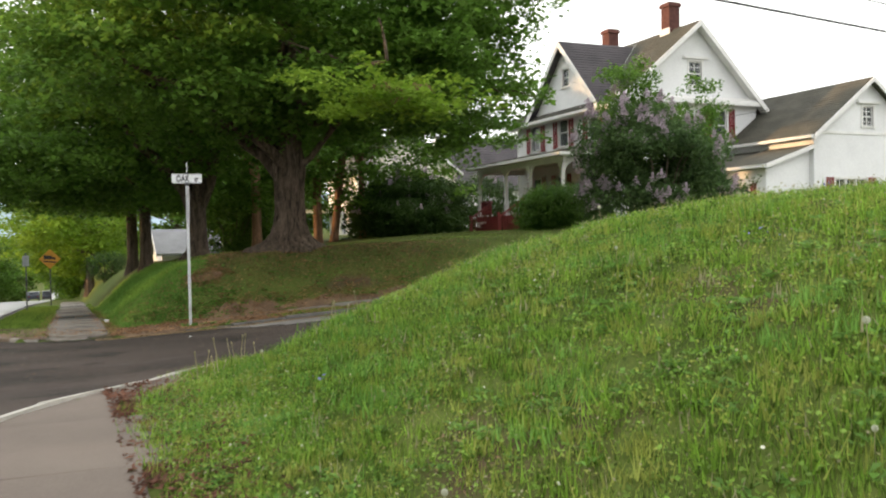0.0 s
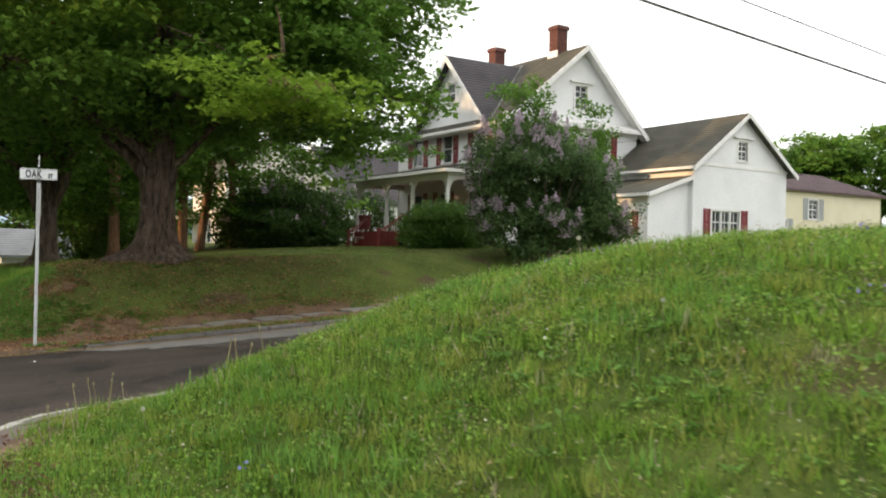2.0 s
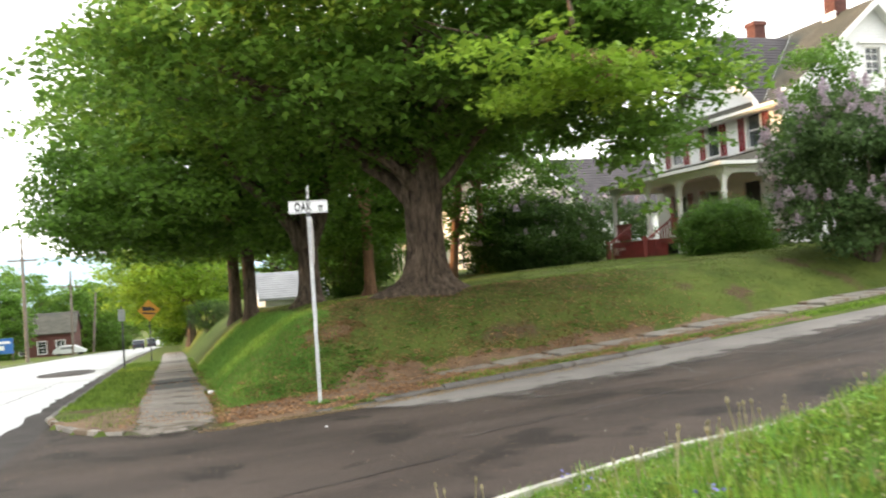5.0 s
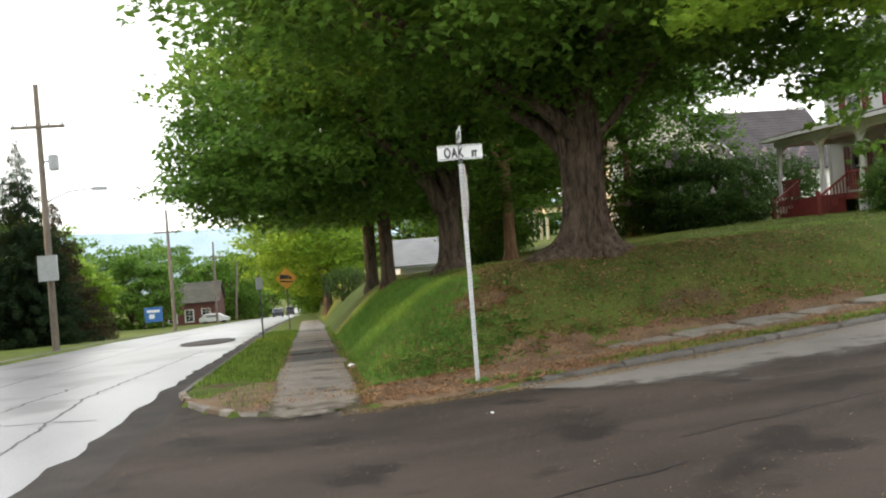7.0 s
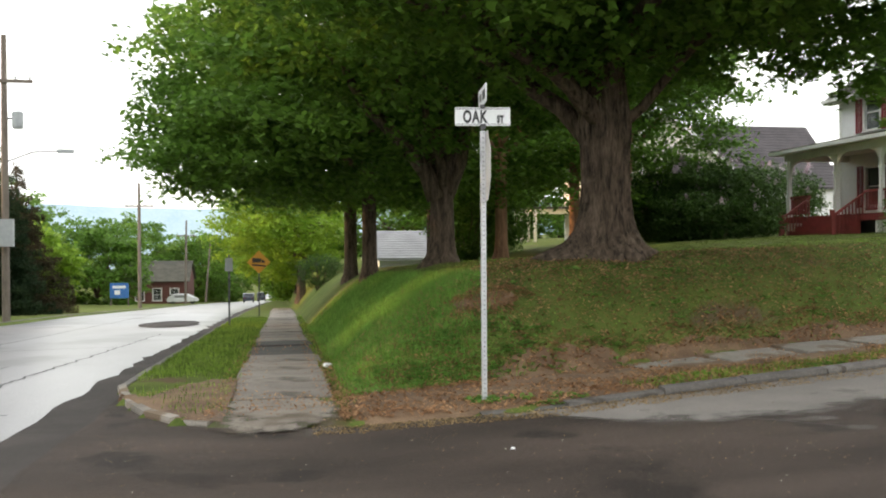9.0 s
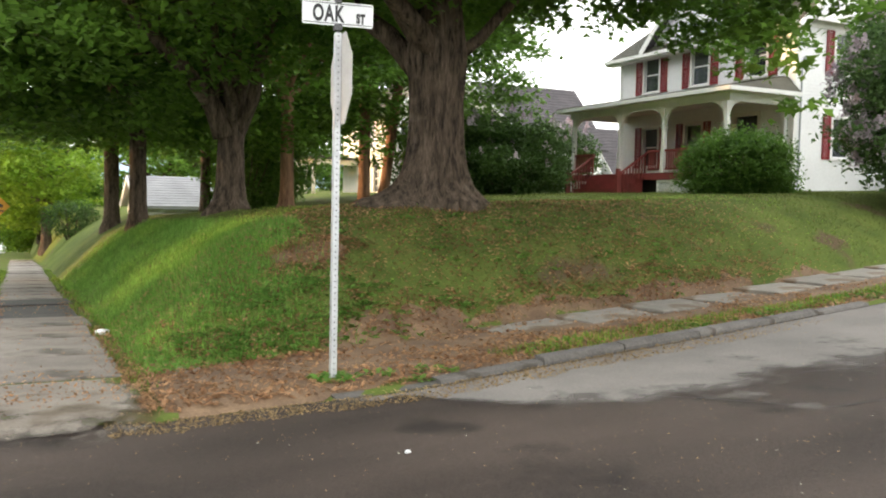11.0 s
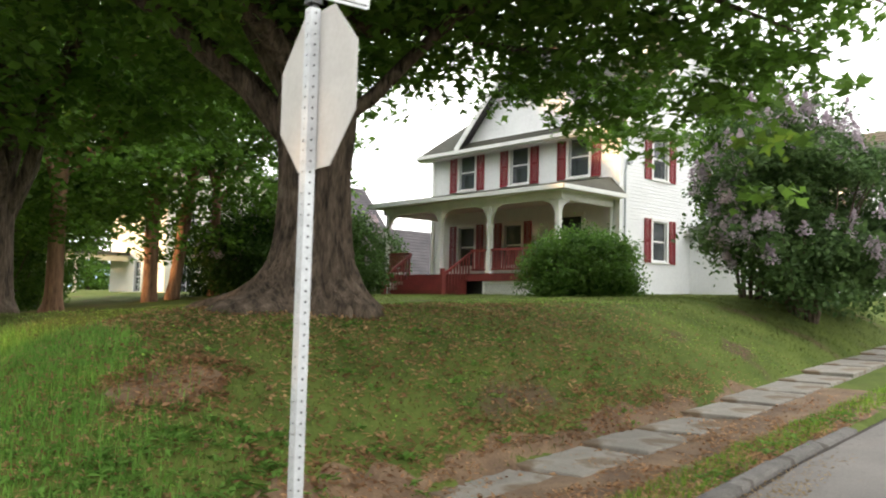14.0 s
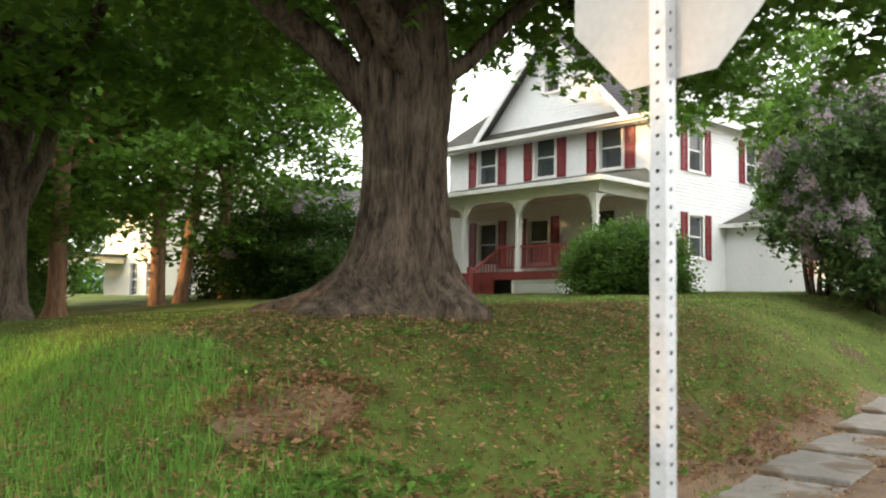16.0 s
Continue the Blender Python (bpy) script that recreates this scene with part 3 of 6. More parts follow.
def window(parent, origin, u, n, a, b, c, d, shutters=None, cols=1, rows=1, curtain=True, hood=False, trim=None, shutter_mat=None):
    """Sash window in the opening a..b along the wall and c..d in height; local x along the wall, y outward."""
    m = frame_matrix(origin, u, n)
    trim = trim or M_TRIM
    w = new("window")
    w.parent = parent
    mid = (c + d) / 2

    def put(name, mat, boxes, under=w):
        bm = bmesh.new()
        for bx in boxes:
            bm_box(bm, *bx, m)
        return part(name, bm, mat, under)

    put("window_frame", trim, [(a - 0.09, -0.10, c - 0.02, a, 0.05, d + 0.1), (b, -0.10, c - 0.02, b + 0.09, 0.05, d + 0.1), (a, -0.10, d, b, 0.055, d + 0.1)])
    put("window_sill", trim, [(a - 0.12, -0.10, c - 0.07, b + 0.12, 0.085, c - 0.005)])
    sash = [(a, -0.07, mid - 0.025, b, -0.02, mid + 0.025)]
    for lo_, hi_ in ((c, mid - 0.025), (mid + 0.025, d)):
        for i in range(1, cols):
            x = a + (b - a) * i / cols
            sash.append((x - 0.014, -0.06, lo_, x + 0.014, -0.03, hi_))
        for j in range(1, rows):
            z = lo_ + (hi_ - lo_) * j / rows
            sash.append((a, -0.058, z - 0.012, b, -0.032, z + 0.012))
    sash += [(a, -0.07, c, a + 0.04, -0.02, d), (b - 0.04, -0.07, c, b, -0.02, d), (a, -0.071, c, b, -0.021, c + 0.05), (a, -0.071, d - 0.04, b, -0.021, d)]
    put("sash", trim, sash)
    put("pane", M_GLASS, [(a, -0.048, c, b, -0.044, mid)])
    put("pane", M_GLASS, [(a, -0.05, mid, b, -0.046, d)])
    if curtain:
        put("curtain", M_CURTAIN, [(a, -0.13, mid - 0.1, b, -0.115, d), (a, -0.13, c, a + 0.16, -0.115, mid), (b - 0.16, -0.13, c, b, -0.115, mid)])
    # shallow box behind the panes, the room's darkness put in its colour
    put("room_shade_box", M_NEARBLACK, [(a, -0.5, c, b, -0.48, d), (a, -0.5, c - 0.02, b, -0.1, c - 0.002), (a, -0.5, d, b, -0.1, d + 0.02), (a - 0.02, -0.5, c, a, -0.1, d), (b, -0.5, c, b + 0.02, -0.1, d)])
    if hood:
        put("hood", trim, [(a - 0.35, 0.0, d + 0.12, b + 0.35, 0.16, d + 0.2)])
    if shutters:
        for x in (a - 0.14 - shutters, b + 0.14):
            boxes = [(x, 0.026, c - 0.06, x + 0.05, 0.07, d + 0.06), (x + shutters - 0.05, 0.026, c - 0.06, x + shutters, 0.07, d + 0.06)]
            boxes += [(x + 0.05, 0.026, z - 0.05, x + shutters - 0.05, 0.07, z) for z in (c, mid + 0.02, d + 0.06)]
            slats = int((d - c) / 0.06)
            boxes += [(x + 0.05, 0.028, c + (d - c) * i / slats, x + shutters - 0.05, 0.055, c + (d - c) * (i + 0.7) / slats) for i in range(slats)]
            put("shutter", shutter_mat or M_SHUTTER, boxes)
    return w


def roof_panel(parent, corners, thick, mat, name="roof", label=""):
    """Sloping slab with the four corners as its top face."""
    bm = bmesh.new()
    bm_prism(bm, [Vector(c) for c in corners], (0, 0, -thick), (0, 0, 0))
    return part(name, bm, mat, parent, label)


def shingle_rows(parent, a, b, c, d, mat, step=0.2):
    """Courses of shingles over the roof face a, b (eave) and c, d (ridge, above b and a), one lapping over the other."""
    a, b, c, d = (Vector(v) for v in (a, b, c, d))
    n = max(2, int((d - a).length / step))
    nr = (b - a).cross(d - a).normalized()
    if nr.z < 0:
        nr = -nr
    bm = bmesh.new()
    for i in range(n):
        s, t = i / n, (i + 1) / n
        p = [a.lerp(d, s) + nr * 0.03, b.lerp(c, s) + nr * 0.03, b.lerp(c, t) + nr * 0.008, a.lerp(d, t) + nr * 0.008]
        q = [v - nr * 0.03 for v in (p[0], p[1])]
        vs = [bm.verts.new(v) for v in p + q]
        bm.faces.new(vs[:4])
        bm.faces.new((vs[4], vs[5], vs[1], vs[0]))
    return part("shingles", bm, mat, parent)


def bx_part(name, mat, boxes, parent, label=""):
    bm = bmesh.new()
    for b in boxes:
        bm_box(bm, *b)
    return part(name, bm, mat, parent, label)


GRADE = 1.72
HX0, HX1, HY0, HY1 = 22.56, 30.6, 33.0, 42.0
HXM, EAVE, RIDGE = 27.0, 7.55, 11.16
house = thing("farmhouse", (0, 0, 0), "white clapboard farmhouse with dark red shutters and grey shingle roof", "house")
slope, slope_back = (RIDGE - EAVE) / (HXM - HX0), (RIDGE - EAVE) / (HX1 - HXM)
bx_part("foundation", M_STONE, [(HX0 + 0.05, HY0 + 0.05, GRADE - 0.8, HX1 - 0.05, HY1 - 0.05, GRADE + 0.33)], house)
W_UP, W_DN = (5.87, 7.23), (3.12, 4.45)
front_open = [(yc - 0.42, yc + 0.42, *W_UP) for yc in (34.65, 37.35, 40.05)] + [(yc - 0.42, yc + 0.42, 2.95, 4.45) for yc in (37.6, 40.0)] + [(34.5, 35.45, 2.5, 4.55)]
U_F, N_F = (0, 1, 0), (-1, 0, 0)
wall_siding(house, M_SIDING, (HX0, 0, 0), U_F, N_F, GRADE + 0.3, EAVE, lambda z: HY0, lambda z: HY1, front_open)
dorm_lo, dorm_hi, dorm_mid, dorm_top = 34.0, 40.1, 37.05, 10.75
dz = (dorm_top - EAVE) / (dorm_mid - dorm_lo)
attic_f = [(dorm_mid - 0.3, dorm_mid + 0.3, 8.75, 9.6)]
wall_siding(house, M_SIDING, (HX0, 0, 0), U_F, N_F, EAVE, dorm_top - 0.1, lambda z: dorm_lo + (z - EAVE) / dz, lambda z: dorm_hi - (z - EAVE) / dz, attic_f, name="front_gable")
U_S, N_S = (1, 0, 0), (0, -1, 0)
side_open = [(24.35, 25.15, *W_UP), (24.35, 25.15, *W_DN), (28.0, 28.8, *W_UP), (HXM - 0.36, HXM + 0.36, 8.35, 9.45)]


def side_lo(z):
    return HX0 if z < EAVE else HX0 + (z - EAVE) / slope


def side_hi(z):
    return HX1 if z < EAVE else HX1 - (z - EAVE) / slope_back


wall_siding(house, M_SIDING, (0, HY0, 0), U_S, N_S, GRADE + 0.3, RIDGE - 0.1, side_lo, side_hi, side_open)
wall_siding(house, M_SIDING, (0, HY1, 0), (1, 0, 0), (0, 1, 0), GRADE + 0.3, EAVE, lambda z: HX0, lambda z: HX1)
wall_siding(house, M_SIDING, (HX1, 0, 0), U_F, (1, 0, 0), GRADE + 0.3, EAVE, lambda z: HY0, lambda z: HY1)
bx_part("corner_board", M_TRIM, [(HX0 - 0.035, HY0 - 0.035, GRADE + 0.3, HX0 + 0.12, HY0 + 0.12, EAVE - 0.25)], house)
bx_part("corner_board", M_TRIM, [(HX0 - 0.035, HY1 - 0.12, GRADE + 0.3, HX0 + 0.12, HY1 + 0.035, EAVE - 0.25)], house)
bx_part("frieze", M_TRIM, [(HX0 - 0.045, HY0 - 0.045, EAVE - 0.25, HX0 + 0.1, HY1 + 0.045, EAVE + 0.02)], house)
bx_part("frieze", M_TRIM, [(HX0 + 0.1, HY0 - 0.045, EAVE - 0.25, HX1 + 0.045, HY0 + 0.1, EAVE + 0.02)], house)
for a in front_open[:3]:
    window(house, (HX0, 0, 0), U_F, N_F, *a, shutters=0.36)
for a in front_open[3:5]:
    window(house, (HX0, 0, 0), U_F, N_F, *a, shutters=0.34)
window(house, (HX0, 0, 0), U_F, N_F, *attic_f[0], curtain=False)
for a in side_open[:3]:
    window(house, (0, HY0, 0), U_S, N_S, *a, shutters=0.34)
window(house, (0, HY0, 0), U_S, N_S, *side_open[3], cols=2, rows=2, curtain=False, hood=True)
door = new("front_door")
door.parent = house
bm = bmesh.new()
bm_box(bm, HX0 + 0.02, 34.5, 2.5, HX0 + 0.08, 35.45, 4.55)
for z0, z1 in ((2.65, 3.4), (3.5, 4.4)):
    for y0, y1 in ((34.6, 34.94), (35.01, 35.35)):
        bm_box(bm, HX0, y0, z0, HX0 + 0.03, y1, z1)
part("door_leaf", bm, M_NEARBLACK, door, "dark panelled door leaf")
bx_part("door_frame", M_TRIM, [(HX0 - 0.04, 34.38, 2.5, HX0 + 0.1, 34.5, 4.65), (HX0 - 0.04, 35.45, 2.5, HX0 + 0.1, 35.57, 4.65), (HX0 - 0.045, 34.38, 4.55, HX0 + 0.1, 35.57, 4.68)], door)
# main roof with its overhangs, then the front gable's roof
OV = 0.42
e0, e1 = HX0 - OV, HX1 + OV
ez = EAVE - OV * slope + 0.12
ezb = EAVE - OV * slope_back + 0.12
rz = RIDGE + 0.12
y0, y1 = HY0 - 0.45, HY1 + 0.45
yr = 39.9
roof_panel(house, [(e0, y0, ez), (e0, y1, ez), (HXM, yr, rz), (HXM, y0, rz)], 0.12, M_ROOF)
roof_panel(house, [(e1, y1, ezb), (e0, y1, ez), (HXM, yr, rz)], 0.12, M_ROOF)
roof_panel(house, [(e1, y1, ezb), (e1, y0, ezb), (HXM, y0, rz), (HXM, yr, rz)], 0.12, M_ROOF)
shingle_rows(house, (e0, y0, ez), (e0, y1, ez), (HXM, yr, rz), (HXM, y0, rz), M_ROOF)
shingle_rows(house, (e1, y1, ezb), (e1, y0, ezb), (HXM, y0, rz), (HXM, yr, rz), M_ROOF)
dr = dorm_top + 0.16
db = EAVE + 0.16 - 0.25 * dz
for ya in (dorm_lo - 0.25, dorm_hi + 0.25):
    back_x = HX0 + (db - EAVE) / slope
    roof_panel(house, [(HX0 - 0.4, ya, db), (back_x, ya, db), (HX0 + (dr - EAVE) / slope, dorm_mid, dr), (HX0 - 0.4, dorm_mid, dr)], 0.1, M_ROOF_D)
    shingle_rows(house, (HX0 - 0.4, ya, db), (back_x, ya, db), (HX0 + (dr - EAVE) / slope, dorm_mid, dr), (HX0 - 0.4, dorm_mid, dr), M_ROOF_D)
    bm = bmesh.new()
    bm_tube(bm, [(back_x, ya, db + 0.1), (HX0 + (dr - EAVE) / slope, dorm_mid, dr + 0.1)], [0.04, 0.04], 6)
    part("valley_flashing", bm, M_GALV, house, "bright metal flashing in the roof valley")


def rake(parent, p, q, inward, depth=0.26, thick=0.05, name="rake_board"):
    """Board under a roof edge from p to q."""
    p, q, s = Vector(p), Vector(q), Vector(inward) * thick
    bm = bmesh.new()
    dn = Vector((0, 0, -depth))
    bm_prism(bm, [p, q, q + dn, p + dn], (0, 0, 0), s)
    return part(name, bm, M_TRIM, parent)


rake(house, (e0, y0 - 0.01, ez), (HXM, y0 - 0.01, rz), (0, -1, 0))
rake(house, (HXM, y0 - 0.01, rz + 0.03), (e1, y0 - 0.01, ezb + 0.03), (0, -1, 0), 0.3)
for ex_, ez_ in ((e0, ez), (e1, ezb)):
    roof_panel(house, [(ex_, y0 + 0.002, ez_ - 0.125), (ex_, HY0 - 0.03, ez_ - 0.125), (HXM, HY0 - 0.03, rz - 0.125), (HXM, y0 + 0.002, rz - 0.125)], 0.03, M_TRIM, "soffit", "white boarded soffit")
rake(house, (HX0 - 0.41, dorm_lo - 0.25, db), (HX0 - 0.41, dorm_mid, dr), (-1, 0, 0), 0.3)
rake(house, (HX0 - 0.41, dorm_mid, dr), (HX0 - 0.41, dorm_hi + 0.25, db), (-1, 0, 0), 0.3)
bx_part("cornice", M_TRIM, [(e0 - 0.05, y0, ez - 0.2, HX0 - 0.046, y1, ez - 0.02)], house)
bx_part("gutter", M_TRIM, [(e0 - 0.17, y0 + 0.02, ez - 0.14, e0 - 0.052, y1 - 0.02, ez - 0.01)], house, "white eaves gutter")
roof_panel(house, [(HX0 - 0.02, y0, EAVE + 0.12), (HX1, y0, EAVE + 0.12), (HX1, HY0 - 0.05, EAVE + 0.3), (HX0 - 0.02, HY0 - 0.05, EAVE + 0.3)], 0.22, M_TRIM, "pent_cornice")
for cx, cy, top in ((HXM, 34.7, 12.55), (HXM, 39.7, 12.4)):
    ch = new("chimney")
    ch.parent = house
    cb = bmesh.new()
    z = RIDGE - 0.9
    k = 0
    while z < top - 0.2:
        g = 0.004 * (k % 2)
        bm_box(cb, cx - 0.31 + g, cy - 0.31 + g, z, cx + 0.31 - g, cy + 0.31 - g, z + 0.066)
        bm_box(cb, cx - 0.295, cy - 0.295, z + 0.066, cx + 0.295, cy + 0.295, z + 0.077)
        z += 0.077
        k += 1
    part("brickwork", cb, M_BRICK, ch)
    bx_part("flashing", M_GALV, [(cx - 0.36, cy - 0.36, RIDGE - 0.15, cx - 0.312, cy + 0.36, RIDGE + 0.16)], ch, "bright metal flashing")
    bx_part("cap", M_BRICK, [(cx - 0.37, cy - 0.37, top - 0.2, cx + 0.37, cy + 0.37, top - 0.06), (cx - 0.33, cy - 0.33, top - 0.06, cx + 0.33, cy + 0.33, top)], ch, "corbelled brick cap")

# porch
porch = thing("porch", (0, 0, 0), "white front porch with curved brackets and a red painted deck", "porch")
PX, PF = 19.97, 2.55
bx_part("deck", M_DECK, [(PX - 0.12, 33.2 + 0.14 * i, PF - 0.06, HX0 - 0.05, 33.33 + 0.14 * i, PF) for i in range(60)], porch, "red painted deck boards")
bx_part("skirt_board", M_DECK, [(PX - 0.16, 33.15, PF - 0.24, PX - 0.06, 41.65, PF - 0.062)], porch)
post_ys = (33.29, 36.18, 38.57, 41.5)
for yp in post_ys:
    po = new("post")
    po.parent = porch
    bm = bmesh.new()
    bm_box(bm, PX - 0.085, yp - 0.085, PF, PX + 0.085, yp + 0.085, PF + 0.75)
    bm_box(bm, PX - 0.065, yp - 0.065, PF + 0.75, PX + 0.065, yp + 0.065, 4.75)
    bm_box(bm, PX - 0.1, yp - 0.1, PF, PX + 0.1, yp + 0.1, PF + 0.12)
    bm_box(bm, PX - 0.09, yp - 0.09, 4.05, PX + 0.09, yp + 0.09, 4.12)
    part("shaft", bm, M_TRIM, po)
    for sgn in (-1, 1):
        if (yp < 33.5 and sgn < 0) or (yp > 41.4 and sgn > 0):
            continue
        arc = [(0, yp + sgn * 0.066, 4.14)] + [(0, yp + sgn * (0.066 + 0.52 * (1 - math.cos(t))), 4.14 + 0.58 * math.sin(t)) for t in (0.3, 0.6, 0.9, 1.2, 1.5)] + [(0, yp + sgn * 0.6, 4.75), (0, yp + sgn * 0.066, 4.75)]
        bm = bmesh.new()
        bm_prism(bm, [(PX, p[1], p[2]) for p in arc], (-0.035, 0, 0), (0.035, 0, 0))
        part("bracket", bm, M_TRIM, po)
    arc = [(PX + 0.066, yp, 4.14)] + [(PX + 0.066 + 0.4 * (1 - math.cos(t)), yp, 4.14 + 0.58 * math.sin(t)) for t in (0.3, 0.6, 0.9, 1.2, 1.5)] + [(PX + 0.5, yp, 4.75), (PX + 0.066, yp, 4.75)]
    if yp in (33.29, 41.5):
        bm = bmesh.new()
        bm_prism(bm, arc, (0, -0.035, 0), (0, 0.035, 0))
        part("bracket", bm, M_TRIM, po)
wall_post = bx_part("wall_bracket", M_TRIM, [(HX0 - 0.14, 33.24, PF, HX0 - 0.03, 33.36, 4.75)], porch)
bx_part("beam", M_TRIM, [(PX - 0.09, 33.1, 4.75, PX + 0.09, 41.7, 5.0)], porch)
bx_part("beam", M_TRIM, [(PX + 0.09, 33.2, 4.75, HX0 - 0.03, 33.36, 5.0)], porch)
bx_part("beam", M_TRIM, [(PX + 0.09, 41.42, 4.75, HX0 - 0.03, 41.6, 5.0)], porch)
bx_part("soffit", M_TRIM, [(PX - 0.4, 32.75, 5.0, HX0 - 0.03, 42.0, 5.04)], porch)
px0, py0, py1 = PX - 0.5, 32.7, 42.1
roof_panel(porch, [(px0, py0, 5.14), (px0, py1, 5.14), (HX0 - 0.03, 41.2, 5.72), (HX0 - 0.03, 33.3, 5.72)], 0.1, M_ROOF)
shingle_rows(porch, (px0, py0, 5.14), (px0, py1, 5.14), (HX0 - 0.03, 41.2, 5.72), (HX0 - 0.03, 33.3, 5.72), M_ROOF)
roof_panel(porch, [(px0, py0, 5.14), (HX0 - 0.03, py0, 5.14), (HX0 - 0.03, 33.3, 5.72)], 0.08, M_ROOF)
roof_panel(porch, [(px0, py1, 5.14), (HX0 - 0.03, py1, 5.14), (HX0 - 0.03, 41.2, 5.72)], 0.08, M_ROOF)
bx_part("fascia", M_TRIM, [(px0 - 0.05, py0, 5.0, px0, py1, 5.13), (px0, py0 - 0.04, 5.0, HX0 - 0.03, py0, 5.13), (px0, py1, 5.0, HX0 - 0.03, py1 + 0.04, 5.13)], porch)


def railing(y0, y1, x=PX):
    r = new("railing")
    r.parent = porch
    bx_part("top_rail", M_DECK, [(x - 0.05, y0, PF + 0.72, x + 0.05, y1, PF + 0.8)], r)
    bx_part("bottom_rail", M_DECK, [(x - 0.03, y0, PF + 0.1, x + 0.03, y1, PF + 0.16)], r)
    n = int((y1 - y0) / 0.11)
    for i in range(n):
        yb = y0 + (i + 0.5) * (y1 - y0) / n
        bx_part("baluster", M_DECK, [(x - 0.02, yb - 0.02, PF + 0.16, x + 0.02, yb + 0.02, PF + 0.72)], r)


railing(33.38, 36.08)
railing(36.28, 37.0)
railing(40.2, 41.4)


def lattice(y0, y1, x=PX - 0.1):
    z0, z1 = GRADE - 0.05, PF - 0.25
    bm = bmesh.new()
    h = z1 - z0
    n = int((y1 - y0 + h) / 0.13)
    for sgn in (-1, 1):
        for i in range(n + 1):
            s = y0 - h + i * 0.13 if sgn > 0 else y0 + i * 0.13
            p, q = (s, z0), (s + sgn * h, z1)
            if sgn < 0:
                p, q = (s, z0), (s - h, z1)
            # clip to the panel
            t0, t1 = 0.0, 1.0
            d = q[0] - p[0]
            for lim, keep in ((y0, 1), (y1, -1)):
                if (p[0] - lim) * keep < 0 and (q[0] - lim) * keep < 0:
                    t0, t1 = 1.0, 0.0
                elif (p[0] - lim) * keep < 0:
                    t0 = max(t0, (lim - p[0]) / d)
                elif (q[0] - lim) * keep < 0:
                    t1 = min(t1, (lim - p[0]) / d)
            if t1 - t0 < 0.05:
                continue
            a = (p[0] + d * t0, z0 + h * t0)
            b = (p[0] + d * t1, z0 + h * t1)
            off = 0.006 * sgn
            bm_prism(bm, [(x + off, a[0] - 0.025, a[1]), (x + off, a[0] + 0.025, a[1]), (x + off, b[0] + 0.025, b[1]), (x + off, b[0] - 0.025, b[1])], (-0.005, 0, 0), (0.005, 0, 0))
    part("lattice", bm, M_TRIM, porch, "white crossed lattice panel")
    bx_part("lattice_frame", M_TRIM, [(x - 0.025, y0, z1 - 0.06, x + 0.025, y1, z1), (x - 0.025, y0, z0, x + 0.025, y1, z0 + 0.06), (x - 0.026, y0 - 0.05, z0, x + 0.026, y0, z1), (x - 0.026, y1, z0, x + 0.026, y1 + 0.05, z1)], porch)


lattice(33.3, 36.3)
lattice(40.3, 41.5)
# near-black board behind the lattice paints the shade under the deck
bx_part("crawl_shade_board", M_NEARBLACK, [(PX + 0.25, 33.3, GRADE - 0.3, PX + 0.3, 41.5, PF - 0.08)], porch)
for i in range(4):
    bx_part("step", M_DECK, [(PX - 0.12 - 0.28 * (i + 1), 37.1, GRADE - 0.3, PX - 0.12 - 0.28 * i, 40.1, PF - 0.19 * (i + 1))], porch)
for ys in (37.05, 40.12):
    sr = new("stair_rail")
    sr.parent = porch
    bx_part("newel", M_DECK, [(PX - 1.3, ys - 0.06, GRADE - 0.3, PX - 1.18, ys + 0.06, GRADE + 0.95)], sr)
    bm = bmesh.new()
    bm_prism(bm, [(PX - 1.2, ys, GRADE + 0.8), (PX, ys, PF + 0.75), (PX, ys, PF + 0.68), (PX - 1.2, ys, GRADE + 0.7)], (0, -0.03, 0), (0, 0.03, 0))
    part("hand_rail", bm, M_DECK, sr)
    for i in range(9):
        x = PX - 1.12 + i * 0.13
        zt = GRADE + 0.72 + (PF + 0.7 - GRADE - 0.72) * (i * 0.13 + 0.08) / 1.2
        bx_part("baluster", M_DECK, [(x - 0.018, ys - 0.018, zt - 0.85, x + 0.018, ys + 0.018, zt)], sr)

# lower wing with its lean-to, facing the side street
wing = thing("house_wing", (0, 0, 0), "white clapboard wing with brown-grey shingle roof and red shutters", "house wing")
WX0, WX1, WY0, WY1 = 29.0, 35.3, 28.0, 40.0
WXM, WE, WR = (WX0 + WX1) / 2, 5.68, 8.0
ws = (WR - WE) / (WXM - WX0)


def wing_lo(z):
    return WX0 if z < WE else WX0 + (z - WE) / ws


WG = 0.9
wing_open = [(30.2, 32.0, 2.72, 3.72), (WXM - 0.31, WXM + 0.31, 6.0, 6.85)]
wall_siding(wing, M_SIDING, (0, WY0, 0), U_S, N_S, WG, WR - 0.1, wing_lo, lambda z: WX0 + WX1 - wing_lo(z), wing_open)
wall_siding(wing, M_SIDING, (WX0, 0, 0), U_F, N_F, WG, WE, lambda z: WY0, lambda z: WY1)
wall_siding(wing, M_SIDING, (WX1, 0, 0), U_F, (1, 0, 0), WG, WE, lambda z: WY0, lambda z: WY1)
bx_part("belt_board", M_TRIM, [(WX0 - 0.02, WY0 - 0.05, WE - 0.06, WX1 + 0.02, WY0 - 0.026, WE + 0.06)], wing)
bx_part("foundation", M_STONE, [(WX0 + 0.05, WY0 + 0.05, WG - 1.0, WX1 - 0.05, WY1, WG + 0.02)], wing)
window(wing, (0, WY0, 0), U_S, N_S, *wing_open[0], shutters=0.4, cols=6, rows=1, curtain=False)
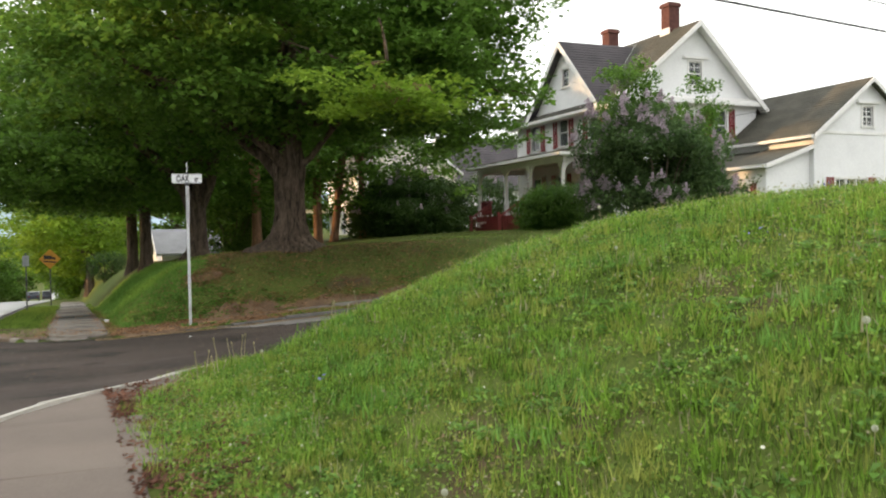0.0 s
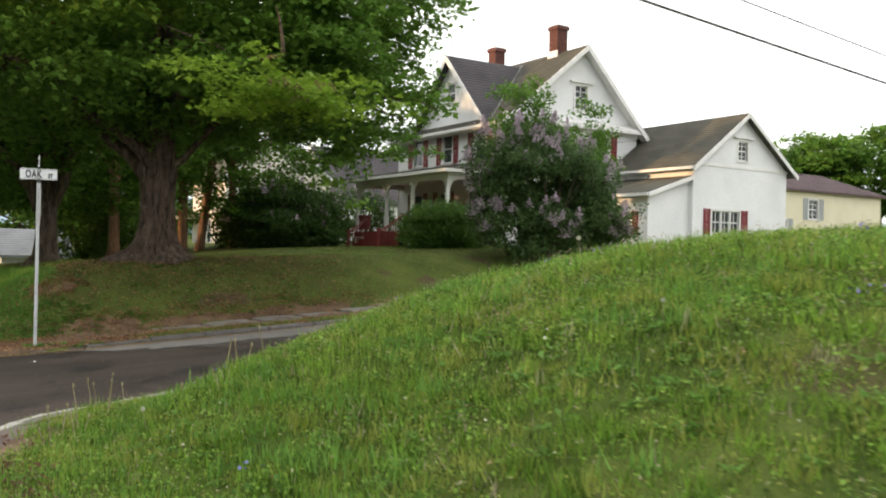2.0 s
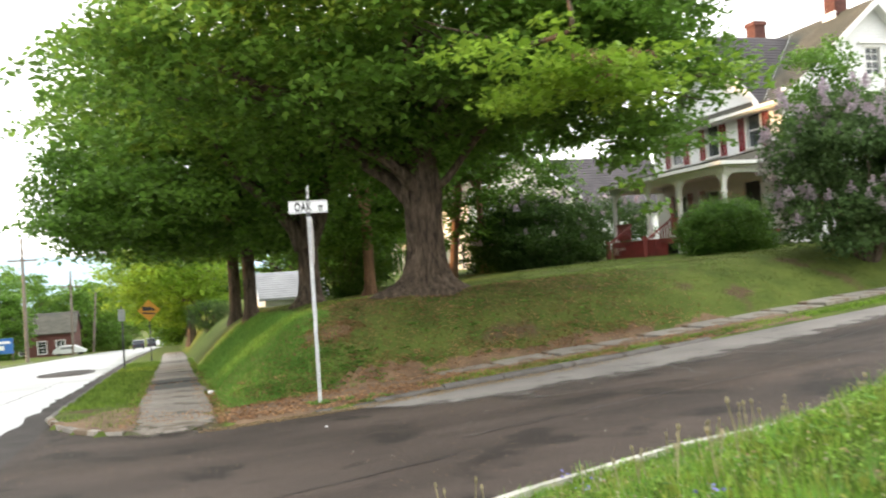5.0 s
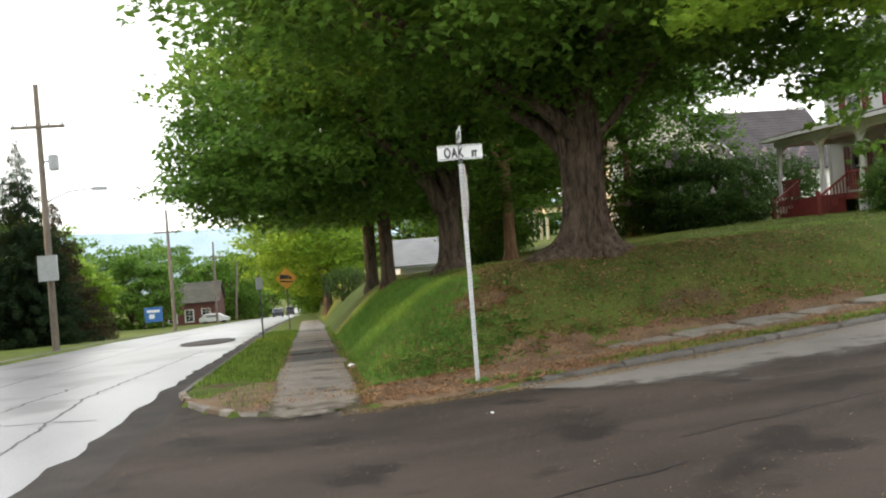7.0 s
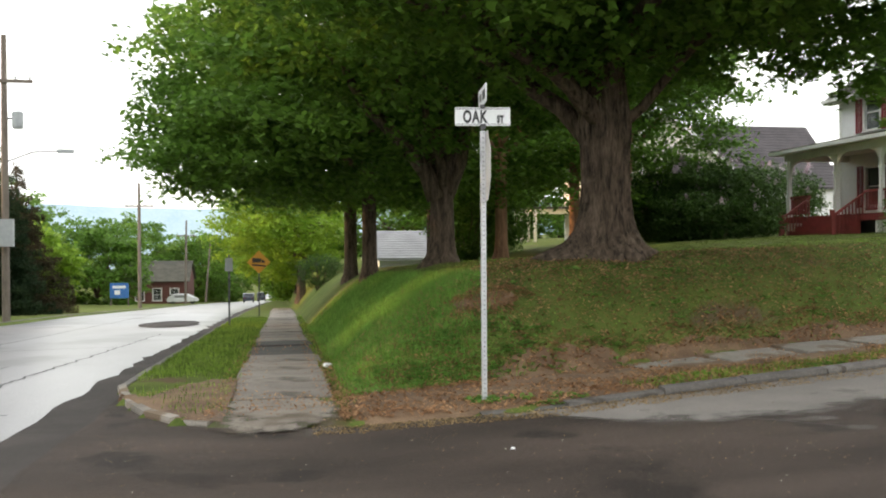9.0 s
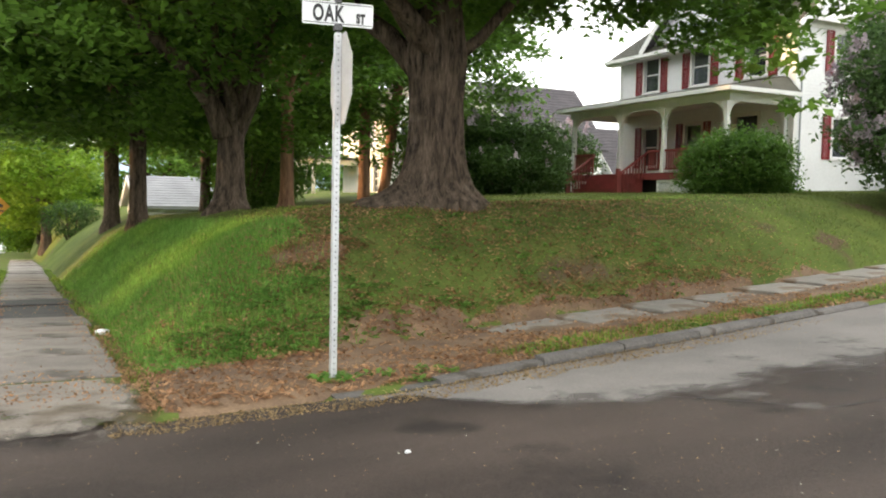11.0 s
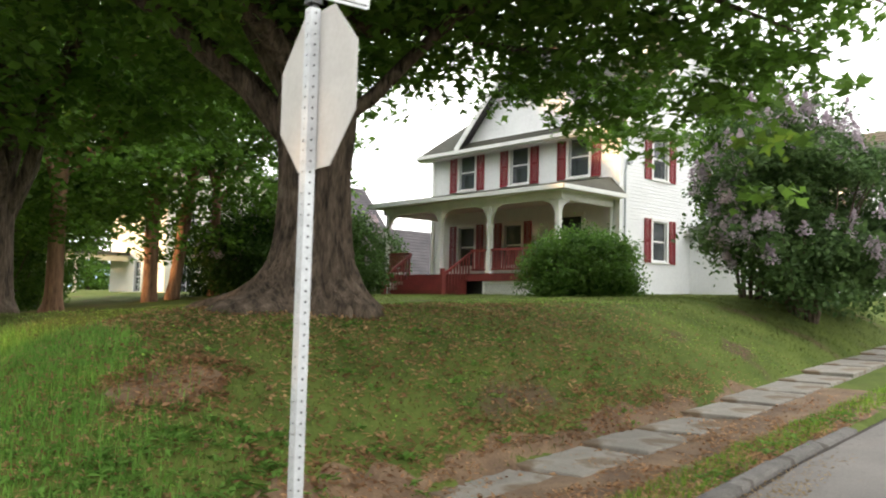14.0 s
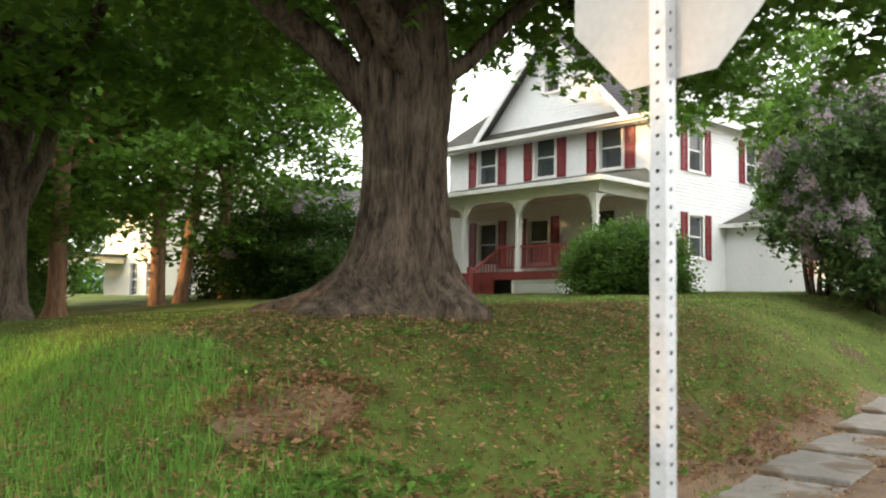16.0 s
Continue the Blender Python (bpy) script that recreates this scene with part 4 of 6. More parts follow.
window(wing, (0, WY0, 0), U_S, N_S, *wing_open[1], cols=2, rows=2, curtain=False, hood=True)
for mx in (30.76, 31.36):
    bx_part("mullion", M_TRIM, [(mx, WY0 - 0.04, 2.72, mx + 0.08, WY0 + 0.07, 3.72)], wing)
we0, we1, wez, wrz = WX0 - 0.35, WX1 + 0.35, WE - 0.35 * ws + 0.1, WR + 0.1
wy0 = WY0 - 0.35
for sx in (we0, we1):
    roof_panel(wing, [(sx, wy0, wez), (sx, WY1, wez), (WXM, WY1, wrz), (WXM, wy0, wrz)], 0.1, M_ROOF)
    shingle_rows(wing, (sx, wy0, wez), (sx, WY1, wez), (WXM, WY1, wrz), (WXM, wy0, wrz), M_ROOF)
rake(wing, (we0, wy0 - 0.01, wez), (WXM, wy0 - 0.01, wrz), (0, -1, 0), 0.2)
rake(wing, (WXM, wy0 - 0.01, wrz), (we1, wy0 - 0.01, wez), (0, -1, 0), 0.2)
bx_part("gutter", M_TRIM, [(we0 - 0.14, wy0, wez - 0.12, we0 - 0.01, WY1, wez)], wing)
bx_part("frieze", M_TRIM, [(WX0 - 0.06, WY0, WE - 0.35, WX0 - 0.026, WY1, WE - 0.05)], wing)
LX = 26.6
lean = new("lean_to")
lean.parent = wing
lean_open = [(29.2, 29.9, 2.6, 3.5)]
wall_siding(lean, M_SIDING, (0, WY0 + 0.25, 0), U_S, N_S, WG, 5.05, lambda z: LX if z < 4.3 else LX + (z - 4.3) / 0.33, lambda z: WX0)
wall_siding(lean, M_SIDING, (LX, 0, 0), U_F, N_F, WG, 4.3, lambda z: WY0 + 0.25, lambda z: HY0, lean_open)
roof_panel(lean, [(LX - 0.3, WY0 - 0.05, 4.3), (LX - 0.3, HY0, 4.3), (WX0 - 0.062, HY0, 5.16), (WX0 - 0.062, WY0 - 0.05, 5.16)], 0.1, M_ROOF)
bx_part("lean_trim", M_TRIM, [(LX - 0.42, WY0 - 0.05, 4.16, LX - 0.31, HY0, 4.29)], lean)
rake(lean, (LX - 0.3, WY0 - 0.06, 4.3), (WX0 - 0.062, WY0 - 0.06, 5.16), (0, -1, 0), 0.18)
window(wing, (LX, 0, 0), U_F, N_F, *lean_open[0], shutters=0.3, cols=2, curtain=False)


def plain_house(name, label, x0, x1, y0, y1, g, eave, ridge, along_y, wall, roof, opens, shutter=None, shutter_mat=None):
    """A neighbouring house: four clapboard walls, gabled roof, windows on the two faces toward the streets."""
    h = thing(name, (0, 0, 0), label, "house")
    xm, ym = (x0 + x1) / 2, (y0 + y1) / 2
    k = (ridge - eave) / ((xm - x0) if along_y else (ym - y0))

    def gx(z):
        return x0 if z < eave or not along_y else x0 + (z - eave) / k

    def gy(z):
        return y0 if z < eave or along_y else y0 + (z - eave) / k
    tx, ty = (ridge - 0.1, eave) if along_y else (eave, ridge - 0.1)
    o_s = [o[1:] for o in opens if o[0] == "s"]
    o_f = [o[1:] for o in opens if o[0] == "f"]
    wall_siding(h, wall, (0, y0, 0), U_S, N_S, g, tx, gx, lambda z: x0 + x1 - gx(z), o_s, 0.16)
    wall_siding(h, wall, (0, y1, 0), U_S, (0, 1, 0), g, tx, gx, lambda z: x0 + x1 - gx(z), (), 0.16)
    wall_siding(h, wall, (x0, 0, 0), U_F, N_F, g, ty, gy, lambda z: y0 + y1 - gy(z), o_f, 0.16)
    wall_siding(h, wall, (x1, 0, 0), U_F, (1, 0, 0), g, ty, gy, lambda z: y0 + y1 - gy(z), (), 0.16)
    for o in o_s:
        window(h, (0, y0, 0), U_S, N_S, *o, shutters=shutter, cols=2, rows=2, curtain=False, shutter_mat=shutter_mat)
    for o in o_f:
        window(h, (x0, 0, 0), U_F, N_F, *o, shutters=shutter, cols=2, rows=2, curtain=False, shutter_mat=shutter_mat)
    v = 0.35
    if along_y:
        for sx in (x0 - v, x1 + v):
            c = [(sx, y0 - v, eave - v * k + 0.1), (sx, y1 + v, eave - v * k + 0.1), (xm, y1 + v, ridge + 0.1), (xm, y0 - v, ridge + 0.1)]
            roof_panel(h, c, 0.12, roof)
            shingle_rows(h, *c, roof, 0.3)
            rake(h, (sx, y0 - v - 0.01, eave - v * k + 0.1), (xm, y0 - v - 0.01, ridge + 0.1), (0, -1, 0), 0.22)
    else:
        for sy in (y0 - v, y1 + v):
            c = [(x0 - v, sy, eave - v * k + 0.1), (x1 + v, sy, eave - v * k + 0.1), (x1 + v, ym, ridge + 0.1), (x0 - v, ym, ridge + 0.1)]
            roof_panel(h, c, 0.12, roof)
            shingle_rows(h, *c, roof, 0.3)
            rake(h, (x0 - v - 0.01, sy, eave - v * k + 0.1), (x0 - v - 0.01, ym, ridge + 0.1), (-1, 0, 0), 0.22)
    return h


plain_house("cream_house", "pale yellow clapboard house with purplish shingle roof", 46, 60, 38, 48, 1.5, 6.2, 7.9, False, M_CREAM, M_ROOF_P, [("s", 48.4, 49.3, 3.0, 4.2), ("s", 51.6, 52.6, 4.3, 5.6)], 0.45, M_GREYBOX)
plain_house("neighbour_house", "white clapboard house with dark grey roof behind the hedge", 28.4, 36.5, 62, 70, 1.2, 5.4, 9.6, False, M_SIDING, M_ROOF_D, [("f", 65.5, 66.4, 6, 7.2)])
plain_house("grey_roofed_barn", "low white barn with steep grey shingle roof", 37.4, 44, 61, 68, 1.2, 3.0, 6.8, False, M_SIDING, M_ROOF_D, [])
sunlit = plain_house("sunlit_house", "cream painted house glowing in the low sun", 18.3, 25.7, 57, 64, 0.4, 6.2, 9.0, True, M_IVORY, M_ROOF, [("s", 19.1, 19.8, 1.8, 3.4), ("s", 21.1, 21.8, 1.8, 3.4), ("s", 19.1, 19.8, 4.4, 5.8), ("f", 58.0, 58.8, 1.8, 3.4), ("f", 59.8, 60.6, 1.8, 3.4), ("f", 58.8, 59.6, 4.3, 5.7)])
plain_house("white_shed", "low white outbuilding with a pale shingled gable roof", 5.6, 9.1, 58, 64, -2.0, 0.9, 2.3, False, M_SIDING, material("pale_shingle", (0.22, 0.22, 0.23), (0.32, 0.32, 0.33), 1, 0.9, 0.2, 18), [])
plain_house("brick_building", "red brick building with white framed windows by the road", -22.5, -13.8, 146, 156, -8.2, -3.6, -0.8, False, M_BRICK, M_ROOF, [("s", -21.3, -20.1, -6.6, -4.8), ("s", -18.8, -17.6, -6.6, -4.8), ("s", -16.3, -15.1, -6.6, -4.8)])
sp = new("side_porch")
sp.parent = sunlit
bx_part("porch_roof", M_ROOF, [(15.3, 61.2, 3.7, 18.25, 66.0, 3.85)], sp)
bx_part("porch_beam", M_CREAM, [(15.45, 61.3, 3.4, 15.65, 65.9, 3.7), (15.65, 61.3, 3.4, 18.2, 61.5, 3.7)], sp)
bx_part("porch_floor", M_CREAM, [(15.4, 61.2, 0.0, 18.25, 66.0, 0.9)], sp)
for py in (61.4, 62.9, 64.4, 65.8):
    bx_part("porch_post", M_CREAM, [(15.46, py - 0.08, 0.9, 15.62, py + 0.08, 3.4)], sp)

# electric meter on the farmhouse corner
meter = new("electric_meter")
meter.parent = house
bm = bmesh.new()
bm_tube(bm, [(22.95, HY0 - 0.03, 6.25), (22.95, HY0 - 0.16, 6.25)], [0.11, 0.1], 14)
part("meter_case", bm, M_GREYBOX, meter)
bm = bmesh.new()
bm_tube(bm, [(22.86, HY0 - 0.05, 6.2), (22.80, HY0 - 0.05, 5.9), (22.80, HY0 - 0.05, 2.2)], [0.025] * 3, 7)
part("conduit", bm, M_GREYBOX, meter)


def crack(pts, wide, lift, on):
    """A wandering crack in the asphalt, drawn as a thin dark ribbon in a shallow groove."""
    bm = bmesh.new()
    last = None
    for (x0, y0), (x1, y1) in zip(pts, pts[1:]):
        n = max(2, int(math.hypot(x1 - x0, y1 - y0) / 0.12))
        d = Vector((x1 - x0, y1 - y0, 0)).normalized()
        s = Vector((-d.y, d.x, 0))
        for i in range(n):
            x, y = x0 + (x1 - x0) * i / n, y0 + (y1 - y0) * i / n
            o = 0.09 * noise.noise((x * 2.5, y * 2.5, 3)) + 0.03 * noise.noise((x * 9, y * 9, 1))
            w = wide * (0.6 + 0.7 * abs(noise.noise((x * 5, y * 5, 7))))
            p = Vector((x, y, 0)) + s * o
            row = [bm.verts.new((q.x, q.y, on(q.x, q.y) + lift)) for q in (p - s * w, p + s * w)]
            if last:
                bm.faces.new((last[0], last[1], row[1], row[0]))
            last = row
    solo("road_crack", bm, M_BLACK, "thin dark wandering crack in the asphalt", "crack", "structure")


for pts in (((3.2, 15.0), (7.0, 15.8), (13.0, 16.6)), ((6.0, 18.0), (9.0, 17.2), (12.5, 18.4)), ((9.0, 19.0), (9.6, 16.0), (9.2, 14.0)), ((0.5, 13.6), (3.0, 14.2)), ((4.0, 18.6), (5.2, 17.0), (7.4, 16.6), (8.0, 19.2))):
    crack(pts, 0.012, 0.0065, base)
for pts in (((-3.0, 16.0), (-3.6, 24.0), (-3.3, 38.0)), ((-6.5, 14.0), (-6.6, 40.0), (-6.5, 70.0)), ((-8.5, 20.0), (-5.0, 21.5), (-2.6, 21.0)), ((-10.5, 32.0), (-6.0, 31.0), (-3.2, 32.0)), ((-4.8, 18.0), (-4.4, 27.0))):
    crack(pts, 0.03, 0.004, main_height)


# ---- trees and shrubs ----
def spray_points(sprays, per, flat=0.35):
    """Leaf places: each spray (centre, radius) is a flattened, drooping cushion."""
    out = []
    for c, r in sprays:
        n = max(6, int(per * r * r))
        a, rad = rng.random(n) * 2 * np.pi, np.sqrt(rng.random(n)) * rng.uniform(0.75, 1.0, n)
        p = np.stack([rad * np.cos(a), rad * np.sin(a), rng.normal(size=n) * 0.4 * flat - 0.3 * rad * rad], axis=1)
        out.append(np.asarray(c) + p * r)
    return np.concatenate(out)


# places that the low sun reaches through gaps between the crowns: (place, width of the gap)
SUN_GAPS = [((28.5, 28.6, 5.5), 1.2), ((28.5, 30.2, 5.5), 1.2), ((26.6, 29.6, 3.4), 1.2), ((22.5, 33.4, 7.2), 0.9), ((20.0, 38.6, 4.5), 0.7), ((18.3, 58.6, 2.6), 1.3), ((18.3, 60.0, 5.0), 1.4), ((11.6, 43.2, 3.0), 1.1), ((12.8, 43.5, 4.2), 1.1), ((14.2, 44.0, 2.4), 0.9), ((1.9, 27.0, 1.0), 1.5)]


def in_gap(p):
    for place, wide in SUN_GAPS:
        v = Vector(p) - Vector(place)
        k = v.dot(SUN_FROM)
        if k > 0.5 and (v - SUN_FROM * k).length < wide:
            return True
    return False


def crown_sprays(ells, count, size=(0.7, 1.3), shell=0.62, floor=None, seed=1, clear=lambda p: False):
    """Spray centres in a union of ellipsoids, thicker toward the outside, with gaps."""
    g = np.random.default_rng(seed)
    out = []
    total = sum(e[3] * e[4] * e[5] for e in ells) ** 1.0
    for ex, ey, ez, rx, ry, rz in ells:
        n = int(count * rx * ry * rz / total)
        while n > 0:
            d = g.normal(size=3)
            d /= np.linalg.norm(d)
            f = shell + (1 - shell) * g.random() if g.random() < 0.8 else g.random() ** 0.5
            p = np.array([ex, ey, ez]) + d * f * np.array([rx, ry, rz])
            if floor is not None and p[2] < floor:
                continue
            if in_gap(p) or clear(p):
                n -= 0.6
                continue
            if noise.noise(Vector((p[0] * 0.5, p[1] * 0.5, p[2] * 0.7 + seed))) < -0.28:
                n -= 0.3
                continue
            out.append((p, g.uniform(*size)))
            n -= 1
    return out


def limb(bm, a, b, r0, r1, sag=0.0, steps=7, sides=7, crook=0.25):
    a, b = Vector(a), Vector(b)
    pts, rad = [], []
    for i in range(steps + 1):
        t = i / steps
        p = a.lerp(b, t)
        p.z += sag * math.sin(math.pi * t)
        if 0 < i < steps:
            p += Vector((noise.noise(p * 0.9), noise.noise(p * 0.9 + Vector((9, 0, 0))), noise.noise(p * 0.9 + Vector((0, 9, 0))))) * crook
        pts.append(p)
        rad.append(r0 + (r1 - r0) * t ** 0.8)
    bm_tube(bm, pts, rad, sides)
    return pts


def tree(name, label, base_at, r, fork, ells, sprays, leaf, leaf_mat, per, bark=None, floor=None, limbs=7, seed=1, flare=1.9, lean=(0, 0), size=(0.7, 1.3), extra_limbs=(), top=None, stem=None, extra_sprays=(), lobed=False, clear=lambda p: False):
    """Deciduous tree: flared, furrowed trunk, forked limbs with twigs, and a crown of leaf sprays."""
    bark = bark or M_BARK
    rnd = random.Random(seed)
    x, y, z = base_at
    t = thing(name, base_at, label, "tree")
    bm = bmesh.new()
    big = r > 0.35
    stem = stem or fork
    n, sides = (64, 120) if big else (16, 14)
    rings = []
    for i in range(n + 1):
        k = i / n
        h = -0.35 + (stem + 0.35) * k ** (1.25 if big else 1.0)
        hh = max(0.0, h)
        fl = (flare - 1) * (0.88 * math.exp(-hh / (0.5 * r + 0.06)) + 0.12 * math.exp(-hh / (2.0 * r)))
        q = r * (1 + fl - 0.10 * hh / fork + 0.16 * math.exp(-((h - fork) / 0.5) ** 2) * (1 if big else 0) - 0.35 * max(0.0, h - fork) / max(0.1, stem))
        ring = []
        for s in range(sides):
            a = 2 * math.pi * s / sides
            ca, sa = math.cos(a), math.sin(a)
            twist = a + 0.05 * h
            ridge = 0.05 * noise.noise((2 * ca, 2 * sa, h * 0.5 + seed))
            if big:
                plate = abs(noise.noise((13 * math.cos(twist), 13 * math.sin(twist), h * 1.1 + seed)))
                plate2 = abs(noise.noise((27 * math.cos(twist), 27 * math.sin(twist), h * 2.6)))
                ridge += 0.030 * math.sin(7 * a + h * 0.4) - 0.12 * max(0.0, 0.2 - plate) / 0.2 - 0.05 * max(0.0, 0.2 - plate2) / 0.2
            root = fl * 0.8 * max(0.0, math.sin(2.5 * a + seed) * math.sin(1.5 * a + 1.7 * seed) + 0.15)
            w = q * (1 + ridge + root)
            ring.append(bm.verts.new((lean[0] * hh / fork + w * ca, lean[1] * hh / fork + w * sa, h)))
        rings.append(ring)
    for a, b in zip(rings, rings[1:]):
        for s in range(sides):
            bm.faces.new((a[s], a[(s + 1) % sides], b[(s + 1) % sides], b[s]))
    bm.faces.new(rings[-1])
    part("trunk", bm, bark, t, smooth_faces=True)
    head = Vector((lean[0], lean[1], (stem if big else fork) - 0.3))
    ends = []
    ex, ey, ez, rx, ry, rz = ells[0]
    for i in range(limbs):
        a = 2 * math.pi * (i + rnd.uniform(-0.25, 0.25)) / limbs
        up = rnd.uniform(-0.15, 0.75)
        goal = Vector((ex - x + 0.72 * rx * math.cos(a) * (1 - 0.35 * max(0, up)), ey - y + 0.72 * ry * math.sin(a) * (1 - 0.35 * max(0, up)), ez - z + up * rz * 0.8))
        bm = bmesh.new()
        start = head - Vector((0, 0, rnd.uniform(0, 0.22) * fork))
        ps = limb(bm, start, goal, r * rnd.uniform(0.34, 0.5), 0.05, rnd.uniform(-0.1, 0.6), crook=0.35)
        for _ in range(5):
            q = ps[rnd.randint(2, len(ps) - 1)]
            e = q + Vector((rnd.uniform(-2, 2), rnd.uniform(-2, 2), rnd.uniform(-0.8, 1.2)))
            limb(bm, q, e, 0.045, 0.012, 0.1, 4, 5, 0.15)
        part("limb", bm, bark, t, smooth_faces=True)
    for a, b, r0, r1 in extra_limbs:
        bm = bmesh.new()
        ps = limb(bm, Vector(a), Vector(b), r0, r1, 0.35, 9, 9, 0.3)
        for _ in range(6):
            q = ps[rnd.randint(3, len(ps) - 1)]
            limb(bm, q, q + Vector((rnd.uniform(-1.6, 1.6), rnd.uniform(-1.6, 1.6), rnd.uniform(-0.6, 1.0))), 0.05, 0.012, 0.1, 4, 5, 0.15)
        part("limb", bm, bark, t, smooth_faces=True)
    sp = crown_sprays(ells, sprays, size, floor=floor, seed=seed, clear=clear) + list(extra_sprays)
    pts = spray_points(sp, per) - np.array([x, y, z])
    cr = new("crown", quads_mesh("crown", lobed_leaves(pts, leaf), leaf_mat, 6) if lobed else quads_mesh("crown", leaf_quads(pts, leaf), leaf_mat))
    cr.parent = t
    return t


def gz(x, y):
    return ground(x, y)


maple = tree("maple_tree", "huge old maple with furrowed flared trunk on the bank", (5.95, 25.1, 1.38), 0.44, 2.3,
     [(5.6, 24.8, 10.8, 7.6, 7.2, 6.8), (4.2, 23.6, 6.6, 7.0, 5.6, 1.9), (9.2, 22.6, 6.3, 4.0, 4.0, 1.6), (8.0, 29.8, 6.3, 3.2, 2.4, 1.7), (10.4, 22.4, 8.8, 3.2, 3.0, 1.7)], 1040, 0.17, M_LEAF, 165, floor=4.3, limbs=8, seed=3, flare=2.1, stem=7.0,
     extra_limbs=[((-0.2, 0.15, 2.0), (-4.0, 2.6, 5.5), 0.19, 0.06), ((-0.25, 0.1, 2.5), (-3.2, 1.0, 6.2), 0.17, 0.05), ((0.25, -0.2, 2.3), (2.6, -2.4, 4.4), 0.1, 0.035), ((-0.2, -0.2, 2.3), (-4.6, -1.6, 4.8), 0.17, 0.05), ((0, -0.3, 3.6), (0.3, -7.4, 3.9), 0.17, 0.03), ((0.3, -0.2, 3.8), (4.2, -3.2, 4.2), 0.13, 0.03), ((0.3, 0.1, 3.6), (6.6, 0.4, 3.9), 0.15, 0.03), ((-0.3, 0, 3.3), (-5.2, 1.0, 4.6), 0.2, 0.05)],
     extra_sprays=[((9.6 + rng.normal() * 0.5, 21.4 + rng.normal() * 0.5, 4.4 + rng.normal() * 0.6), 0.5) for _ in range(22)] + [((8.6 + rng.normal() * 1.2, 21.6 + rng.normal() * 1.1, 5.8 + rng.normal() * 0.5), 0.8) for _ in range(46)] + [((11.5 + rng.normal() * 1.2, 25.3 + rng.normal() * 1.0, 5.2 + rng.normal() * 0.42), rng.uniform(0.45, 0.75)) for _ in range(44)], lobed=True,
     clear=lambda p: p[0] > 9.4 and p[0] - 9.4 > 0.56 * (p[1] - 17.5) + 0.5 * max(0.0, p[2] - 7.0))
# lowest bough catching the light, painted with the lighter leaf colour
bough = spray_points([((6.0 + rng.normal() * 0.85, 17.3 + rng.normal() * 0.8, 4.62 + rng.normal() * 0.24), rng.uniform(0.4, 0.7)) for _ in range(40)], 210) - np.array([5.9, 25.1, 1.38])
tagged(new("bright_bough", quads_mesh("bright_bough", lobed_leaves(bough, 0.14, 0.9), M_LEAF_LIT, 6)), "leaves on the lowest bough, coloured lighter yellow-green as if lit").parent = maple
withered = spray_points([((6.0 + rng.normal() * 0.2, 16.3 + rng.normal() * 0.2, 4.45 + rng.normal() * 0.08), 0.25) for _ in range(4)], 500) - np.array([5.9, 25.1, 1.38])
tagged(new("withered_twig", quads_mesh("withered_twig", leaf_quads(withered, 0.08, 0.3, 0.5), M_DEADLEAF)), "cluster of withered brown leaves", kind="stuff").parent = maple
tree("maple_tree", "old maple with a dark trunk leaning limb on the bank", (4.4, 32.6, gz(4.4, 32.6) - 0.03), 0.33, 2.0,
     [(4.0, 33.0, 9.0, 6.2, 5.6, 5.6), (1.8, 31.5, 5.4, 4.5, 4.5, 1.6)], 470, 0.21, M_LEAF, 100, floor=3.2, limbs=7, seed=5, flare=1.6, stem=5.0,
     extra_limbs=[((-0.2, -0.2, 1.7), (-3.4, -1.0, 5.4), 0.24, 0.07)])
tree("maple_tree", "street maple with slim dark trunk beside the pavement", (3.1, 38.5, gz(3.1, 38.5)), 0.24, 4.0,
     [(1.4, 38.0, 6.4, 5.6, 5.5, 4.4), (-0.9, 36.3, 4.3, 3.0, 3.2, 1.3)], 620, 0.21, M_LEAF, 110, floor=3.0, limbs=6, seed=8, flare=1.4)
tree("maple_tree", "street maple with slim dark trunk beside the pavement", (3.0, 45.0, gz(3.0, 45.0)), 0.26, 4.0,
     [(2.0, 45.0, 6.0, 5.5, 5.0, 4.5)], 400, 0.22, M_LEAF, 85, floor=3.2, limbs=6, seed=11, flare=1.4)
tree("young_maple", "street tree with evening light put in its bright green leaf colour", (1.6, 70.0, gz(1.6, 70)), 0.3, 3.0,
     [(0.2, 71.0, 2.8, 4.6, 5.0, 3.6)], 320, 0.28, M_LEAF_LIT, 70, floor=-0.6, limbs=6, seed=13, flare=1.3)
tree("young_maple", "street tree with evening light put in its bright green leaf colour", (1.8, 92.0, gz(1.8, 92)), 0.3, 3.0,
     [(0.8, 91.0, 2.0, 5.5, 6.0, 4.2)], 280, 0.32, M_LEAF_LIT, 60, floor=-2.2, limbs=6, seed=17, flare=1.3)
tree("back_yard_tree", "tall slim tree behind the lawn, low sun put in its orange bark colour", (11.7, 43.2, gz(11.7, 43.2)), 0.22, 7.0,
     [(11.5, 44.0, 9.5, 4.5, 4.5, 4.0)], 260, 0.22, M_LEAF, 75, bark=M_BARK_SUN, floor=5.2, limbs=5, seed=19, flare=1.3)
tree("back_yard_tree", "tall slim tree behind the lawn, low sun put in its orange bark colour", (12.6, 43.5, gz(12.6, 43.5)), 0.2, 7.0,
     [(13.8, 44.5, 9.0, 4.0, 4.0, 3.5)], 180, 0.22, M_LEAF, 75, bark=M_BARK_SUN, floor=5.2, limbs=4, seed=21, flare=1.3, lean=(0.9, 0))
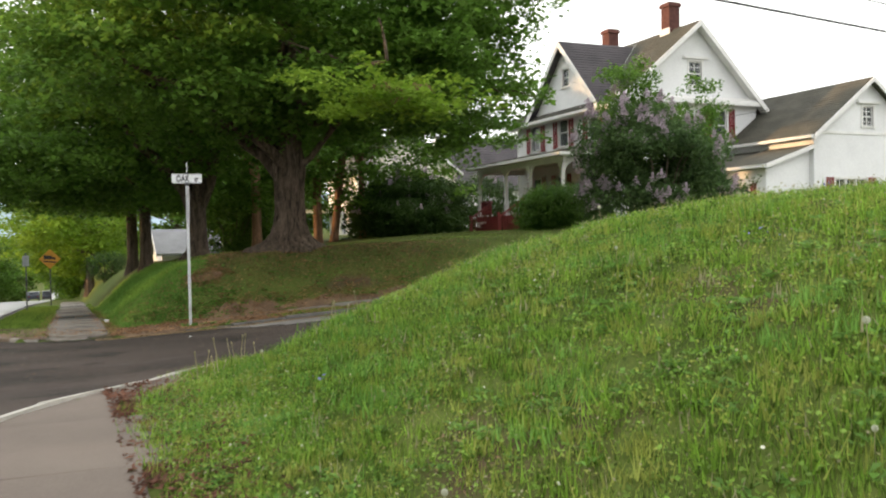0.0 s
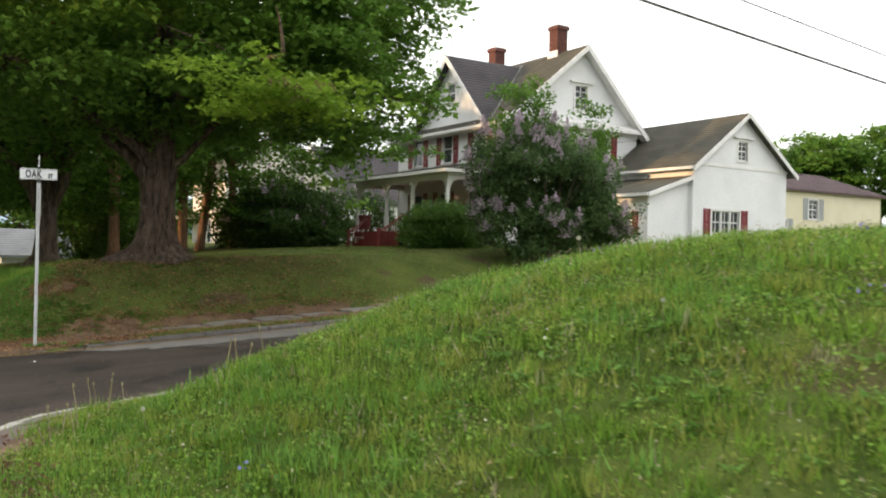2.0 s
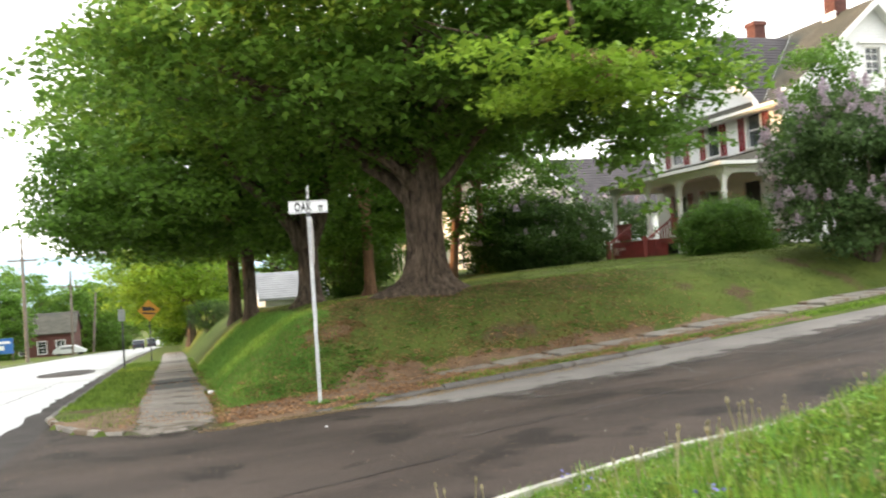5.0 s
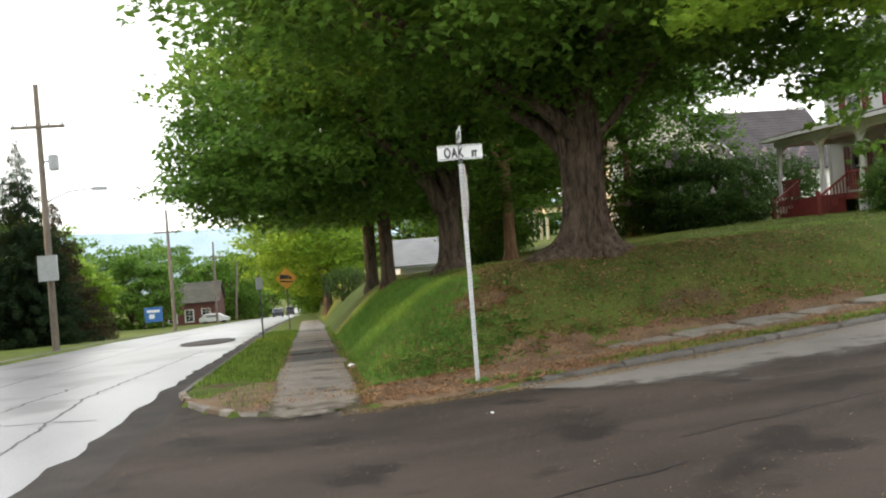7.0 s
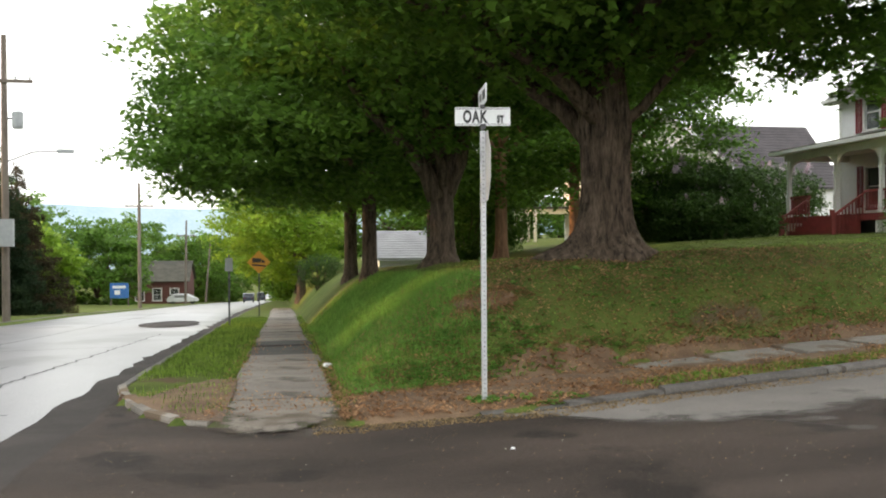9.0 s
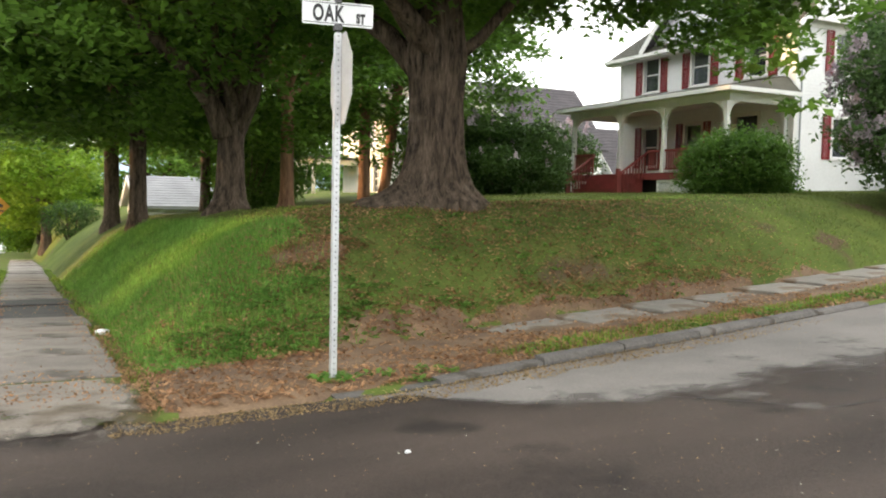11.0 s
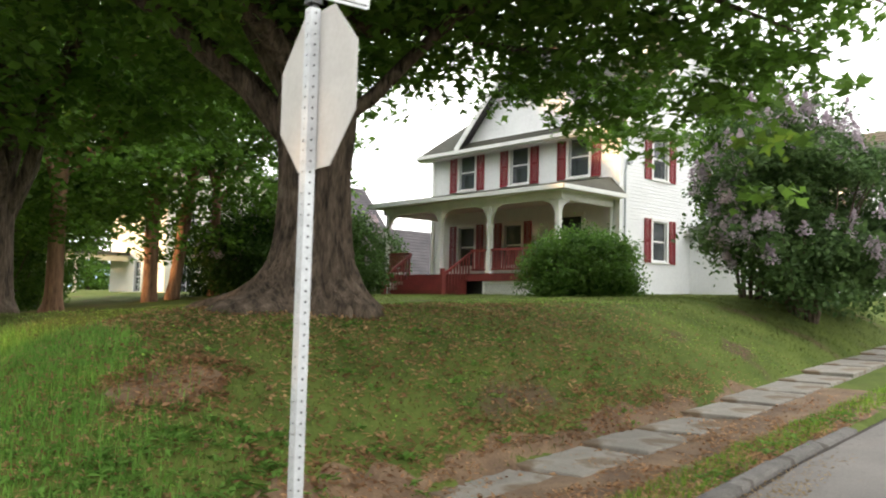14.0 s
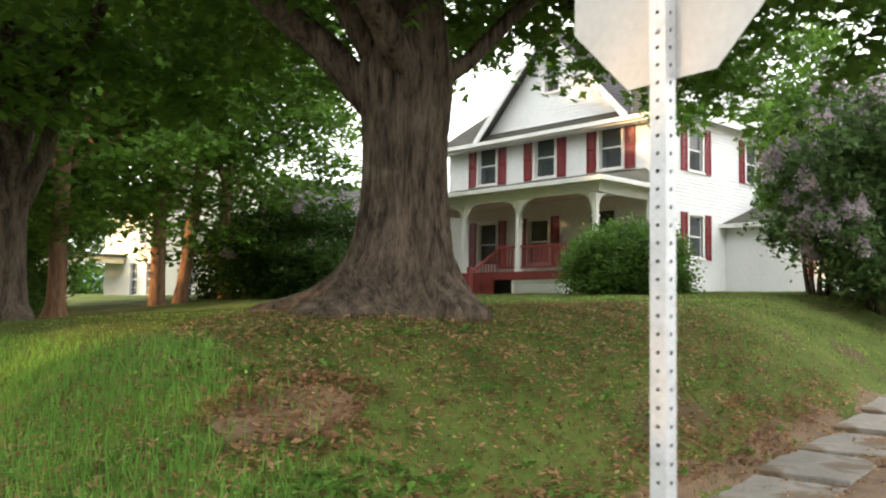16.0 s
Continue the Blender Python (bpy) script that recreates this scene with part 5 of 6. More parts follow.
# the first and last of these also take the sun-coloured bark
for k, (bx, by, rr) in enumerate(((8.4, 42.0, 0.24), (6.6, 47.0, 0.2), (9.6, 50.0, 0.28), (14.3, 44.0, 0.16))):
    tree("back_yard_tree", "dark leafy tree in the shade behind the lawn", (bx, by, gz(bx, by)), rr, 4.2,
         [(bx, by, 7.0, 4.8, 4.8, 4.8)], 330, 0.22, M_LEAF, 75, bark=M_BARK_SUN if k in (0, 3) else M_BARK, floor=3.0, limbs=5, seed=30 + k, flare=1.4)


def shrub(name, label, at, ells, count, leaf, mat, per, stems=9, seed=1, blossom=None, floor=None, size=(0.35, 0.7)):
    t = thing(name, at, label, "shrub")
    rnd = random.Random(seed)
    x, y, z = at
    ex, ey, ez, rx, ry, rz = ells[0]
    for i in range(stems):
        a = 2 * math.pi * i / stems
        bm = bmesh.new()
        limb(bm, (0.18 * math.cos(a), 0.18 * math.sin(a), -0.2), (ex - x + 0.6 * rx * math.cos(a), ey - y + 0.6 * ry * math.sin(a), ez - z + rz * rnd.uniform(-0.1, 0.6)), 0.05, 0.012, 0.2, 6, 5, 0.15)
        part("stem", bm, M_BARK, t)
    sp = crown_sprays(ells, count, size, 0.7, floor, seed)
    pts = spray_points(sp, per, 0.6) - np.array([x, y, z])
    ob = new("foliage", quads_mesh("foliage", leaf_quads(pts, leaf, 0.3), mat))
    ob.parent = t
    if blossom:
        g = np.random.default_rng(seed)
        out = []
        n = 0
        while n < blossom:
            c, r = sp[g.integers(len(sp))]
            d = (c - np.array([ex, ey, ez])) / np.array([rx, ry, rz])
            if np.linalg.norm(d) < 0.75 or noise.noise(Vector(c) * 0.7) < -0.05 or c[2] < z + 1.1:
                continue
            d = d / np.linalg.norm(d)
            p = c + d * 0.25 + g.normal(size=3) * 0.12
            k = g.random((90, 1))
            out.append(p + np.concatenate([g.normal(size=(90, 2)) * 0.085 * (1.1 - k), k * 0.3], axis=1))
            n += 1
        pts = np.concatenate(out) - np.array([x, y, z])
        ob = new("blossom", quads_mesh("blossom", leaf_quads(pts, 0.06, 0.2, 1.1), M_LILAC))
        ob.parent = t
        tagged(ob, "pale purple lilac panicles")
    return t


shrub("lilac_bush", "large lilac bush in pale purple bloom by the street", (18.4, 25.0, gz(18.4, 25) - 0.05), [(18.4, 25.0, 3.6, 2.4, 2.3, 1.9), (17.0, 24.7, 2.7, 1.3, 1.5, 1.2), (20.0, 25.2, 2.7, 1.9, 1.7, 1.2), (16.5, 24.9, 4.5, 1.1, 1.1, 1.0), (18.2, 25.0, 5.3, 1.2, 1.1, 1.0), (20.3, 25.3, 4.5, 1.1, 1.0, 1.1), (22.0, 25.4, 2.9, 1.1, 1.1, 0.7)], 560, 0.125, M_LEAF_V, 340, 14, 41, 300, 1.1, (0.3, 0.65))
shrub("tall_shrub", "loose bright green shrub rising behind the lilac", (19.0, 26.6, gz(19, 26.6) - 0.05), [(19.6, 26.6, 5.0, 2.2, 1.5, 1.7), (18.1, 26.4, 6.4, 0.9, 0.8, 1.3), (19.0, 26.5, 7.2, 0.7, 0.6, 0.9), (21.7, 26.8, 6.3, 0.8, 0.7, 1.3), (22.7, 26.8, 5.7, 0.8, 0.7, 1.3)], 300, 0.13, M_LEAF, 330, 10, 49, None, 2.0, (0.3, 0.6))
shrub("rounded_bush", "rounded bright green bush in front of the porch", (18.0, 31.0, gz(18, 31) - 0.05), [(18.15, 30.9, 2.5, 1.4, 1.4, 1.1)], 250, 0.09, M_LEAF_B, 500, 10, 43, None, 1.75)
shrub("hedge_bush", "dark overgrown bush beside the porch", (16.2, 40.5, gz(16.2, 40.5) - 0.05), [(16.2, 40.5, 2.8, 2.4, 2.6, 1.9)], 260, 0.13, M_LEAF_D, 330, 9, 44, 30, 1.3)
shrub("hedge_bush", "dark overgrown bush beside the lawn", (15.2, 42.0, gz(15.2, 42) - 0.05), [(15.2, 42.0, 2.7, 1.9, 2.3, 1.7)], 220, 0.13, M_LEAF_D, 330, 9, 45, 40, 1.2)
shrub("hedge_bush", "dark overgrown bush beside the lawn", (15.6, 44.8, gz(15.6, 44.8) - 0.05), [(15.6, 44.8, 2.5, 2.0, 2.0, 1.6)], 180, 0.13, M_LEAF_D, 320, 8, 46, 30, 1.0)
shrub("hedge_bush", "dark overgrown bush beside the lawn", (17.5, 46.5, gz(17.5, 46.5) - 0.05), [(17.5, 46.5, 3.2, 2.4, 2.4, 2.5), (19.2, 46.0, 3.0, 2.0, 2.0, 2.0)], 300, 0.13, M_LEAF_D, 300, 8, 47, 20, 1.2)
shrub("hedge_bush", "dark overgrown bush behind the porch", (23.2, 48.0, gz(23.2, 48) - 0.05), [(23.2, 48.0, 3.1, 2.6, 2.2, 2.2)], 200, 0.14, M_LEAF_D, 280, 8, 51, 20, 1.2)
for hx, hy in ((8.2, 47.2), (10.2, 50.5)):
    shrub("hedge_bush", "dark overgrown bush under the back yard trees", (hx, hy, gz(hx, hy) - 0.05), [(hx, hy, gz(hx, hy) + 1.5, 1.8, 1.8, 1.7)], 150, 0.14, M_LEAF_B, 240, 8, int(hx * 7))
shrub("street_bush", "small round bush at the foot of the bank", (2.4, 58.0, gz(2.4, 58) - 0.05), [(2.4, 58.0, gz(2.4, 58) + 0.9, 1.1, 1.1, 0.9)], 80, 0.1, M_LEAF_D, 200, 6, 48)


def spruce(at, h, r, seed, mat=None):
    t = thing("spruce_tree", at, "dark tapering spruce across the road", "tree", "spruces across the road")
    g = np.random.default_rng(seed)
    bm = bmesh.new()
    bm_tube(bm, [(0, 0, -0.3), (0, 0, h * 0.5), (0, 0, h)], [0.22, 0.13, 0.02], 8)
    part("trunk", bm, M_BARK, t)
    pts = []
    z = 0.5
    while z < h:
        rr = r * (1 - z / h) ** 0.85 + 0.12
        n = max(5, int(9 * rr))
        for i in range(n):
            a = 2 * math.pi * (i + g.random()) / n
            if g.random() < 0.16:
                continue
            ln = rr * g.uniform(0.45, 1.15)
            lift = g.uniform(-0.3, 0.3)
            m = int(120 * ln)
            s = np.sqrt(g.random(m)) * ln
            w = 0.16 * (1.1 - s / ln * 0.6)
            off = g.normal(size=m) * w
            pts.append(np.stack([s * math.cos(a) - off * math.sin(a), s * math.sin(a) + off * math.cos(a), z + lift - 0.38 * s + 0.07 * s * s + g.normal(size=m) * 0.11 - 0.12 * g.random(m)], axis=1))
        z += 0.38
    ob = new("foliage", quads_mesh("foliage", leaf_quads(np.concatenate(pts), 0.17, 0.2, 0.4), mat or M_NEEDLE))
    ob.parent = t
    return t


for k, (sx, sy, h, r) in enumerate(((-16.6, 64.0, 12.5, 4.0), (-21.0, 62.0, 11.5, 4.2), (-15.8, 68.0, 9.5, 3.4), (-26.0, 60.0, 11.0, 4.0), (-31.0, 57.0, 11.0, 4.0))):
    spruce((sx, sy, gz(sx, sy)), h, r, 60 + k, M_RUST if k == 2 else None)
for k, (tx, ty, cz, rr) in enumerate(((-24, 100, 0.0, 4.5), (-15.5, 175, -2.5, 7.5), (-26, 168, -1, 9), (-15, 200, -3.5, 8), (-33, 118, 1.5, 9), (-44, 140, 2, 10), (-24, 132, -1, 7), (2, 118, 1.0, 6.5), (4.5, 145, -1.0, 8), (6, 180, -3, 9), (-15, 215, -5, 9), (4, 230, -6, 10), (85, 60, 11, 5), (92, 57, 11.5, 5.5), (79, 63, 10, 4.5), (12, 98, 3, 8), (20, 104, 4, 8), (30, 100, 6, 8))):
    g0 = gz(tx, ty)
    tree("distant_tree", "leafy tree farther off in hazy evening light", (tx, ty, g0), 0.3, max(1.5, cz - g0 - rr * 0.5),
         [(tx, ty, cz, rr, rr, rr * 0.95)], 130 + int(26 * rr), 0.5, M_LEAF_LIT if k in (0, 7) else M_LEAF, 26, floor=None, limbs=5, seed=80 + k, flare=1.3, size=(1.0, 2.0))

bm = bmesh.new()
for i in range(121):
    a = math.radians(-75 + 150 * i / 120)
    for k, (d, h) in enumerate(((1500, -60), (1650, 70 + 45 * noise.noise((a * 3, 1, 0)) + 18 * noise.noise((a * 9, 4, 0))))):
        bm.verts.new((d * math.sin(a), d * math.cos(a), h))
bm.verts.ensure_lookup_table()
for i in range(120):
    bm.faces.new((bm.verts[2 * i], bm.verts[2 * i + 2], bm.verts[2 * i + 3], bm.verts[2 * i + 1]))
solo("backdrop_hills", bm, M_FAR, "wooded hills on the horizon with haze put in their blue-green colour", "hills", "structure", smooth_faces=True)


# ---- street furniture ----
def octagon(r):
    return [(r * math.cos(math.radians(22.5 + 45 * i)), r * math.sin(math.radians(22.5 + 45 * i))) for i in range(8)]


PLX, PLY, PLZ = 2.495, 19.87, 0.03
sign = thing("street_sign", (PLX, PLY, PLZ), "perforated steel post with street-name blades and stop sign back", "street sign")
bm = bmesh.new()
# square perforated post: a channel of four strips with holes along two faces
H, S = 2.84, 0.026
for i in range(int((H + 0.3) / 0.0508)):
    z = -0.3 + i * 0.0508
    for fx, fy in ((0, -1), (-1, 0), (0, 1), (1, 0)):
        tx, ty = -fy, fx
        c = Vector((fx * S, fy * S, 0))
        u = Vector((tx, ty, 0))
        out, inn = [], []
        for k in range(8):
            a = 2 * math.pi * k / 8
            ca, sa = math.cos(a), math.sin(a)
            m = max(abs(ca), abs(sa))
            out.append(bm.verts.new(c + u * (ca / m * S) + Vector((0, 0, z + 0.0254 + sa / m * 0.0254))))
            inn.append(bm.verts.new(c + u * (ca * 0.0065) + Vector((0, 0, z + 0.0254 + sa * 0.0065))))
        for k in range(8):
            j = (k + 1) % 8
            bm.faces.new((out[k], out[j], inn[j], inn[k]))
bmesh.ops.remove_doubles(bm, verts=bm.verts[:], dist=0.0004)
part("post", bm, M_GALV, sign)
bx_part("core", M_DARKMETAL, [(-S * 0.55, -S * 0.55, -0.3, S * 0.55, S * 0.55, H)], sign)


def blade(z, turn, w, h, text_main, text_small, bars=False):
    b = new("blade")
    b.parent = sign
    m = pose(0, 0, z, 0, 0, turn)
    o = [(sx * (w / 2 - 0.015) + 0.015 * math.cos(a), 0, sz * (h / 2 - 0.015) + 0.015 * math.sin(a)) for sx, sz, a0 in ((1, 1, 0), (-1, 1, 90), (-1, -1, 180), (1, -1, 270)) for a in (math.radians(a0), math.radians(a0 + 45), math.radians(a0 + 90))]
    bm = bmesh.new()
    bm_prism(bm, [m @ Vector(p) for p in o], m.to_3x3() @ Vector((0, -0.004, 0)), m.to_3x3() @ Vector((0, 0.004, 0)))
    part("plate", bm, M_SIGN, b, "white street-name plate")
    bm = bmesh.new()
    for bx in ((-w / 2 + 0.012, h / 2 - 0.02, w / 2 - 0.012, h / 2 - 0.014), (-w / 2 + 0.012, -h / 2 + 0.014, w / 2 - 0.012, -h / 2 + 0.02)):
        bm_box(bm, bx[0], -0.0062, bx[1], bx[2], -0.0042, bx[3], m)
    part("border", bm, M_BLACK, b)
    if bars:
        for sgn in (-1, 1):
            bm = bmesh.new()
            for x0, x1, hh in ((-0.23, -0.03, 0.1), (0.06, 0.2, 0.085)):
                bm_box(bm, x0, sgn * 0.0064 - 0.001, -hh / 2, x1, sgn * 0.0064 + 0.001, hh / 2, m)
            part("lettering", bm, M_BLACK, b)
    else:
        for txt, x, sz in ((text_main, -0.085, 0.185), (text_small, 0.195, 0.105)):
            cu = bpy.data.curves.new("lettering", "FONT")
            cu.body, cu.size, cu.align_x, cu.extrude = txt, sz, "CENTER", 0.001
            cu.space_character, cu.offset = 1.15, 0.007
            tmp = bpy.data.objects.new("tmp", cu)
            me = bpy.data.meshes.new_from_object(tmp)
            bpy.data.objects.remove(tmp)
            me.transform(m @ pose(x, -0.0056, -0.064, 90, 0, 0) @ Matrix.Diagonal((0.62, 1.0, 1, 1)))
            me.materials.append(M_BLACK)
            ob = new("lettering", me)
            ob.parent = b
    return b


blade(H + 0.12, -7.0, 0.61, 0.2, "OAK", "ST")
blade(H + 0.34, 84.5, 0.61, 0.2, "", "", True)
bx_part("bracket", M_DARKMETAL, [(-0.03, -0.03, H - 0.02, 0.03, 0.03, H + 0.03)], sign)
bx_part("bracket", M_DARKMETAL, [(-0.025, -0.025, H + 0.21, 0.025, 0.025, H + 0.25)], sign)
bm = bmesh.new()
STOP_Z, STOP_TURN = 2.41, 84.0
om = pose(0, 0, STOP_Z, 0, 0, STOP_TURN)
bm_prism(bm, [om @ Vector((x, -0.034, z)) for x, z in octagon(0.412)], om.to_3x3() @ Vector((0, -0.002, 0)), om.to_3x3() @ Vector((0, 0.002, 0)))
part("stop_plate", bm, M_SIGNBACK, sign, "bare metal back of an octagonal stop sign")
for z in (STOP_Z - 0.25, STOP_Z + 0.25):
    bm = bmesh.new()
    bm_tube(bm, [(-0.036, 0, z), (-0.026, 0, z)], [0.008, 0.009], 6)
    part("bolt", bm, M_GALV, sign)


def post_sign(name, at, h, shape, mat, label):
    t = thing(name, (at[0], at[1], gz(*at)), label, "road sign")
    bm = bmesh.new()
    bm_box(bm, -0.03, -0.03, -0.3, 0.03, 0.03, h)
    part("post", bm, M_DARKMETAL, t)
    bm = bmesh.new()
    bm_prism(bm, [(x, -0.04, h - 0.35 + z) for x, z in shape], (0, -0.003, 0), (0, 0.003, 0))
    part("plate", bm, mat, t)
    return t


warn = post_sign("warning_sign", (-0.75, 51.8), 2.9, [(0.54, 0), (0, 0.54), (-0.54, 0), (0, -0.54)], M_YELLOW, "yellow diamond warning sign with a black truck symbol")
bm = bmesh.new()
zc = 2.55
bm_prism(bm, [(-0.3, -0.046, zc - 0.02), (0.12, -0.046, zc - 0.02), (0.12, -0.046, zc + 0.16), (-0.3, -0.046, zc + 0.2)], (0, -0.002, 0), (0, 0.002, 0))
bm_prism(bm, [(0.14, -0.046, zc - 0.04), (0.29, -0.046, zc - 0.05), (0.27, -0.046, zc + 0.06), (0.14, -0.046, zc + 0.12)], (0, -0.002, 0), (0, 0.002, 0))
bm_prism(bm, [(-0.32, -0.046, zc - 0.08), (0.32, -0.046, zc - 0.16), (0.32, -0.046, zc - 0.22), (-0.32, -0.046, zc - 0.16)], (0, -0.002, 0), (0, 0.002, 0))
part("symbol", bm, M_BLACK, warn)
post_sign("parking_sign", (-1.5, 41.5), 2.5, [(-0.13, -0.23), (0.13, -0.23), (0.13, 0.23), (-0.13, 0.23)], M_GREYBOX, "small plain road sign plate on a dark post")
blue = thing("blue_notice_board", (-17.6, 112.0, gz(-17.6, 112)), "blue notice board on two posts across the road", "notice board")
bx_part("panel", M_BLUE, [(-1.0, -0.06, 0.9, 1.0, 0.0, 2.6)], blue)
bx_part("writing", M_SIGN, [(-0.7, -0.07, 2.0, 0.7, -0.062, 2.3), (-0.5, -0.07, 1.3, 0.1, -0.062, 1.8)], blue)
for x in (-0.95, 0.9):
    bx_part("post", M_POLE, [(x, -0.05, -0.4, x + 0.1, 0.05, 2.7)], blue)


def utility_pole(at, h, lean=0.0, arm=True, kit=False):
    t = thing("utility_pole", (at[0], at[1], gz(*at)), "weathered wooden utility pole with crossarm across the road" if arm else "weathered wooden utility pole beside the road", "utility pole", "utility poles")
    bm = bmesh.new()
    bm_tube(bm, [(0, 0, -0.5), (lean * 0.5, 0, h * 0.5), (lean, 0, h)], [0.17, 0.15, 0.11], 10)
    part("mast", bm, M_POLE, t)
    if arm:
        bx_part("crossarm", M_POLE, [(lean - 1.2, -0.17, h - 2.1, lean + 1.2, -0.06, h - 1.96)], t)
        for x in (-1.1, -0.5, 0.5, 1.1):
            bm = bmesh.new()
            bm_tube(bm, [(lean + x, -0.115, h - 1.96), (lean + x, -0.115, h - 1.88), (lean + x, -0.115, h - 1.8)], [0.03, 0.055, 0.03], 8)
            part("insulator", bm, M_GREYBOX, t)
    if kit:
        bm = bmesh.new()
        bm_tube(bm, [(0.55, 0, h - 4.1), (0.55, 0, h - 4.0), (0.55, 0, h - 3.4), (0.55, 0, h - 3.32)], [0.2, 0.24, 0.24, 0.1], 12)
        part("transformer", bm, M_GREYBOX, t)
        bx_part("mount", M_DARKMETAL, [(0.1, -0.03, h - 3.7, 0.33, 0.03, h - 3.62)], t)
        bx_part("meter_box", M_GREYBOX, [(-0.42, -0.42, 3.3, 0.42, -0.16, 4.5)], t)
        bm = bmesh.new()
        bm_tube(bm, [(0, 0, h - 5.6), (1.2, -0.2, h - 5.15), (2.4, -0.4, h - 5.1)], [0.03, 0.03, 0.03], 6)
        part("lamp_arm", bm, M_DARKMETAL, t)
        bx_part("lamp_head", M_GREYBOX, [(2.3, -0.55, h - 5.2, 2.95, -0.3, h - 5.04)], t)
    return t


utility_pole((-11.65, 51.5), 12.6, 0, True, True)
utility_pole((-12.0, 90.0), 11.0, 0, True)
utility_pole((-12.2, 128.0), 11.0, 0.2, True)
utility_pole((-12.4, 160.0), 10.0, 0.9, False)
utility_pole((-24.0, 88.0), 9.0, 0, False)


def cable(a, b, sag, r, label):
    bm = bmesh.new()
    a, b = Vector(a), Vector(b)
    pts = []
    for i in range(25):
        p = a.lerp(b, i / 24)
        p.z -= sag * 4 * (i / 24) * (1 - i / 24)
        pts.append(p)
    bm_tube(bm, pts, [r] * 25, 6)
    return solo("overhead_cable", bm, M_BLACK, label, "cable", group="overhead cables")


def car(at, turn, mat, label, van=False):
    t = thing("car", (at[0], at[1], base(at[0], at[1]) + 0.06), label, "car", "cars down the road", turn=turn)
    hgt = 1.9 if van else 1.45
    body = [(-2.1, 0.35), (2.1, 0.35), (2.15, 0.75), (1.5, 0.92), (0.8, hgt - 0.05), (0.4, hgt), (-1.2, hgt), (-1.9, 0.98), (-2.15, 0.9)]
    bm = bmesh.new()
    bm_prism(bm, [(x, 0, z) for x, z in body], (0, -0.85, 0), (0, 0.85, 0))
    bmesh.ops.bevel(bm, geom=bm.edges[:], offset=0.08, segments=2, affect="EDGES")
    part("body", bm, mat, t)
    bx_part("rear_window", M_GLASS, [(-1.86, -0.65, 1.0, -1.5, 0.65, hgt - 0.1)], t)
    bx_part("side_window", M_GLASS, [(-1.1, -0.86, 0.98, 0.6, 0.86, hgt - 0.12)], t)
    for y in (-0.7, 0.5):
        bx_part("tail_lamp", M_SHUTTER, [(-2.17, y, 0.7, -2.05, y + 0.2, 0.85)], t)
    for x in (-1.35, 1.35):
        for y in (-0.8, 0.62):
            bm = bmesh.new()
            bm_tube(bm, [(x, y, 0.32), (x, y + 0.18, 0.32)], [0.32, 0.32], 16)
            part("wheel", bm, M_TYRE, t)
    return t


car((-4.9, 150.0), 90, M_CARD, "dark car standing far down the road")
car((-3.9, 190.0), 90, M_CARD, "dark pickup far down the road", True)
car((-13.6, 138.0), 0, M_CARW, "white car parked by the brick building")


C1A, C1D = Vector((-0.99, 8.94, 4.853)), Vector((0.993, 0.1172, -0.0138))
for off, r, lab in ((Vector((0, 0, 0)), 0.016, "thick black overhead cable above the knoll"), (Vector((0.0, -0.15, 0.36)), 0.009, "thin black overhead wire above the knoll")):
    cable(C1A - C1D * 11.6 + off, C1A + C1D * 45 + off, 0.0, r, lab)
utility_pole((-12.5, 7.6), 9.0, 0, False)
utility_pole((43.7, 14.2), 5.0, 0, False)
cable((28.6, 32.9, 6.9), (52.0, 26.0, 12.0), 0.25, 0.008, "thin grey service wire running to the farmhouse")
# tree row out of view, added to keep low sun off knoll and post
for k in range(7):
    tx, ty = -18.5 + 1.5 * math.sin(k * 2.1), 6.0 + 6.2 * k
    tree("street_tree", "unseen leafy tree added across the road to block the low sun", (tx, ty, gz(tx, ty)), 0.25, 2.6,
         [(tx, ty, 4.4, 3.8, 4.2, 4.8)], 150, 0.4, M_LEAF, 40, limbs=5, seed=130 + k, flare=1.3, size=(0.9, 1.6))


# ---- grass, weeds, litter ----
def scatter(n, x0, x1, y0, y1, keep):
    """Random places in a rectangle that keep(x, y, u) accepts, on the rough ground."""
    out = []
    xs, ys, us = rng.uniform(x0, x1, n), rng.uniform(y0, y1, n), rng.random(n)
    for x, y, u in zip(xs.tolist(), ys.tolist(), us.tolist()):
        if keep(x, y, u):
            out.append((x, y, rough_ground(x, y)))
    return np.array(out)


def blades(pts, tall, wide, bend=0.5):
    n = len(pts)
    a = rng.random(n) * 2 * np.pi
    h = np.asarray(tall).reshape(-1, 1) * rng.uniform(0.55, 1.2, (n, 1))
    w = wide * rng.uniform(0.7, 1.3, (n, 1))
    side = np.stack([np.cos(a), np.sin(a), np.zeros(n)], axis=1)
    lean = np.stack([-np.sin(a), np.cos(a), np.zeros(n)], axis=1) * rng.uniform(-bend, bend, (n, 1)) * h + rng.normal(size=(n, 3)) * 0.1 * h * np.array([1, 1, 0])
    p = pts - np.array([0, 0, 0.01])
    return np.stack([p - side * w, p + side * w, p + lean + np.array([0, 0, 1]) * h], axis=1)


def patch(x, y, k=0.0, f=0.55):
    return noise.noise((x * f, y * f, k)) + 0.5 * noise.noise((x * f * 3.1, y * f * 3.1, k + 4))


def stuff(name, verts, mat, label, category, per):
    return tagged(new(name, quads_mesh(name, verts, mat, per)), label, category, "", "stuff")


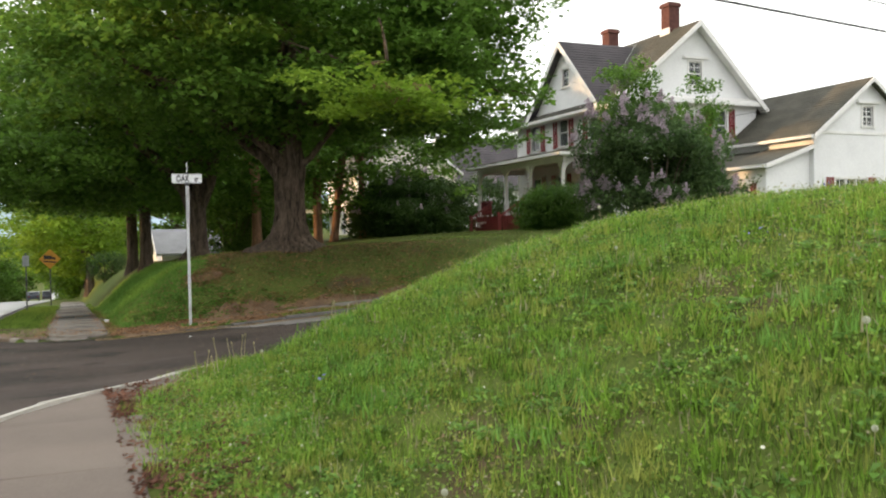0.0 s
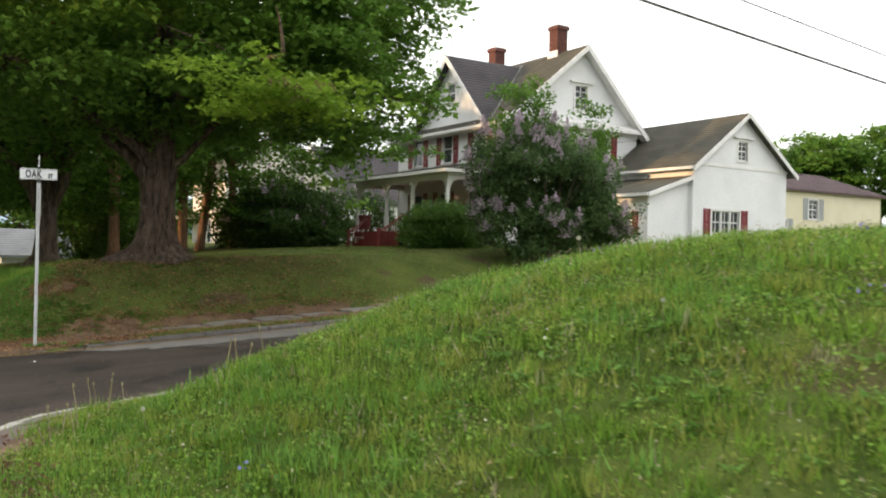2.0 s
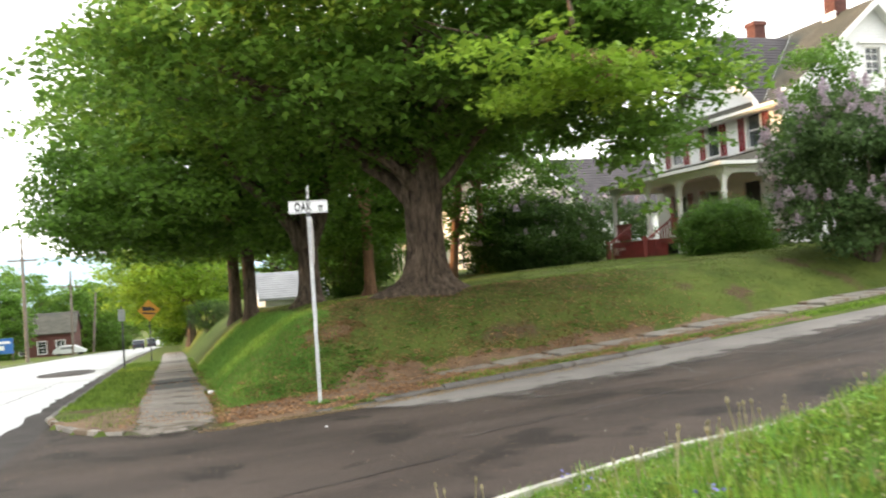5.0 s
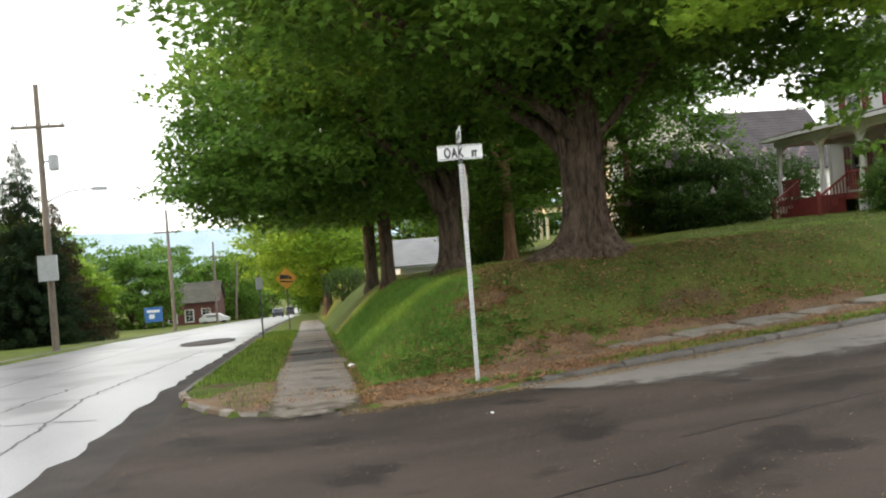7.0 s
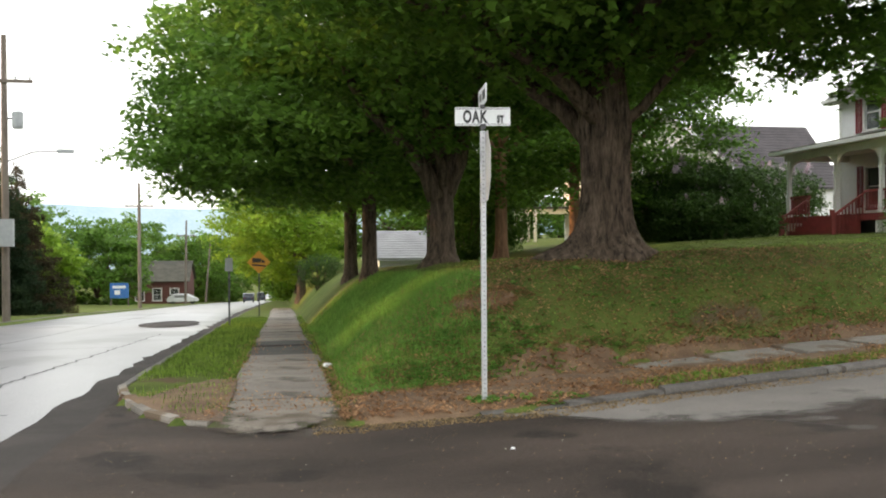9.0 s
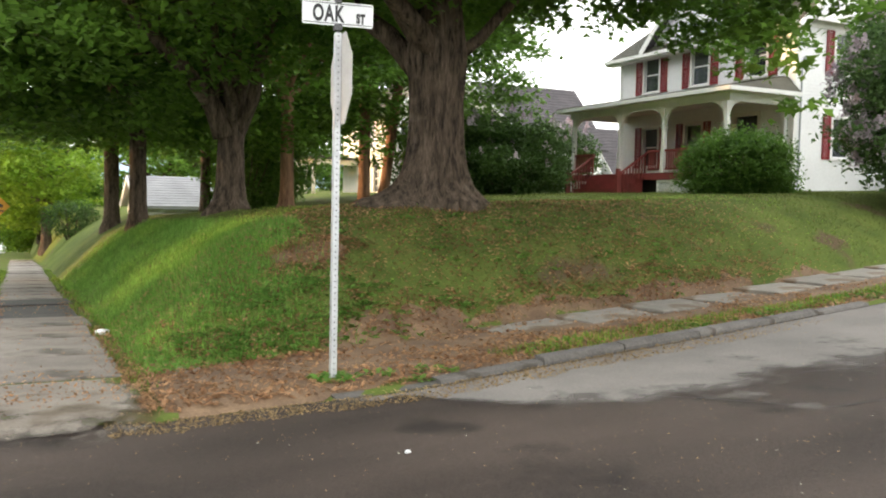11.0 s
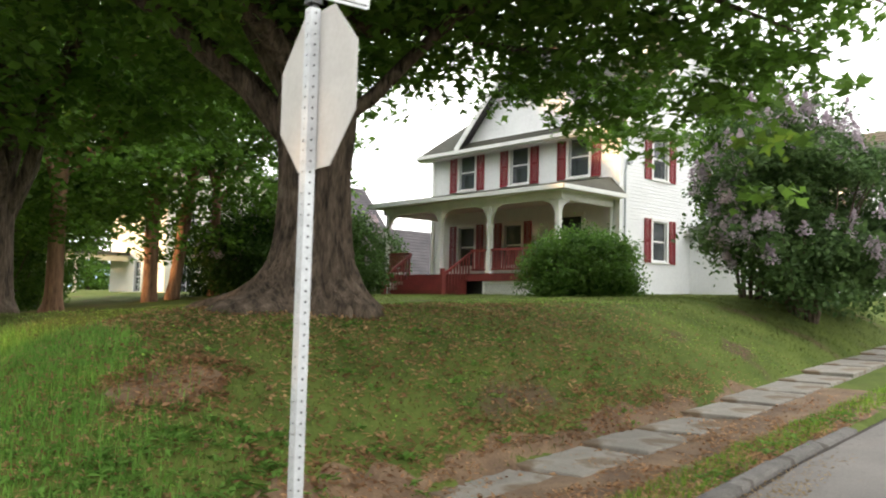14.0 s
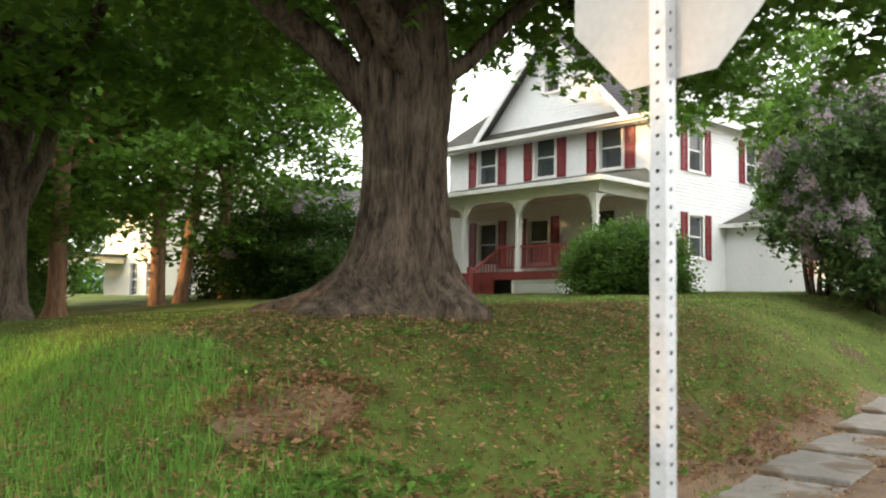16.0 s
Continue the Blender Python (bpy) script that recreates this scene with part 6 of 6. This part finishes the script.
def on_hill(x, y):
    if x < 1.8 and y > oak_near(x) - 1.75 + 0.7 * smooth(0.6, 1.7, x) + 0.12 * noise.noise((x * 5, 0, 4)):
        return False
    return x > 0.55 + 0.12 * noise.noise((y * 1.5, 0, 0)) and y < oak_near(x) - 0.12 - 0.5 * (0.9 < x < 1.9)


def hill_keep(x, y, u):
    if not on_hill(x, y):
        return False
    near = 1.0 if x < 4.0 else (0.55 if x < 7 else 0.28)
    if patch(x, y, 20, 1.3) < -0.62:
        near *= 0.25
    return u < near


def tall_of(pts, lo, hi, k):
    return np.array([lo + (hi - lo) * min(1, max(0, 0.5 + 0.7 * patch(x, y, k))) for x, y, _ in pts])


def rosettes(pts, per, leaf, spread):
    p = np.repeat(pts, per, axis=0)
    n = len(p)
    a = rng.random(n) * 2 * np.pi
    d = np.stack([np.cos(a), np.sin(a), rng.uniform(0.3, 1.1, n)], axis=1)
    d = unit(d)
    s = unit(np.cross(d, np.array([0, 0, 1.0])))
    ln = leaf * rng.uniform(0.6, 1.3, (n, 1))
    p = p + rng.normal(size=(n, 3)) * spread * np.array([1, 1, 0])
    return np.stack([p, p + d * ln * 0.55 + s * ln * 0.2, p + d * ln - np.array([0, 0, 0.25]) * ln, p + d * ln * 0.55 - s * ln * 0.2], axis=1)


hp = scatter(500000, 0.4, 15.0, 0.5, 14.0, hill_keep)
tall = tall_of(hp, 0.03, 0.075, 1)
stuff("grass", blades(hp, tall, 0.005), M_GRASS_K, "short dense green grass on the knoll", "grass", 3)


def clumps(n, per, spread, keep):
    c = scatter(n, 0.55, 12.0, 0.8, 13.4, keep)
    r = np.repeat(rng.uniform(0.5, 1.5, len(c)) * spread, per).reshape(-1, 1)
    p = np.repeat(c, per, axis=0) + np.concatenate([rng.normal(size=(len(c) * per, 2)) * r, np.zeros((len(c) * per, 1))], axis=1)
    return p, np.repeat(rng.uniform(0.6, 1.4, len(c)), per)


for n, tone, per, spread, high, label in ((3000, M_GRASS, 34, 0.055, 0.085, "fresh green grass tufts on the knoll"), (2600, M_GRASS_Y, 26, 0.045, 0.085, "yellowish grass tufts on the knoll"), (700, M_GRASS, 30, 0.07, 0.12, "taller leaning grass tufts on the knoll"), (500, M_SEED, 9, 0.05, 0.09, "dry straw tufts on the knoll")):
    p, k = clumps(n, per, spread, lambda x, y, u: on_hill(x, y) and u < (1.0 if x < 5 else 0.5))
    stuff("grass_tufts", blades(p, high * k, 0.0055, 0.9), tone, label, "grass", 3)
cl = scatter(240000, 0.6, 9.5, 1.0, 13.3, lambda x, y, u: on_hill(x, y) and u < 0.3 + 0.9 * patch(x, y, 12, 2.6) and (x < 5 or u < 0.4))
cl[:, 2] += rng.uniform(0.02, 0.085, len(cl))
stuff("clover", leaf_quads(cl, 0.021, 0.6, 1.2), M_CLOVER, "low clover and violet leaves in the grass", "weeds", 4)
dry = scatter(14000, 0.5, 10.0, 1.0, 13.5, lambda x, y, u: on_hill(x, y) and (patch(x, y, 20, 1.3) < -0.35 or u < 0.08))
stuff("dry_grass", blades(dry, np.full(len(dry), 0.10), 0.004, 0.9), M_SEED, "dry straw blades in the grass", "grass", 3)

# broad weeds, dark lush clumps and pale tips that break up the knoll
hw = scatter(5200, 0.7, 9.0, 1.0, 13.0, lambda x, y, u: on_hill(x, y) and u < (0.75 if x < 4.5 else 0.3) * (0.5 + patch(x, y, 33, 1.1)))
hw[:, 2] += 0.02
stuff("broadleaf_weeds", rosettes(hw, 9, 0.065, 0.03), M_WEED, "low broad-leaved weeds through the knoll's grass", "weeds", 4)
lc = scatter(900, 0.7, 9.0, 1.0, 13.0, lambda x, y, u: on_hill(x, y) and patch(x, y, 35, 0.8) > 0.15 - 0.5 * smooth(5, 9, y))
lcp = np.repeat(lc, 60, axis=0) + rng.normal(size=(len(lc) * 60, 3)) * np.array([0.09, 0.09, 0.0])
stuff("grass_tufts", blades(lcp, np.full(len(lcp), 0.105), 0.005, 0.7), M_GRASS_B, "lush deep green clumps of longer grass on the knoll", "grass", 3)
tips = scatter(15000, 0.6, 10.0, 1.0, 13.3, lambda x, y, u: on_hill(x, y) and u < 0.55 + 0.6 * patch(x, y, 37, 1.5))
tips[:, 2] += rng.uniform(0.07, 0.14, len(tips))
stuff("seed_tips", leaf_quads(tips, 0.012, 0.5, 2.0), M_SEED, "pale seed tips above the grass", "grass", 4)

bits = scatter(90000, 0.6, 8.0, 1.0, 13.0, lambda x, y, u: on_hill(x, y) and u < (0.6 if x < 4.5 else 0.3) * (0.6 + 0.8 * patch(x, y, 39, 1.9)) * (1 - 0.7 * smooth(5.5, 8.5, y)))
bits[:, 2] += rng.uniform(0.04, 0.11, len(bits))
stuff("small_weed_leaves", leaf_quads(bits, 0.015, 0.7, 1.3), M_GRASS_Y, "small yellow-green weed leaves in the grass", "weeds", 4)

# violets in small clusters
vc = scatter(120, 1.0, 8.0, 2.0, 12.5, lambda x, y, u: on_hill(x, y) and patch(x, y, 40, 0.9) > 0.25)
vp = np.repeat(vc, 9, axis=0) + rng.normal(size=(len(vc) * 9, 3)) * np.array([0.05, 0.05, 0.015]) + np.array([0, 0, 0.09])
stuff("violets", leaf_quads(vp, 0.022, 0.4, 1.3), M_PETAL_B, "small clusters of blue violets in the grass", "flowers", 4)
wp = scatter(450, 0.7, 9.0, 1.5, 13.0, lambda x, y, u: on_hill(x, y))
wp[:, 2] += rng.uniform(0.05, 0.12, len(wp))
stuff("small_white_flowers", leaf_quads(wp, 0.016, 0.6, 1.3), M_PETAL_Y, "tiny white flower heads in the grass", "flowers", 4)


def clock_head(bm, c, r):
    """A dandelion clock: a rough ball of short spikes."""
    for i in range(38):
        t = math.acos(1 - 2 * (i + 0.5) / 38)
        f = i * 2.399963
        d = Vector((math.sin(t) * math.cos(f), math.sin(t) * math.sin(f), math.cos(t)))
        u = d.orthogonal().normalized()
        w = d.cross(u)
        tip = c + d * r
        vs = [bm.verts.new(c + d * r * 0.2)] + [bm.verts.new(tip + (u * math.cos(a) + w * math.sin(a)) * r * 0.36) for a in (0, 2.1, 4.2)]
        for a, b in ((1, 2), (2, 3), (3, 1)):
            bm.faces.new((vs[0], vs[a], vs[b]))
        bm.faces.new(vs[1:])


clocks = scatter(300, 0.9, 7.0, 1.6, 11.5, lambda x, y, u: on_hill(x, y) and u < (0.2 if x < 3.2 and y < 4.5 else 0.03))
proto = thing("dandelion_clock", tuple(clocks[0]), "white dandelion seed head on a thin stalk", "dandelion", "dandelion clocks on the knoll")
bm = bmesh.new()
bm_tube(bm, [(0, 0, -0.02), (0.01, 0.0, 0.09), (0.0, 0.012, 0.18)], [0.003, 0.0028, 0.0022], 5)
part("stalk", bm, M_SEED, proto)
bm = bmesh.new()
clock_head(bm, Vector((0.0, 0.012, 0.196)), 0.017)
part("seed_head", bm, M_PETAL_Y, proto)
for c in clocks[1:]:
    k = random.uniform(0.6, 0.95)
    ob = copy_thing(proto, pose(*c, random.uniform(-9, 9), random.uniform(-9, 9), random.uniform(0, 360)))
    ob.scale = (k, k, k)

# bare seed stalks along the knoll's crest, joined: far more than one could pick apart
bm = bmesh.new()
crest = scatter(2600, 1.2, 13.0, 6.0, 13.5, lambda x, y, u: on_hill(x, y) and 0.35 < oak_near(x) - y < 2.6 and patch(x, y, 50, 1.2) > 0.0 and u < 0.35)
for x, y, z in crest.tolist():
    h = random.uniform(0.12, 0.34)
    dx, dy = random.uniform(-0.05, 0.05), random.uniform(-0.05, 0.05)
    bm_tube(bm, [(x, y, z), (x + dx * 0.4, y + dy * 0.4, z + h * 0.6), (x + dx, y + dy, z + h)], [0.0055, 0.005, 0.0042], 4, cap=False)
    bm_tube(bm, [(x + dx, y + dy, z + h), (x + dx, y + dy, z + h + 0.015), (x + dx, y + dy, z + h + 0.035)], [0.005, 0.012, 0.004], 5, cap=False)
tagged(solo("seed_stalks", bm, M_SEED, "pale dry seed stalks along the crest of the knoll", "stalks"), kind="stuff")


# the lawn above the far kerb
def on_lot(x, y):
    return x > 1.08 and y > 20.9 + 0.15 * x - 0.15 * noise.noise((x * 2, 3, 0))


def soil_amount(x, y):
    """How bare the foot of the bank is: worn soil along the pavement."""
    d = y - (20.85 + 0.15 * x)
    return max(0.0, 1 - d / 1.3) * smooth(1.6, 3.2, x) * (1 - smooth(11, 16, x))


def bare_spot(x, y):
    return math.hypot((x - 3.2) / 0.62, (y - 22.85) / 0.42) < 1.0 + 0.6 * noise.noise((x * 2.1, y * 2.1, 0)) + 0.3 * noise.noise((x * 7, y * 7, 3))


def lot_keep(x, y, u):
    if not on_lot(x, y) or math.hypot(x - 5.9, y - 25.1) < 0.9:
        return False
    k = 1.0 if y < 27 else 0.45
    if x > 10:
        k *= 0.6
    k *= 1 - 0.7 * soil_amount(x, y)
    if bare_spot(x, y):
        k *= 0.3
    if patch(x, y, 60, 0.9) < -0.15 and 3 < x < 14:
        k *= 0.5
    return u < k


lp = scatter(300000, 1.0, 23.0, 20.6, 38.0, lot_keep)
lush = np.array([x < 3.2 + 0.5 * patch(x, y, 3) for x, y, _ in lp])
stuff("grass", blades(lp[~lush], tall_of(lp[~lush], 0.035, 0.075, 62), 0.0055), M_GRASS_L, "thin trodden lawn on the bank", "grass", 3)
stuff("grass", blades(lp[lush], tall_of(lp[lush], 0.08, 0.16, 62), 0.006, 0.7), M_GRASS_B, "lush longer grass on the steep roadside bank", "grass", 3)
bl = scatter(34000, 1.1, 14.0, 20.8, 29.0, lambda x, y, u: on_lot(x, y) and not bare_spot(x, y) and u < 0.5 + 0.6 * patch(x, y, 63, 1.2) - 0.4 * soil_amount(x, y))
bl[:, 2] += rng.uniform(0.01, 0.06, len(bl))
stuff("clover", leaf_quads(bl, 0.026, 0.8, 1.2), M_CLOVER, "small leaves mixed through the lawn", "weeds", 4)
sl = scatter(26000, 1.1, 5.2, 20.8, 40.0, lambda x, y, u: on_lot(x, y) and x < 3.4)
stuff("grass", blades(sl, np.full(len(sl), 0.13), 0.006, 0.8), M_GRASS_B, "deep green grass on the roadside bank", "grass", 3)
vg = scatter(42000, -1.78, -0.36, 20.2, 50.0, lambda x, y, u: not on_road(x - 0.15, y - 0.15) and u < 0.55 + 0.65 * patch(x, y, 15, 0.8) - (0.5 if y < 23.6 + wavy(x, 9, 0.5) else 0.0))
stuff("grass", blades(vg, np.full(len(vg), 0.10), 0.007), M_GRASS_K, "patchy grass verge between road and pavement", "grass", 3)
nv = scatter(26000, 1.0, 14.0, 10.6, 15.0, lambda x, y, u: 0.08 < oak_near(x) - y < 1.1 and patch(x, y, 70, 1.4) > -0.2 and not (0.35 < oak_near(x) - y < 0.7 and u < 0.8))
stuff("grass", blades(nv, np.full(len(nv), 0.09), 0.0055), M_GRASS_Y, "low grass strip along the near kerb", "grass", 3)
kv = scatter(60000, 2.6, 16.0, 19.4, 23.5, lambda x, y, u: 0.2 < y - oak_far(x) < 0.62 and patch(x, y, 80, 1.0) > (-0.25 if x > 4.5 else 0.2))
stuff("grass", blades(kv, np.full(len(kv), 0.10), 0.006, 0.8), M_GRASS, "ragged grass strip behind the granite kerb", "grass", 3)


wb = scatter(4200, 1.2, 9.0, 20.6, 24.0, lambda x, y, u: on_lot(x, y) and not bare_spot(x, y - 0.1) and u < (0.42 if x < 4.3 - 0.5 * (y - 21.2) and y < 22.3 + 0.3 * patch(x, y, 5) else 0.03))
stuff("broadleaf_weeds", rosettes(wb, 12, 0.10, 0.04), M_WEED, "broad-leaved weeds at the foot of the bank", "weeds", 4)
wk = scatter(1100, 2.3, 11.0, 19.5, 22.5, lambda x, y, u: 0.18 < y - oak_far(x) < 0.6 and patch(x, y, 81, 0.9) > 0.0)
pw = np.array([(PLX + 0.12 * math.cos(a), PLY + 0.12 * math.sin(a), base(PLX, PLY) + 0.07) for a in np.arange(0, 6.28, 0.7)])
stuff("broadleaf_weeds", rosettes(np.concatenate([wk, pw]), 10, 0.11, 0.035), M_WEED, "dandelion leaves behind the kerb and round the post", "weeds", 4)


def soil_strip(name, label, xs, lo, hi, n=8, lift=0.02, mat=None):
    bm = bmesh.new()
    rows = []
    for x in xs:
        a, b = lo(x), hi(x)
        rows.append([bm.verts.new((x, a + (b - a) * k / n, max(ground(x, a + (b - a) * k / n), rough_ground(x, a + (b - a) * k / n)) + lift * math.sin(math.pi * min(1, max(0, k / n)) * 0.98 + 0.03))) for k in range(n + 1)])
    for r, q in zip(rows, rows[1:]):
        for k in range(n):
            if on_road(r[k].co.x - 0.14, 30.0):
                continue
            bm.faces.new((r[k], q[k], q[k + 1], r[k + 1]))
    return solo(name, bm, mat or M_DIRT, label, "soil", "structure", smooth_faces=True)


soil_strip("bare_soil", "bare brown soil along the sunken pavement", span((1.05, 13, 0.12)), lambda x: oak_far(x) + (0.02 if x < 2.3 else 0.15), lambda x: 20.9 + 0.15 * x + 0.3 * smooth(1.5, 3.5, x) * (1 - 0.7 * smooth(9, 13, x)) + wavy(x, 14, 0.3), 14, 0.03)
soil_strip("bare_soil", "bare trodden soil at the verge corner", span((-1.75, -0.3, 0.08)), lambda x: oak_far(x) + 0.05 + 0.06 * (1 - smooth(-1.1, -0.7, x)), lambda x: 21.6 + 1.9 * smooth(-1.75, -0.5, x) + wavy(x, 17, 0.9), 14, 0.03)
ramp = strip(span((-0.5, 1.03, 0.06)), lambda x: oak_far(x) - 0.75 + wavy(x, 35, 0.12), lambda x: 21.05, 12, 0.006)
ramp.verts.ensure_lookup_table()
for i, v in enumerate(ramp.verts):
    v.co.z += 0.072 * smooth(0.08, 0.34, (i % 13) / 12)
rimmed(solo("pavement_ramp", ramp, ragged(M_APRON, 2.0, 0.12, True), "worn sandy concrete ramp at the end of the pavement", "pavement", "structure", smooth_faces=True), 12)
soil_strip("bare_soil", "bare tan patch of earth and old leaves on the bank", span((2.75, 3.65, 0.06)), lambda x: 22.85 - 0.26 * math.sqrt(max(0.02, 1 - ((x - 3.2) / 0.5) ** 2)) + wavy(x, 61, 0.12), lambda x: 22.85 + 0.26 * math.sqrt(max(0.02, 1 - ((x - 3.2) / 0.5) ** 2)) + wavy(x, 63, 0.12), 10, 0.03)
soil_strip("pavement_apron", "smooth tan concrete apron widening to the street corner", span((-1.65, 1.5, 0.07)), lambda x: max(min(7.2, oak_near(x) - 0.4), oak_near(x) - 2.3) if x < 0.5 else oak_near(x) - 1.3 + 0.5 * smooth(0.5, 1.5, x) + wavy(x, 19, 0.1), lambda x: oak_near(x) - 0.12 - 0.35 * smooth(0.9, 1.4, x), 14, 0.02, M_WALK)
soil_strip("bare_soil", "bare worn earth where the knoll meets the pavement", span((0.55, 2.2, 0.08)), lambda x: oak_near(x) - 1.75 + wavy(x, 19, 0.1), lambda x: oak_near(x) - 1.15 + 0.6 * smooth(0.6, 1.6, x), 8, 0.03)
soil_strip("bare_soil", "narrow strip of bare earth behind the near kerb", span((2.4, 12.0, 0.12)), lambda x: oak_near(x) - 0.75 + wavy(x, 27, 0.22), lambda x: oak_near(x) - 0.32 + wavy(x, 29, 0.12), 6, 0.02)


def litter(name, n, x0, x1, y0, y1, keep, size, mat, label, lift=0.03):
    p = scatter(n, x0, x1, y0, y1, keep)
    p[:, 2] = [max(z, base(x, y) + 0.004) + random.uniform(0.005, lift) for x, y, z in p.tolist()]
    return stuff(name, leaf_quads(p, size, 1.2, 0.55), mat, label, "fallen leaves", 4)


litter("fallen_leaves", 95000, 0.9, 13.0, 19.4, 25.5, lambda x, y, u: y > oak_far(x) + 0.15 and not bare_spot(x, y) and u < (0.85 if y < 21.45 + 0.15 * x + wavy(x, 24, 0.4) else 0.34) * (1 - smooth(8, 13, x)) * (0.45 + 0.8 * patch(x, y, 26, 0.8) if abs(y - 20.66 - 0.15 * x) < 0.42 and x > 3 else 1.0), 0.065, M_LITTER, "brown fallen leaves over the pavement and bank", 0.05)
litter("fallen_leaves", 11000, 2.2, 4.6, 21.9, 23.6, lambda x, y, u: bare_spot(x, y) and u < 0.85, 0.06, M_LITTER, "reddish heap of old leaves on the bank", 0.06)
litter("fallen_leaves", 9000, 0.42, 1.25, 1.5, 10.5, lambda x, y, u: u < 1.25 - (x - 0.42) * 1.5 and patch(x, y, 90, 0.9) > -0.5, 0.06, M_LITTER_D, "dark red-brown leaves between pavement and grass", 0.05)
litter("chaff", 26000, 0.6, 9.0, 18.8, 20.6, lambda x, y, u: -0.42 + wavy(x, 22, 0.18) < y - oak_far(x) < 0.02 and u < 0.8 * (1 - smooth(5, 9, x)) + 0.1, 0.035, M_TAN, "tan seed chaff swept along the gutter", 0.015)
ve = scatter(9000, -0.5, 1.15, 20.3, 50.0, lambda x, y, u: x < -0.3 + 0.12 * wavy(y, 51, 1.0) or x > 0.9 + 0.12 * wavy(y, 53, 1.0))
ve[:, 2] += 0.02
stuff("grass", blades(ve, np.full(len(ve), 0.09), 0.007, 0.9), M_GRASS_K, "grass creeping over the pavement edges", "grass", 3)
litter("chaff", 4000, -0.5, 1.2, 20.0, 34.0, lambda x, y, u: x > 0.7 or x < -0.15 or u < 0.12, 0.045, M_LITTER, "brown leaf bits on the pavement", 0.1)
litter("chaff", 1500, -0.5, 1.1, 19.9, 21.6, lambda x, y, u: u < 0.9 - (y - 19.9) * 0.5, 0.045, M_LITTER, "brown leaf bits on the pavement end", 0.12)
litter("grit", 140, -1.5, 9.0, 12.6, 19.6, lambda x, y, u: on_road(x, y) and u < 0.6 + patch(x, y, 98, 0.6), 0.02, M_PETAL_Y, "white petal specks on the asphalt", 0.008)
litter("grit", 6000, -1.5, 9.0, 12.6, 19.6, lambda x, y, u: on_road(x, y) and u < 0.5 + patch(x, y, 97, 0.5), 0.015, M_TAN, "pale grit and seed specks on the asphalt", 0.008)
litter("chaff", 2500, -1.6, 1.2, 19.3, 22.5, lambda x, y, u: y > oak_far(x) and patch(x, y, 95, 1.0) > 0.1 and not (-0.35 < x < 0.9 and y > 20), 0.04, M_TAN, "tan chaff round the kerb corner", 0.02)
litter("lawn_litter", 26000, 1.2, 15.0, 20.8, 29.0, lambda x, y, u: on_lot(x, y) and patch(x, y, 60, 0.9) < 0.25 and u < (0.8 if y < 25 else 0.4), 0.023, M_LITTER_P, "small dry leaf bits in the thin lawn", 0.05)
litter("lawn_litter", 5000, 0.8, 8.0, 1.5, 12.0, lambda x, y, u: on_hill(x, y) and patch(x, y, 20, 1.3) < -0.2, 0.03, M_LITTER_P, "small dry leaf bits in the rough grass", 0.09)


def paper_scrap(x, y, r, seed):
    """A crumpled scrap of white paper."""
    bm = bmesh.new()
    bmesh.ops.create_icosphere(bm, subdivisions=2, radius=r)
    for v in bm.verts:
        k = 1 + 0.5 * noise.noise(v.co * (2.2 / r) + Vector((seed, 0, 0)))
        v.co = Vector((v.co.x * k * 1.2, v.co.y * k, v.co.z * k * 0.6))
    ob = solo("paper_scrap", bm, M_SIGN, "crumpled scrap of white paper on the ground", "litter")
    ob.location = (x, y, max(rough_ground(x, y), base(x, y) + (0.1 if -0.35 < x < 0.95 and y > 20 else 0.0)) + r * 0.45)


paper_scrap(1.02, 24.6, 0.075, 1)
paper_scrap(2.2, 17.6, 0.018, 2)
